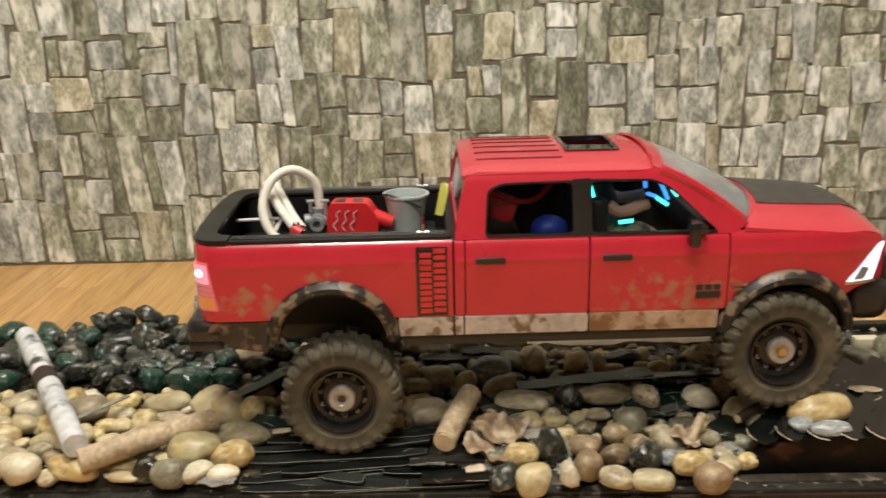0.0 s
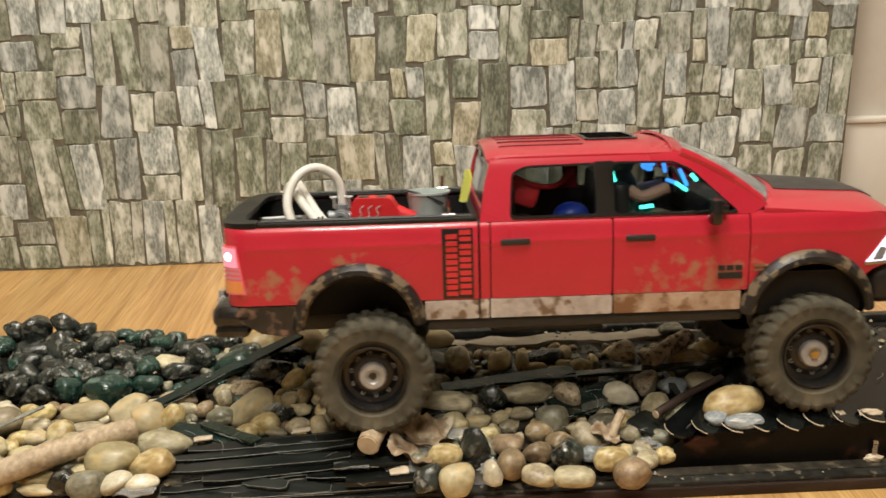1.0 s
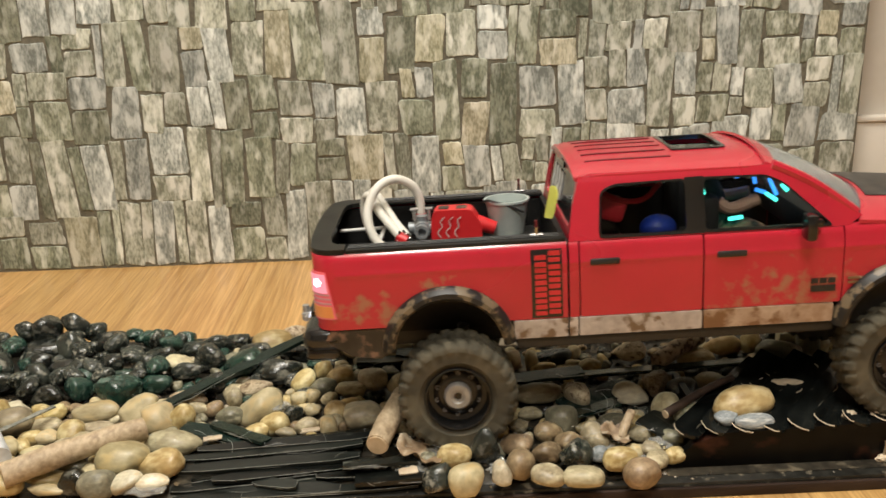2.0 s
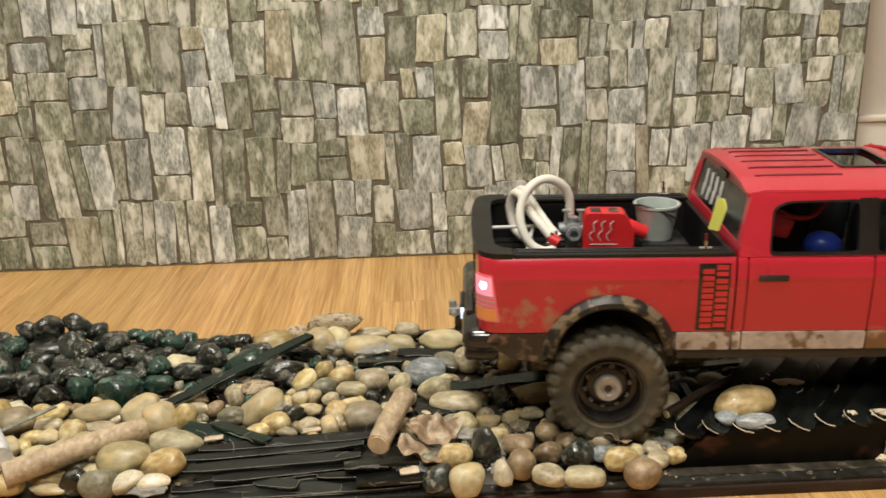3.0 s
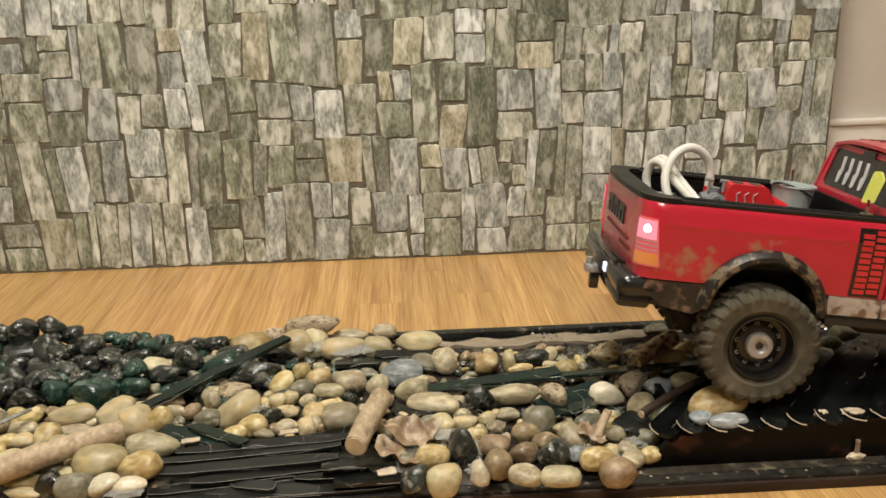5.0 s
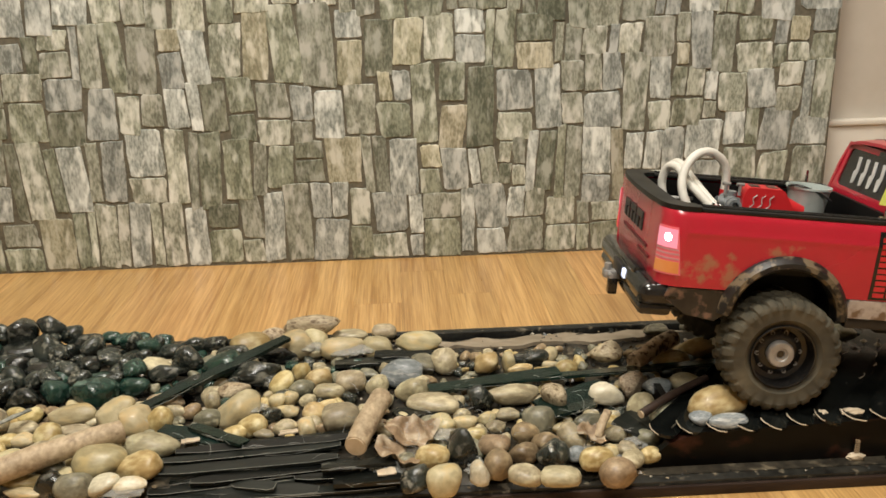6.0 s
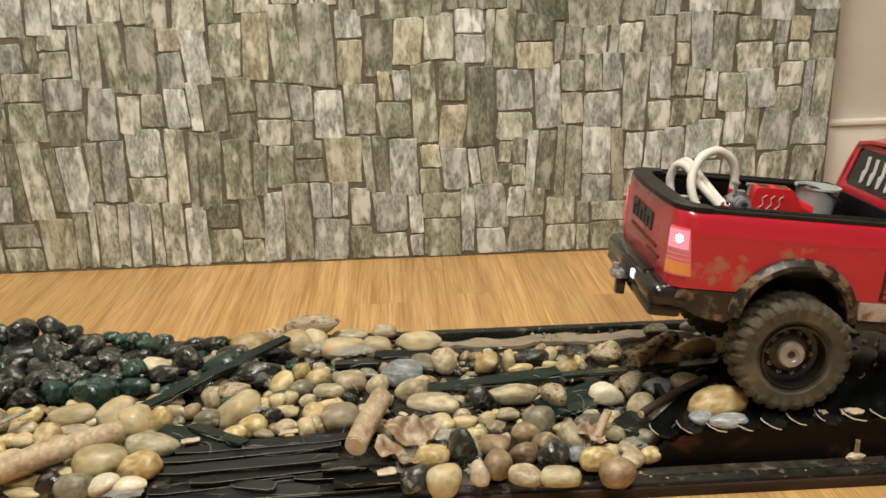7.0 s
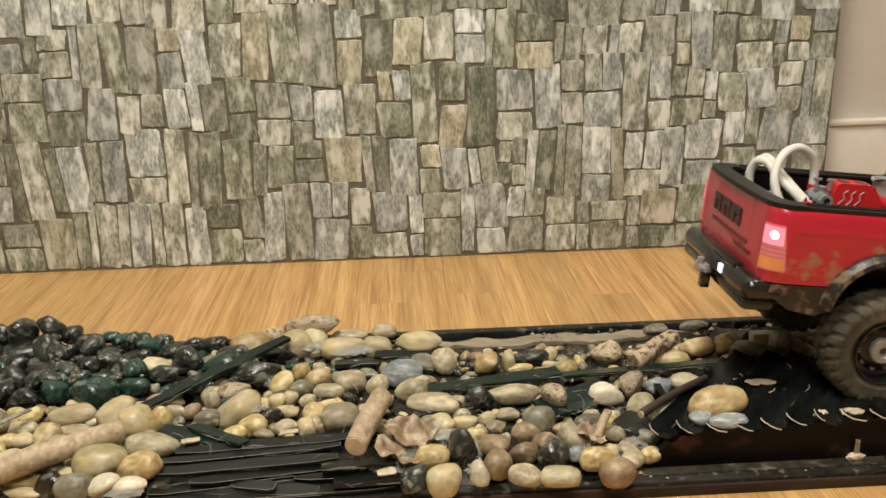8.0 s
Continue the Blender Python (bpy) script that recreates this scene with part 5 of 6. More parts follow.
# tailgate, rear bumper
bm = bmesh.new()
plate(bm, [rounded([(-0.0766, 0.1005), (0.0766, 0.1005), (0.0766, 0.1622), (-0.0766, 0.1622)], 0.002, 2)], lambda u, v, d: (-0.1180 + d + abs(u / 0.0766) ** 4 * 0.0014 + (0.0010 if v < 0.110 else 0), u, v), 0.003, spread(-0.07, 0.07, 10), [0.112, 0.118, 0.1195, 0.15, 0.156])
gate = part("tailgate", bm, M_RED, truck)
for k, wide in enumerate((0.0190, 0.0200, 0.0225)):
    y = 0.046 - 0.0250 * k
    bm = bmesh.new()
    box(bm, -0.1194, -0.1172, y - wide, y, 0.1400, 0.1465, 0.0004, segments=1)
    box(bm, -0.1194, -0.1172, y - wide * 0.36, y, 0.1300, 0.1395, 0.0004, segments=1)
    box(bm, -0.1194, -0.1172, y - wide, y - wide * 0.62, 0.1300, 0.1395, 0.0004, segments=1)
    part("gate_block", bm, M_BLACK, gate, "raised black block shape")
bm = bmesh.new()
box(bm, -0.1190, -0.1172, -0.048, 0.045, 0.1205, 0.1232)
box(bm, -0.1190, -0.1172, -0.058, -0.018, 0.1135, 0.1160)
part("gate_bar", bm, M_DARK_RED, gate, "small dark bar", smooth=False)
bm = bmesh.new()
plate(bm, [[(-0.0885, -0.0908)] + [(-0.0985 - 0.0190 * math.sin(radians(a)), -0.0908 + 0.0225 * (1 - math.cos(radians(a)))) for a in range(0, 91, 10)] + [(-0.1200, -0.045), (-0.1212, 0.0), (-0.1200, 0.045)]
           + [(-0.0985 - 0.0190 * math.sin(radians(a)), 0.0908 - 0.0225 * (1 - math.cos(radians(a)))) for a in range(90, -1, -10)] + [(-0.0885, 0.0908), (-0.0885, 0.0745), (-0.0960, 0.0725), (-0.1010, 0.0660), (-0.1030, 0.050), (-0.1030, -0.050), (-0.1010, -0.0660), (-0.0960, -0.0725), (-0.0885, -0.0745)]],
      lambda u, v, d: (u, v, 0.1664 - d), 0.0042)
bmesh.ops.bevel(bm, geom=[e for e in bm.edges if e.is_manifold and e.calc_face_angle(0) > 1.2 and abs(e.verts[0].co.z - e.verts[1].co.z) < 1e-5], offset=0.0016, segments=2, affect="EDGES")
part("tailgate_cap", bm, M_RAIL, truck, "black tailgate cap")
bm = bmesh.new()
box(bm, -0.1295, -0.090, -0.0915, 0.0915, 0.0790, 0.1005, 0.0095, segments=4)
box(bm, -0.1270, -0.1150, -0.0500, 0.0500, 0.0960, 0.1030, 0.002)
box(bm, -0.1280, -0.100, -0.0880, 0.0880, 0.0720, 0.0830, 0.004)
rear_bumper = part("rear_bumper", bm, M_GLOSS, truck, "glossy black rear bumper with mud")
bm = bmesh.new()
box(bm, -0.1315, -0.1280, -0.020, 0.012, 0.0850, 0.0965, 0.001)
part("number_plate", bm, M_BLACK, rear_bumper)
bm = bmesh.new()
box(bm, -0.1310, -0.1275, -0.0330, -0.0240, 0.0870, 0.0950, 0.001)
part("plate_lamp", bm, M_LAMP_WHITE, rear_bumper, "lit white plate lamp")
bm = bmesh.new()
box(bm, -0.1420, -0.1275, -0.0060, 0.0060, 0.0790, 0.0860, 0.001)
cyl(bm, (-0.1385, 0, 0.0860), (-0.1385, 0, 0.0920), 0.0032, n=12)
cyl(bm, (-0.1370, -0.014, 0.0830), (-0.1370, 0.014, 0.0830), 0.0022, n=10)
part("tow_hitch", bm, M_STEEL, rear_bumper, "steel tow hitch")
bm = bmesh.new()
box(bm, -0.1370, -0.1285, -0.0060, 0.0040, 0.0640, 0.0790, 0.0015)
part("tow_hook", bm, M_GLOSS, rear_bumper)
# bed floor, front wall, cross bar
bm = bmesh.new()
box(bm, -0.116, 0.0865, -0.0765, 0.0765, 0.112, 0.127)
box(bm, 0.0830, 0.0868, -0.0765, 0.0765, 0.117, 0.1630)
box(bm, -0.1165, -0.112, -0.0765, 0.0765, 0.117, 0.1602)
liner = part("bed_liner", bm, M_LINER, truck, "black ribbed bed liner", smooth=False)
for k in range(9):
    bm = bmesh.new()
    box(bm, -0.11, 0.082, -0.066 + k * 0.0155, -0.059 + k * 0.0155, 0.127, 0.1285)
    part("liner_rib", bm, M_LINER, liner, smooth=False)
bm = bmesh.new()
tube(bm, [(-0.106, 0.034, 0.1500), (-0.060, 0.034, 0.1510)], 0.0016, 8)
tube(bm, [(-0.078, -0.030, 0.1280), (-0.064, 0.034, 0.1510)], 0.0018, 8)
part("bed_bar", bm, M_PALE, truck, "thin pale bed bar")

# black filler added behind the gap between bed and cab to darken it
bm = bmesh.new()
box(bm, 0.0842, 0.0905, -0.0845, 0.0845, 0.085, 0.1600)
part("gap_filler", bm, M_LINER, truck, smooth=False)
# chassis, cabin floor, seats, dashboard
bm = bmesh.new()
for s in (-1, 1):
    box(bm, -0.095, 0.42, s * 0.030 - 0.005, s * 0.030 + 0.005, 0.062, 0.076, 0.001)
box(bm, 0.10, 0.20, -0.032, 0.032, 0.052, 0.074, 0.004)
box(bm, -0.06, 0.02, -0.02, 0.02, 0.060, 0.080, 0.004)
part("chassis", bm, M_BLACK, truck)
bm = bmesh.new()
box(bm, 0.0925, 0.400, -0.0860, 0.0860, 0.078, 0.112)
part("cabin_floor", bm, M_LINER, truck)
bm = bmesh.new()
box(bm, 0.0955, 0.1000, -0.0800, 0.0800, 0.112, 0.166)
part("rear_trim", bm, M_LINER, truck)
for s in (-1, 1):
    bm = bmesh.new()
    box(bm, 0.0960, 0.3050, min(s * 0.0855, s * 0.0875), max(s * 0.0855, s * 0.0875), 0.112, 0.1630)
    part("door_trim", bm, M_LINER, truck)
bm = bmesh.new()
plate(bm, [[(0.103, -0.070), (0.184, -0.070), (0.184, 0.070), (0.103, 0.070)]], lambda u, v, d: Vector(roof_shape(u, v, d + 0.0045)), 0.0015, [0.12, 0.15], [-0.05, 0, 0.05])
part("headliner", bm, M_LINER, truck)
bm = bmesh.new()
box(bm, 0.3060, 0.3120, -0.0850, 0.0850, 0.112, 0.168)
part("firewall", bm, M_LINER, truck)
bm = bmesh.new()
box(bm, 0.285, 0.312, -0.080, 0.080, 0.145, 0.1680, 0.004)
part("dashboard", bm, M_BLACK, truck)
for x in (0.105, 0.200):
    for y in (-0.042, 0.042):
        bm = bmesh.new()
        box(bm, x, x + 0.045, y - 0.030, y + 0.030, 0.112, 0.142, 0.006)
        box(bm, x, x + 0.014, y - 0.028, y + 0.028, 0.135, 0.186, 0.005)
        part("seat", bm, M_BLACK, truck, "dark cabin seat")
bm = bmesh.new()
tube(bm, [(0.283 - 0.006 * math.sin(a), 0.040 + 0.018 * math.cos(a), 0.168 + 0.017 * math.sin(a)) for a in [2 * math.pi * i / 24 for i in range(25)]], 0.002, 8)
part("steering_wheel", bm, M_BLACK, truck)
for x, y, z, long, tilt, mat in ((0.268, -0.060, 0.188, 0.004, 50, M_LED_TEAL), (0.259, -0.056, 0.180, 0.006, 35, M_LED_TEAL), (0.262, -0.050, 0.187, 0.008, 65, M_LED_BLUE), (0.252, -0.050, 0.184, 0.005, 20, M_LED_BLUE), (0.1990, -0.066, 0.194, 0.007, 72, M_LED_TEAL), (0.229, -0.060, 0.1650, 0.006, -6, M_LED_TEAL), (0.243, -0.060, 0.1985, 0.006, 80, M_LED_BLUE), (0.231, -0.055, 0.2005, 0.006, 10, M_LED_BLUE)):
    bm = bmesh.new()
    box(bm, -long, long, -0.0012, 0.0012, -0.0016, 0.0016, 0.0008, pose(x, y, z, 0, tilt, 0))
    part("cabin_light", bm, mat, truck, "glowing cabin light strip")
bm = bmesh.new()
box(bm, 0.238, 0.243, -0.024, 0.000, 0.190, 0.2000, 0.001)
part("cabin_screen", bm, M_LED_BLUE, truck, "glowing blue cabin screen")


# ---------------------------------------------------------------- wheels and axles
def build_wheel(name, x, s, front):
    hub = new(name)
    hub.parent = truck
    bm = bmesh.new()
    # (radius, across, how far the lugs stand out, row): shoulder rows are staggered, the middle row lies between
    prof = [(0.0265, 0.0150, 0, 0), (0.0275, 0.0182, 0, 0), (0.0292, 0.0192, 0, 0), (0.0300, 0.0186, 0, 0), (0.0360, 0.0196, 0, 0), (0.0405, 0.0197, 0, 0), (0.0412, 0.0197, 0.6, 0), (0.0440, 0.0190, 0.9, 0), (0.0458, 0.0172, 1, 0), (0.0464, 0.0150, 1, 0), (0.0464, 0.0078, 1, 0),
            (0.0464, 0.0070, 0, 0), (0.0464, 0.0062, 1, 1), (0.0464, -0.0062, 1, 1), (0.0464, -0.0070, 0, 0), (0.0464, -0.0078, 1, 2), (0.0464, -0.0150, 1, 2), (0.0458, -0.0172, 1, 2), (0.0440, -0.0190, 0.9, 2), (0.0412, -0.0197, 0.6, 2), (0.0405, -0.0197, 0, 2), (0.0320, -0.0196, 0, 2), (0.0265, -0.0150, 0, 2)]
    n, steps = 26, 8
    raised = (0, 1, 1, 1, 1, 1, 0, 0)
    rings = []
    for r, y, out, row in prof:
        ring = []
        for i in range(n * steps):
            a = 2 * math.pi * (i + 0.35 * (y / 0.002)) / (n * steps)
            up = out * raised[(i + (0, 2, 4)[row]) % steps]
            long = 1 if (i // steps) % 2 else 0.72
            side = 1 if abs(y) > 0.0165 else 0
            rr = r + 0.0026 * up * (1 - 0.75 * side) * (1 if not side or r > 0.0430 else long)
            yy = y + math.copysign(0.0013 * up * side * long, y)
            ring.append(bm.verts.new((rr * math.cos(a), yy, rr * math.sin(a))))
        rings.append(ring)
    for p, q in zip(rings, rings[1:]):
        for i in range(n * steps):
            bm.faces.new((p[i], p[(i + 1) % len(p)], q[(i + 1) % len(p)], q[i]))
    part("tyre", bm, M_TYRE, hub, "dusty brown knobbly rubber tyre")
    bm = bmesh.new()
    f = -1 if s < 0 else 1
    lathe(bm, [(0.0275, 0.0178 * f), (0.0268, 0.0192 * f), (0.0256, 0.0188 * f), (0.0248, 0.0110 * f), (0.0240, 0.0060 * f), (0.0200, 0.0050 * f), (0.0165, 0.0075 * f), (0.0130, 0.0082 * f), (0.0001, 0.0082 * f)], 40)
    lathe(bm, [(0.0275, -0.0178 * f), (0.0260, -0.0180 * f), (0.0256, 0.0050 * f)], 40)
    rim = part("rim", bm, M_RIM, hub, "black steel rim")
    for i in range(10):
        a = radians(36 * i + 22)
        bm = bmesh.new()
        lathe(bm, [(0.0012, 0.0058 * f), (0.0013, 0.0074 * f), (0.0017, 0.0074 * f), (0.0019, 0.0050 * f)], 12)
        bmesh.ops.translate(bm, verts=bm.verts[:], vec=(0.0178 * math.cos(a), 0, 0.0178 * math.sin(a)))
        part("lug_ring", bm, M_STEEL, rim)
    bm = bmesh.new()
    lathe(bm, [(0.0112, 0.0070 * f), (0.0112, 0.0125 * f), (0.0100, 0.0140 * f), (0.0060, 0.0140 * f), (0.0050, 0.0128 * f), (0.0036, 0.0128 * f), (0.0030, 0.0100 * f), (0.0001, 0.0100 * f)], 24)
    part("hub_cap", bm, M_STEEL, hub, "worn steel hub cap")
    # front: brass nut; rear: black plug painting the dark of the hub's hole
    bm = bmesh.new()
    cyl(bm, (0, 0.0105 * f, 0), (0, 0.0152 * f if front else 0.0118 * f, 0), 0.0036 if front else 0.0031, n=6)
    part("hub_centre", bm, M_BRASS if front else M_GLOSS, hub, "brass hub nut" if front else "")
    hub.location = (x, s * 0.0860, 0.045)
    return hub


wheels = [(build_wheel("rear_wheel", -0.010, -1, False), -1, False), (build_wheel("rear_wheel", -0.010, 1, False), 1, False),
          (build_wheel("front_wheel", 0.355, -1, True), -1, True), (build_wheel("front_wheel", 0.355, 1, True), 1, True)]
axles = []
for front in (False, True):
    bm = bmesh.new()
    cyl(bm, (0, -0.078, 0), (0, 0.078, 0), 0.0065, n=14)
    bmesh.ops.create_uvsphere(bm, u_segments=16, v_segments=10, radius=0.016, matrix=pose(0, 0.012, 0))
    cyl(bm, (0.0, -0.055, 0.0), (0.008, -0.050, 0.045), 0.005, n=12)
    cyl(bm, (0.0, 0.055, 0.0), (0.008, 0.050, 0.045), 0.005, n=12)
    axles.append((part("axle", bm, M_BLACK, truck), front))

# ---------------------------------------------------------------- the load, each thing on its own
loads = []


def load(ob, x, y, z, rz=0.0, rx=0.0, ry=0.0):
    loads.append((ob, pose(x, y, z, rx, ry, rz)))
    return ob


can = tagged(new("jerry_can"), "red plastic jerry can in the truck bed", "jerry can")
bm = bmesh.new()
plate(bm, [rounded([(-0.026, 0.0), (0.026, 0.0), (0.027, 0.024), (0.016, 0.0385), (-0.022, 0.0385), (-0.026, 0.030)], 0.004, 4)], lambda u, v, d: (u * 0.86, -0.011 + d, v * 1.06), 0.022)
bmesh.ops.bevel(bm, geom=[e for e in bm.edges if e.calc_face_angle(0) > 1.2], offset=0.0012, segments=2, affect="EDGES")
can_body = part("can_body", bm, M_CAN, can)
# dark pads on the can's top paint the shade inside its handle recesses
bm = bmesh.new()
for x in (-0.011, 0.005):
    box(bm, x - 0.0046, x + 0.0046, -0.006, 0.006, 0.0400, 0.0415, 0.0006)
part("recess_shade", bm, M_LOWER, can_body, "dark pads painting the shade in the handle recesses")
bm = bmesh.new()
cyl(bm, (0.018, 0, 0.026), (0.0345, 0, 0.020), 0.0075, 0.0062, 16)
part("spout", bm, M_CAN, can_body)
bm = bmesh.new()
for k in range(3):
    pts = bend([(-0.014 + k * 0.0075, -0.0118, 0.0160), (-0.0165 + k * 0.0075, -0.0118, 0.0210), (-0.0125 + k * 0.0075, -0.0118, 0.0260), (-0.0135 + k * 0.0075, -0.0118, 0.0310), (-0.010 + k * 0.0075, -0.0118, 0.0345)], 5)
    tube(bm, pts, 0.00045, 6)
box(bm, -0.016, 0.008, -0.0119, -0.0112, 0.0120, 0.0128)
part("flame_mark", bm, M_PALE, can_body, "pale pink flame mark")
load(can, 0.002, 0.020, 0.1285, -4)

bucket = tagged(new("bucket"), "small grey plastic bucket with a dark handle", "bucket")
bm = bmesh.new()
lathe(bm, [(0.0001, 0.0), (0.0150, 0.0), (0.0195, 0.030), (0.0210, 0.0302), (0.0210, 0.0322), (0.0188, 0.0322), (0.0140, 0.0020), (0.0001, 0.0020)], 32, "Z")
part("tub", bm, M_BUCKET, bucket)
bm = bmesh.new()
lathe(bm, [(0.0001, 0.0255), (0.0178, 0.0250)], 24, "Z")
part("content", bm, M_WATER, bucket, "pale wet content")
bm = bmesh.new()
tube(bm, bend([(-0.0208, -0.004, 0.0315), (-0.016, -0.0150, 0.0340), (0.002, -0.0195, 0.0290), (0.014, -0.0190, 0.0225)], 6), 0.0011, 7)
part("bail_handle", bm, M_BLACK, bucket, "dark bail handle")
load(bucket, 0.0490, 0.038, 0.1385, 0)
bm = bmesh.new()
box(bm, -0.020, 0.022, -0.022, 0.022, 0.0, 0.0100, 0.002)
crate = tagged(part("black_box", bm, M_BLACK), "low black box under the bucket in the truck bed", "box")
load(crate, 0.053, 0.038, 0.1285)

hose = tagged(new("fire_hose"), "coiled white fire hose with red couplings in the truck bed", "hose")
bm = bmesh.new()
pts = bend([(-0.018, 0.012, 0.028), (-0.019, 0.012, 0.045), (-0.026, 0.010, 0.058), (-0.041, 0.006, 0.0645), (-0.056, 0.000, 0.058), (-0.0645, -0.008, 0.042), (-0.064, -0.016, 0.026), (-0.056, -0.022, 0.012), (-0.044, -0.024, 0.006), (-0.034, -0.022, 0.008)], 8)
tube(bm, pts, 0.0041, 12)
part("hose_loop", bm, M_HOSE, hose)
bm = bmesh.new()
pts = bend([(-0.038, -0.018, 0.018), (-0.046, -0.010, 0.026), (-0.056, 0.004, 0.036), (-0.063, 0.018, 0.046), (-0.069, 0.030, 0.044), (-0.072, 0.034, 0.030), (-0.068, 0.030, 0.012), (-0.060, 0.020, 0.004)], 8)
tube(bm, pts, 0.0041, 12)
part("hose_loop", bm, M_HOSE, hose)
bm = bmesh.new()
tube(bm, bend([(-0.030, -0.018, 0.016), (-0.040, -0.006, 0.026), (-0.050, 0.010, 0.038), (-0.060, 0.024, 0.050), (-0.066, 0.034, 0.046)], 8), 0.0034, 12)
part("hose_strand", bm, M_HOSE, hose)
bm = bmesh.new()
cyl(bm, (-0.018, 0.012, 0.020), (-0.018, 0.012, 0.030), 0.0046, 0.0044, 16)
part("coupling", bm, M_CAN, hose, "red hose coupling")
bm = bmesh.new()
cyl(bm, (-0.039, -0.019, 0.017), (-0.031, -0.022, 0.013), 0.0050, 0.0050, 16)
part("coupling", bm, M_CAN, hose, "red hose coupling")
bm = bmesh.new()
for k in range(9):
    a = k * 0.7
    bmesh.ops.create_uvsphere(bm, u_segments=8, v_segments=6, radius=0.0016, matrix=pose(-0.0345 + 0.0058 * math.cos(a), -0.0225, 0.0155 + 0.0072 * math.sin(a), 0, a * 50, 0) @ Matrix.Diagonal((1.4, 0.6, 0.8, 1)))
part("chain", bm, M_CHROME, hose, "small chrome chain")
load(hose, -0.012, 0.026, 0.1315)

pump = tagged(new("pump_valve"), "grey cast pump valve in the truck bed", "valve")
bm = bmesh.new()
cyl(bm, (0, -0.012, 0.012), (0, 0.012, 0.012), 0.0072, n=20)
cyl(bm, (0, 0, -0.0115), (0, 0, 0.023), 0.0055, n=16)
cyl(bm, (-0.012, 0, 0.012), (0.010, 0, 0.012), 0.0055, n=16)
part("valve_body", bm, M_PUMP, pump)
bm = bmesh.new()
lathe(bm, [(0.0036, -0.0185), (0.0062, -0.0185), (0.0062, -0.0120), (0.0036, -0.0120), (0.0036, -0.0185)], 20)
bmesh.ops.translate(bm, verts=bm.verts[:], vec=(0, 0, 0.012))
part("outlet_ring", bm, M_PUMP, pump)
bm = bmesh.new()
for x in (-0.006, 0.007):
    cyl(bm, (x, -0.004, 0.020), (x, -0.004, 0.030), 0.0017, n=8)
    cyl(bm, (x - 0.0035, -0.004, 0.030), (x + 0.0035, -0.004, 0.030), 0.0016, n=8)
part("valve_stem", bm, M_STEEL, pump)
load(pump, -0.0295, 0.022, 0.1400)

bm = bmesh.new()
bmesh.ops.create_uvsphere(bm, u_segments=24, v_segments=14, radius=0.0128, matrix=Matrix.Diagonal((1.2, 1, 0.9, 1)))
load(tagged(part("blue_helmet", bm, M_BLUE), "round blue plastic helmet on the rear seat", "helmet"), 0.168, -0.050, 0.1580)
bm = bmesh.new()
box(bm, -0.025, 0.012, -0.012, 0.012, -0.010, 0.010, 0.005)
tube(bm, bend([(-0.028, -0.005, 0.016), (0.0, -0.012, 0.010), (0.022, -0.008, 0.014), (0.034, 0.0, 0.030)], 6), 0.0022, 8)
load(tagged(part("red_gear_bag", bm, M_CAN), "red gear bag with a red strap on the rear seat", "bag"), 0.128, -0.050, 0.178, 0, 0, 18)
bm = bmesh.new()
bmesh.ops.create_icosphere(bm, subdivisions=3, radius=0.013, matrix=pose(0, 0, 0.058) @ Matrix.Diagonal((1, 0.9, 1.1, 1)))
bmesh.ops.create_icosphere(bm, subdivisions=3, radius=0.022, matrix=pose(0, 0, 0.026) @ Matrix.Diagonal((0.7, 1.1, 1.2, 1)))
tube(bm, bend([(0.004, -0.012, 0.006), (0.030, -0.014, 0.010), (0.050, -0.014, -0.004)], 6), 0.008, 10)
cloth = len(bm.faces)
tube(bm, bend([(0.002, -0.026, 0.036), (0.012, -0.028, 0.030), (0.034, -0.024, 0.036)], 6), 0.0052, 10)
tube(bm, bend([(0.004, 0.022, 0.040), (0.020, 0.022, 0.030), (0.040, 0.014, 0.034)], 6), 0.0052, 10)
doll = tagged(part("driver_doll", bm, M_DOLL), "small driver doll in camouflage seated in the cab", "doll")
doll.data.materials.append(M_SKIN)
for f in doll.data.polygons[cloth:]:
    f.material_index = 1
load(doll, 0.212, -0.036, 0.144)

# ---------------------------------------------------------------- slates, sticks, leaves on the board
slate_rng = random.Random(8)
M_PALE_SLATE = material("pale_slate", (0.10, 0.105, 0.09), (0.30, 0.30, 0.26), 0.4, grain=300, bump=0.2)
M_DRIP = material("tan_glue", (0.16, 0.11, 0.06), (0.34, 0.26, 0.16), 0.4, grain=150, bump=0.3)


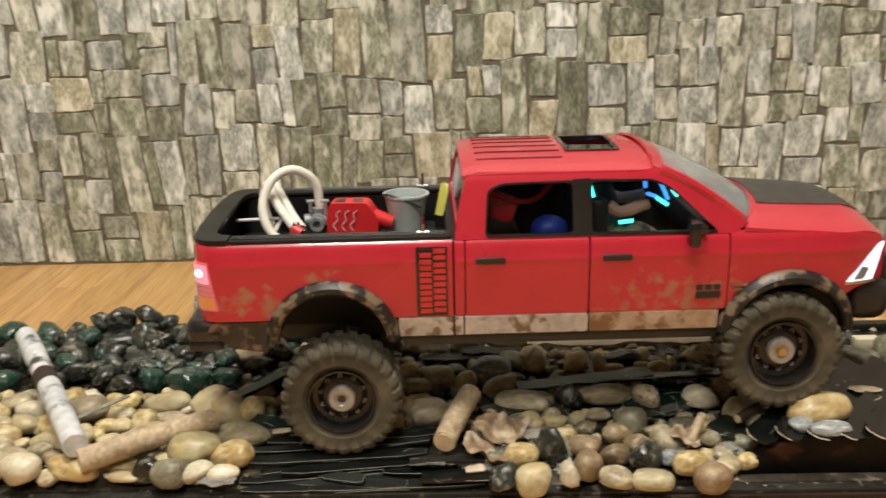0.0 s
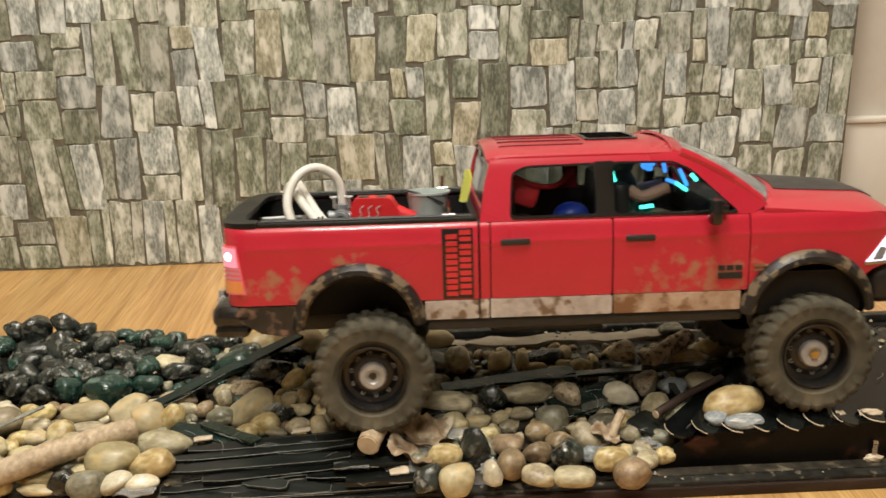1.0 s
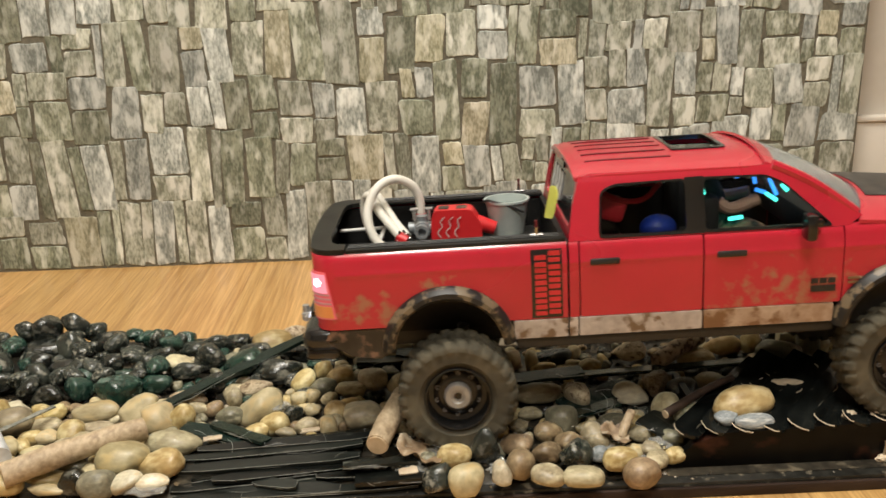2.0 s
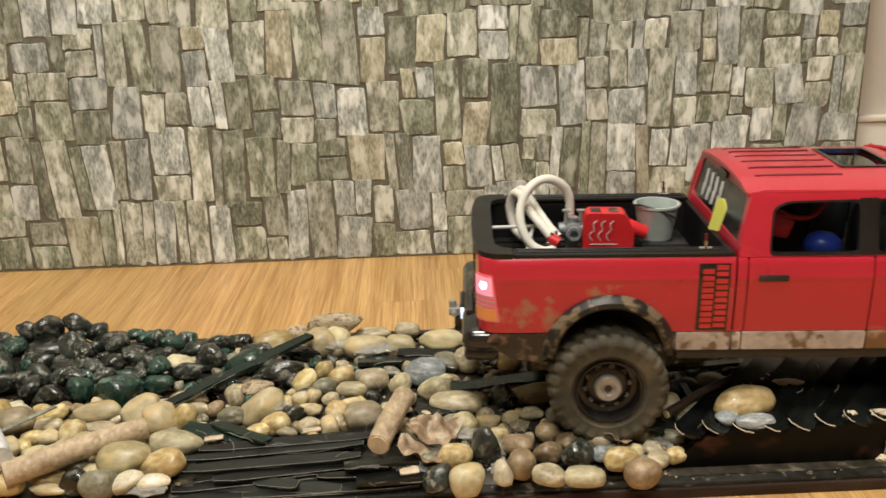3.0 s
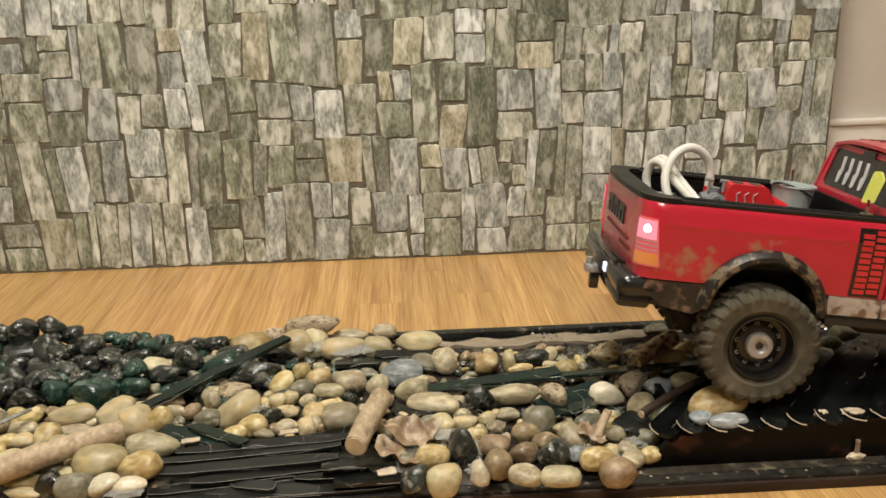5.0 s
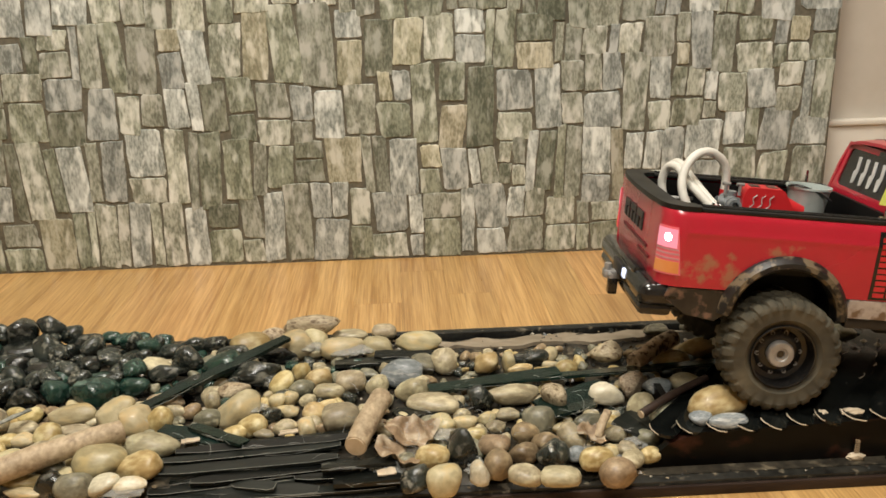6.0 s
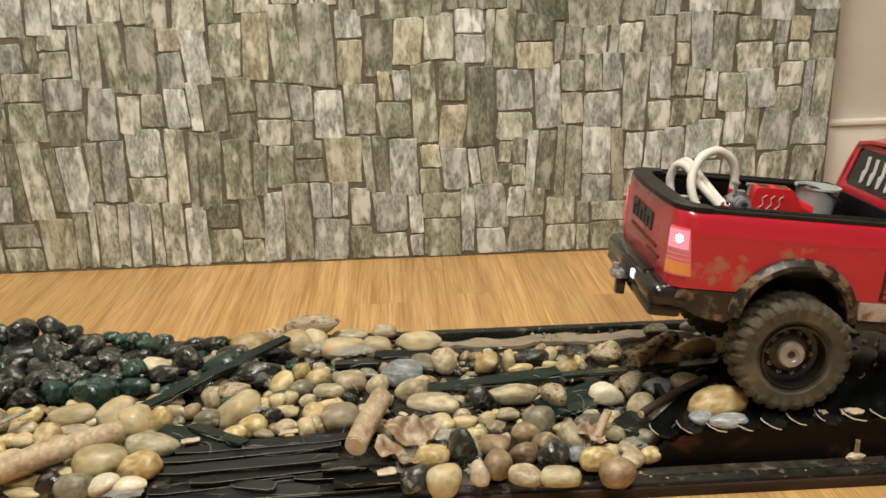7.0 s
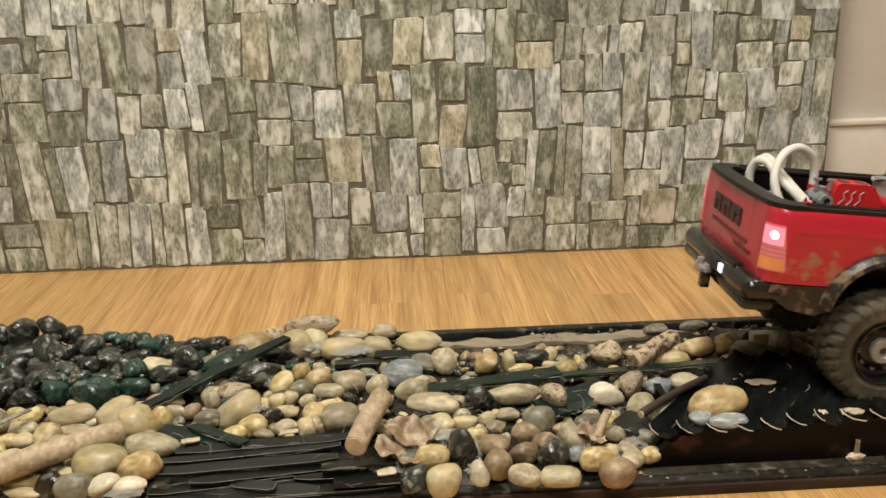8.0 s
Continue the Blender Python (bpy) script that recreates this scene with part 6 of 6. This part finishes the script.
def slate(x0, y0, x1, y1, z, wide, thick=0.003, mat=None, pitch=0.0, words="long black slate splinter glued on the trail board", even=False):
    """A split slate strip from one end to the other, edges broken unevenly."""
    a, b = Vector((x0, y0, z)), Vector((x1, y1, z + pitch))
    length = (b - a).length
    bm = bmesh.new()
    n = 7
    left, right = [], []
    for i in range(n + 1):
        t = i / n
        w = wide / 2 * (1 - ((0.45 if even else 0.12) if i in (0, n) else 0)) * (slate_rng.uniform(0.96, 1.03) if even else slate_rng.uniform(0.88, 1.08))
        left.append((length * t, w + slate_rng.uniform(-0.001, 0.001)))
        right.append((length * t + slate_rng.uniform(-0.004, 0.004) * (0 < i < n and not even), -w))
    plate(bm, [left + right[::-1]], lambda u, v, d: (u, v, d * (1 if d == 0 or even else slate_rng.uniform(0.8, 1.15))), thick)
    ob = part("slate_strip", bm, mat or M_SLATE, smooth=False)
    m = Matrix.Translation(a) @ (b - a).to_track_quat("X", "Z").to_matrix().to_4x4() @ pose(0, 0, 0, slate_rng.uniform(4, 16) if even else slate_rng.uniform(-10, 10))
    ob.matrix_world = m
    # pale tubes along the near edge paint the highlights of glossy slate
    if mat is None or mat is M_SLATE_GREEN:
        if even:
            bm = bmesh.new()
            tube(bm, [(u, v - 0.0001, thick - 0.0001) for u, v in [left[0]] + right + [left[-1]]], 0.00022, 5)
            part("edge_glint", bm, M_PALE_SLATE, ob, "pale line painted for the glint along the edge")
        for _ in range(1 if even else 3):
            i = slate_rng.randrange(0, n - 1)
            j = min(i + slate_rng.randrange(1, 4), n)
            bm = bmesh.new()
            tube(bm, [(u, v - 0.0001, slate_rng.uniform(0, thick)) for u, v in right[i:j + 1]], slate_rng.uniform(0.00012, 0.0003), 5)
            part("edge_glint", bm, M_PALE_SLATE, ob, "short pale line painted for a glint on the edge")
    return tagged(ob, words, "slate strip", "slates on the trail board")


for x0, y0, x1, y1, z, wide, thick in (
        (-0.192, 0.697, -0.046, 0.709, 0.0305, 0.0095, 0.0035), (-0.201, 0.687, -0.056, 0.701, 0.0275, 0.0100, 0.0034), (-0.206, 0.676, -0.058, 0.686, 0.0240, 0.0110, 0.0036),
        (-0.175, 0.665, -0.061, 0.680, 0.0205, 0.0105, 0.0034), (-0.142, 0.666, -0.106, 0.655, 0.0175, 0.0100, 0.0030), (-0.092, 0.667, -0.016, 0.666, 0.0180, 0.0080, 0.0034),
        (-0.208, 0.661, -0.112, 0.672, 0.0150, 0.0100, 0.0030), (-0.193, 0.668, -0.072, 0.654, 0.0135, 0.0120, 0.0030), (-0.150, 0.652, -0.010, 0.656, 0.0128, 0.0090, 0.0026), (-0.205, 0.652, -0.120, 0.655, 0.0128, 0.0080, 0.0026)):
    slate(x0, y0, x1, y1, z, wide, thick, pitch=slate_rng.uniform(-0.001, 0.002), even=True)
for k in range(8):
    y = 0.660 + 0.0068 * k
    slate(-0.200 + slate_rng.uniform(0, 0.04), y, -0.05 + slate_rng.uniform(-0.03, 0.01), y + slate_rng.uniform(0.004, 0.016), 0.0128 + 0.0020 * k, 0.011, 0.0028)
slate(-0.070, 0.668, -0.010, 0.672, 0.0270, 0.014)
slate(-0.060, 0.655, 0.000, 0.657, 0.0200, 0.016, 0.004)
slate(-0.213, 0.739, -0.150, 0.706, 0.031, 0.015, 0.003, M_SLATE_GREEN)
slate(-0.186, 0.735, -0.136, 0.700, 0.034, 0.014, 0.003, M_SLATE_GREEN)
slate(-0.24, 0.778, -0.120, 0.900, 0.032, 0.014, 0.004, M_SLATE_GREEN, 0.012)
slate(0.022, 0.792, 0.150, 0.818, 0.031, 0.018, 0.003, M_SLATE_GREEN)
slate(0.055, 0.802, 0.330, 0.826, 0.030, 0.015, 0.003, M_SLATE_GREEN)
slate(0.105, 0.735, 0.170, 0.760, 0.026, 0.026, 0.003, M_SLATE_GREEN)
slate(0.120, 0.752, 0.190, 0.790, 0.027, 0.024, 0.003, M_SLATE_GREEN)
slate(-0.070, 0.868, 0.030, 0.872, 0.026, 0.020, 0.004)
slate(-0.030, 0.880, 0.050, 0.872, 0.030, 0.014, 0.003)
slate(-0.01, 0.755, 0.05, 0.775, 0.024, 0.022, 0.003)
slate(-0.366, 0.722, -0.334, 0.766, 0.043, 0.005, 0.0012, M_PALE_SLATE, 0.0, "thin pale splinter lying on the pebbles")
slate(0.185, 0.700, 0.225, 0.735, 0.030, 0.03, 0.003)
for x, y in ((-0.108, 0.716), (-0.19, 0.709), (-0.025, 0.657)):
    slate(x, y, x + 0.015, y + 0.003, 0.0345 if y > 0.7 else 0.0262, 0.008, 0.0012, M_GLUE, 0.0, "pale stone chip lying on the slates")


def stick(a, b, r, mat, words, cut=True, bow=0.002, r1=None):
    a, b = Vector(a), Vector(b)
    bm = bmesh.new()
    n, ring_n = 14, 16
    d = (b - a).normalized()
    side = d.cross(Vector((0, 0, 1))).normalized()
    up = side.cross(d)
    rings = []
    for i in range(n + 1):
        t = i / n
        c = a.lerp(b, t) + up * bow * math.sin(math.pi * t)
        rr = (r + ((r1 or r) - r) * t) * (1 + 0.08 * noise.noise(Vector((t * 7, r * 900, 0))))
        rings.append([bm.verts.new(c + (side * math.cos(q) + up * math.sin(q)) * rr * (1 + 0.06 * noise.noise(Vector((t * 9, math.cos(q) * 2, math.sin(q) * 2)))))
                      for q in [2 * math.pi * k / ring_n for k in range(ring_n)]])
    for p, q in zip(rings, rings[1:]):
        for k in range(ring_n):
            bm.faces.new((p[k], p[(k + 1) % ring_n], q[(k + 1) % ring_n], q[k]))
    bm.faces.new(rings[0])
    bm.faces.new(rings[-1])
    ob = tagged(part("stick", bm, mat), words, "stick")
    if cut:
        bm = bmesh.new()
        cyl(bm, a - d * 0.0010, a + d * 0.0005, r * 0.86, n=18)
        part("cut_end", bm, M_WOODEND, ob, "pale sawn end")
    return ob


stick((-0.335, 0.655, 0.040), (-0.240, 0.716, 0.044), 0.0105, M_BARK, "thick tan stick lying among the pebbles", False, r1=0.0098)
stick((-0.042, 0.673, 0.043), (-0.021, 0.742, 0.051), 0.0096, M_BARK, "short sawn stick propped on the slates")
stick((0.200, 0.702, 0.044), (0.270, 0.746, 0.054), 0.0040, M_TWIG, "thin dark twig on the pebbles", r1=0.0030)
stick((0.225, 0.826, 0.034), (0.275, 0.862, 0.044), 0.0088, M_FLAKY, "short flaky stick on the pebbles", False)
stick((-0.338, 0.660, 0.052), (-0.470, 0.860, 0.066), 0.0102, M_BIRCH, "pale birch stick leaning across the pebbles", False)
birch = bpy.data.objects["stick.004"]
bm = bmesh.new()
cyl(bm, Vector((-0.338, 0.660, 0.052)).lerp(Vector((-0.470, 0.860, 0.066)), 0.47) + Vector((0, 0, 0.0018)), Vector((-0.338, 0.660, 0.052)).lerp(Vector((-0.470, 0.860, 0.066)), 0.57) + Vector((0, 0, 0.0018)), 0.0108, 0.0104, 16)
part("bark_band", bm, M_TWIG, birch, "dark knot band in the bark")
stick((0.160, 0.690, 0.030), (0.172, 0.705, 0.047), 0.0042, M_BARK, "short split wood chip standing in the pebbles", False, r1=0.0036)


def dry_leaf(x, y, z, size, turn, words):
    """A crumpled leaf: a thin curled sheet with a torn rim."""
    bm = bmesh.new()
    rim = [(size * (1 + 0.16 * math.sin(3 * a + turn) + 0.05 * math.sin(7 * a + turn) + 0.025 * math.sin(17 * a)) * math.cos(a), 0.75 * size * (1 + 0.16 * math.sin(3 * a + turn) + 0.05 * math.sin(7 * a + turn) + 0.025 * math.sin(17 * a)) * math.sin(a)) for a in [2 * math.pi * i / 36 for i in range(36)]]
    plate(bm, [rim], lambda u, v, d: (u, v, 0.12 * (u * u + v * v) / size + 0.42 * size * noise.noise(Vector((u, v, 0)) * (1.9 / size)) + d), 0.0005, spread(-size, size, 10), spread(-size, size, 8))
    ob = part("dry_leaf", bm, M_LEAF)
    ob.matrix_world = pose(x, y, z, 22, 6, turn * 40)
    return tagged(ob, words, "leaf")


dry_leaf(0.004, 0.704, 0.036, 0.023, 0.6, "crumpled brown dry leaf stuck among the pebbles")
dry_leaf(-0.008, 0.683, 0.030, 0.024, 2.1, "torn pale brown dry leaf on the slates")
dry_leaf(0.156, 0.690, 0.034, 0.016, 1.4, "curled brown dry leaf between the pebbles")

# ---------------------------------------------------------------- the ramp of black strips
def ramp_z(x):
    return 0.0455 + 0.030 * (x - 0.2)


bm = bmesh.new()
plate(bm, [[(0.186, 0.0125), (1.12, 0.0125), (1.12, ramp_z(0.62) - 0.004)] + [(0.62 - 0.02 * i, ramp_z(0.62 - 0.02 * i) - 0.004) for i in range(1, 20)] + [(0.215, 0.034), (0.197, 0.0185)]], lambda u, v, d: (u, 0.668 + d, v), 0.008)
ramp = tagged(part("ramp", bm, M_FASCIA, smooth=False), "black burnt wooden ramp laid with slanting strips", "ramp")
for x in (0.235, 0.300, 0.365, 0.44):
    bm = bmesh.new()
    box(bm, x - 0.003, x + 0.003, 0.676, 0.80, 0.0125, ramp_z(x) - 0.012)
    part("joist", bm, M_FASCIA, ramp, smooth=False)
strip_rng = random.Random(4)
for k in range(35):
    x = 0.212 + 0.0232 * k
    z = ramp_z(min(x, 0.64)) - 0.001
    bm = bmesh.new()
    w, long = 0.0118, 0.160
    outline = [(w, long), (-w, long), (-w, 0.0)] + [(w * math.cos(radians(a)), w * 0.9 * math.sin(radians(a))) for a in range(200, 350, 20)] + [(w, 0.0)]
    plate(bm, [outline], lambda u, v, d: (u, v, -d), 0.0028)
    ob = part("ramp_strip", bm, M_STRIP, ramp, smooth=False)
    ob.matrix_world = pose(x, 0.6765 + strip_rng.uniform(-0.002, 0.002), z, strip_rng.uniform(-0.6, 0.6), strip_rng.uniform(10, 17), -38 + strip_rng.uniform(-3, 3))
    if k < 18:
        bm = bmesh.new()
        first = 190 + strip_rng.randrange(0, 30)
        rim = [(w * 1.02 * math.cos(radians(a)), w * 0.92 * math.sin(radians(a)), -0.0012 + strip_rng.uniform(-0.0004, 0.0004)) for a in range(first, first + strip_rng.randrange(80, 150), 10)]
        tube(bm, rim, strip_rng.uniform(0.0003, 0.0006), 6)
        rim_ob = part("glue_line", bm, M_GLUE, ramp, "pale dried glue line")
        rim_ob.matrix_world = ob.matrix_world.copy()


# scratches on the strips, drawn as thin pale raised lines
scratch_rng = random.Random(9)
for k in range(16):
    x, y = scratch_rng.uniform(0.27, 0.55), scratch_rng.uniform(0.69, 0.79)
    bm = bmesh.new()
    turn, long = scratch_rng.uniform(0.2, 1.2), scratch_rng.uniform(0.006, 0.022)
    pts = [(x + long * t * math.cos(turn + 0.5 * t), y + long * t * math.sin(turn + 0.5 * t), ramp_z(x) + 0.0032 + 0.0006 * math.sin(6 * t)) for t in spread(-0.1, 1.1, 7)]
    tube(bm, pts, scratch_rng.uniform(0.0002, 0.0004), 5)
    part("pale_thread", bm, M_GLUE, ramp, "fine pale scratch line")


def glue_blob(x, y, z, a, b, c, name="glue_blob"):
    bm = bmesh.new()
    bmesh.ops.create_icosphere(bm, subdivisions=3, radius=1)
    for v in bm.verts:
        v.co *= 1 + 0.5 * noise.noise(v.co * 1.8 + Vector((x * 90, y * 90, 0)))
    bmesh.ops.transform(bm, matrix=pose(x, y, z) @ Matrix.Diagonal((a, b, c, 1)), verts=bm.verts[:])
    ob = part(name, bm, M_GLUE)
    return tagged(ob, "pale dried glue blob on the black ramp", "glue")


glue_blob(0.318, 0.742, ramp_z(0.318) + 0.0002, 0.012, 0.006, 0.0016)
glue_blob(0.345, 0.679, ramp_z(0.345) - 0.002, 0.005, 0.004, 0.004)
glue_blob(0.372, 0.678, ramp_z(0.372) - 0.001, 0.009, 0.004, 0.003)
glue_blob(0.372, 0.664, 0.0155, 0.007, 0.003, 0.0035)
bm = bmesh.new()
tube(bm, [(0.372 + 0.0022 * math.cos(1.6 * k), 0.6645 + 0.0010 * math.sin(1.6 * k), 0.0165 + 0.00055 * k) for k in range(27)], 0.0009, 8)
tagged(part("glue_drip", bm, M_DRIP), "tan coiled glue drip on the burnt ramp face", "glue")
for x, y, z in ((-0.095, 0.905, 0.032), (-0.045, 0.895, 0.031), (-0.06, 0.89, 0.030), (-0.225, 0.655, 0.022)):
    bm = bmesh.new()
    bmesh.ops.create_icosphere(bm, subdivisions=3, radius=1)
    for v in bm.verts:
        v.co *= 1 + 0.35 * noise.noise(v.co * 1.6 + Vector((x * 80, y * 80, 0)))
    bmesh.ops.transform(bm, matrix=pose(x, y, z) @ Matrix.Diagonal((0.015, 0.008, 0.004, 1)), verts=bm.verts[:])
    tagged(part("glue_drop", bm, M_GLUE_CLEAR), "whitish glossy glue drop under the pebbles", "glue")
thread_rng = random.Random(21)
bm = bmesh.new()
for k in range(110):
    x, y = thread_rng.uniform(-0.33, 0.21), thread_rng.uniform(0.662, 0.80)
    if k < 50:
        x, y = thread_rng.gauss(0.02, 0.03) if k < 28 else thread_rng.gauss(0.16, 0.02), thread_rng.uniform(0.672, 0.725)
    turn, long, z = thread_rng.uniform(0, 3.1), thread_rng.uniform(0.012, 0.035), 0.030 + 0.16 * (y - 0.66) * 0.5 + thread_rng.uniform(0, 0.006)
    bow = thread_rng.uniform(-0.006, 0.006)
    tube(bm, [(x + long * t * math.cos(turn) + bow * math.sin(3 * t), y + long * t * math.sin(turn), z + bow * t + 0.003 * math.sin(3.1 * t)) for t in spread(0, 1, 6)], thread_rng.uniform(0.00007, 0.00016), 4)
tagged(part("glue_threads", bm, M_THREAD), "fine pale glue threads strung between the pebbles", "glue threads", kind="stuff")
for x, y, z, a in ((0.010, 0.690, 0.026, 0.014), (-0.012, 0.672, 0.023, 0.016), (0.150, 0.684, 0.024, 0.014), (0.120, 0.672, 0.020, 0.010), (0.178, 0.676, 0.020, 0.012), (0.035, 0.712, 0.028, 0.012),
                   (-0.140, 0.770, 0.032, 0.012), (0.060, 0.668, 0.019, 0.013), (-0.245, 0.662, 0.021, 0.012), (0.192, 0.690, 0.024, 0.012)):
    bm = bmesh.new()
    bmesh.ops.create_icosphere(bm, subdivisions=3, radius=1)
    for v in bm.verts:
        v.co *= 1 + 0.5 * noise.noise(v.co * 1.7 + Vector((x * 90, y * 70, 0)))
    bmesh.ops.transform(bm, matrix=pose(x, y, z) @ Matrix.Diagonal((a, a * 0.7, 0.004, 1)), verts=bm.verts[:])
    tagged(part("glue_drop", bm, M_GLUE_CLEAR), "cloudy glue pooled between the pebbles", "glue")
bm = bmesh.new()
box(bm, -0.012, 0.012, -0.006, 0.006, 0, 0.013, 0.001)
ob = part("white_block", bm, PEB["white"])
ob.location = (0.377, 0.885, 0.0225)
tagged(ob, "small white block standing among the stones", "block")
for x, y, a, kind in ((0.400, 0.866, 0.016, "white"), (0.445, 0.87, 0.012, "grey"), (0.43, 0.90, 0.014, "tan"), (0.47, 0.895, 0.015, "grey"), (0.42, 0.84, 0.013, "grey")):
    pebble(kind, x, y, 0.017 + a * 0.6, a, a * 0.8, a * 0.75, 4)

# ---------------------------------------------------------------- bag and cap on the floor beyond the panel
bm = bmesh.new()
bmesh.ops.create_icosphere(bm, subdivisions=4, radius=1)
for v in bm.verts:
    v.co *= 1 + 0.30 * noise.noise(v.co * 2.3) + 0.12 * noise.noise(v.co * 6)
bmesh.ops.transform(bm, matrix=pose(0.635, 1.262, 0.016) @ Matrix.Diagonal((0.055, 0.030, 0.018, 1)), verts=bm.verts[:])
tagged(part("crumpled_bag", bm, PEB["white"]), "crumpled whitish bag lying on the oak floor", "bag")
bm = bmesh.new()
bmesh.ops.create_icosphere(bm, subdivisions=3, radius=1)
for v in bm.verts:
    v.co *= 1 + 0.25 * noise.noise(v.co * 1.5 + Vector((4, 0, 0)))
bmesh.ops.transform(bm, matrix=pose(0.618, 1.268, 0.046, 0, 14, 0) @ Matrix.Diagonal((0.050, 0.024, 0.018, 1)), verts=bm.verts[:])
tagged(part("sun_hat", bm, M_GLOSS), "glossy black hat lying on the crumpled bag", "hat")


def smooth_rows(rows, step=0.1):
    """Rows at even steps, gliding through the given poses."""
    times = [t for t, _ in rows]
    place = [m.to_translation() for _, m in rows]
    turn = [m.to_quaternion() for _, m in rows]
    slope = []
    for i in range(len(times)):
        if i in (0, len(times) - 1):
            slope.append(Vector((0, 0, 0)) if i == 0 else (place[i] - place[i - 1]) / (times[i] - times[i - 1]))
            continue
        a, b = (place[i] - place[i - 1]) / (times[i] - times[i - 1]), (place[i + 1] - place[i]) / (times[i + 1] - times[i])
        slope.append(Vector([0.0 if p * q <= 0 else 2 * p * q / (p + q) for p, q in zip(a, b)]))
    out, t = [], times[0]
    while t <= times[-1] + 1e-6:
        i = max(k for k in range(len(times) - 1) if times[k] <= t + 1e-9)
        h = times[i + 1] - times[i]
        s = (t - times[i]) / h
        p = ((2 * s ** 3 - 3 * s ** 2 + 1) * place[i] + (s ** 3 - 2 * s ** 2 + s) * h * slope[i]
             + (3 * s ** 2 - 2 * s ** 3) * place[i + 1] + (s ** 3 - s ** 2) * h * slope[i + 1])
        q = turn[i].slerp(turn[i + 1], 3 * s * s - 2 * s ** 3)
        out.append((round(t, 4), Matrix.Translation(p) @ q.to_matrix().to_4x4()))
        t += step
    return out


# height of the wheels in the truck's own space: the springs give
REAR_TRAVEL = [(0.0, 0.0329), (0.5, 0.0341), (1.0, 0.0393), (1.5, 0.0381), (1.7, 0.0382), (2.8, 0.0404), (3.0, 0.0519), (3.5, 0.0525), (4.0, 0.0558), (4.5, 0.0542), (6.0, 0.0498), (6.5, 0.0498), (7.0, 0.0514), (7.5, 0.0495), (8.0, 0.0475)]
REAR_AXLE = [(0.0, -0.0053), (0.5, -0.0041), (1.0, -0.0011), (1.5, -0.0057), (2.8, -0.0058), (3.0, -0.0105), (4.0, -0.0101), (4.5, -0.0086), (6.0, -0.0079), (7.0, -0.0074), (8.0, -0.0034)]
FRONT_TRAVEL = [(0.0, 0.0636), (0.5, 0.0617), (1.0, 0.0447), (1.5, 0.0470), (3.0, 0.047), (8.0, 0.049)]
FRONT_AXLE = [(0.0, 0.3502), (0.5, 0.3533), (1.0, 0.3589), (1.5, 0.356), (8.0, 0.355)]


def between(rows, t):
    for (a, p), (b, q) in zip(rows, rows[1:]):
        if a <= t <= b:
            return p + (q - p) * (t - a) / (b - a)
    return rows[-1][1]


def motions():
    rows = smooth_rows(TRUCK_ROWS)
    walk(truck, rows)
    for ob, m in loads:
        walk(ob, [(t, r @ m) for t, r in rows])
    rolled, far = [], 0.0
    for i, (t, m) in enumerate(rows):
        if i:
            far += m.translation.x - rows[i - 1][1].translation.x
        rolled.append((t, math.degrees(far / 0.0487)))
    for hub, s, front in wheels:
        walk(hub, [(t, pose(between(FRONT_AXLE if front else REAR_AXLE, t), s * 0.0860, between(FRONT_TRAVEL if front else REAR_TRAVEL, t), 0, a, 0)) for t, a in rolled])
    for axle, front in axles:
        walk(axle, [(t, pose(between(FRONT_AXLE if front else REAR_AXLE, t), 0, between(FRONT_TRAVEL if front else REAR_TRAVEL, t))) for t, _ in rows])


motions()
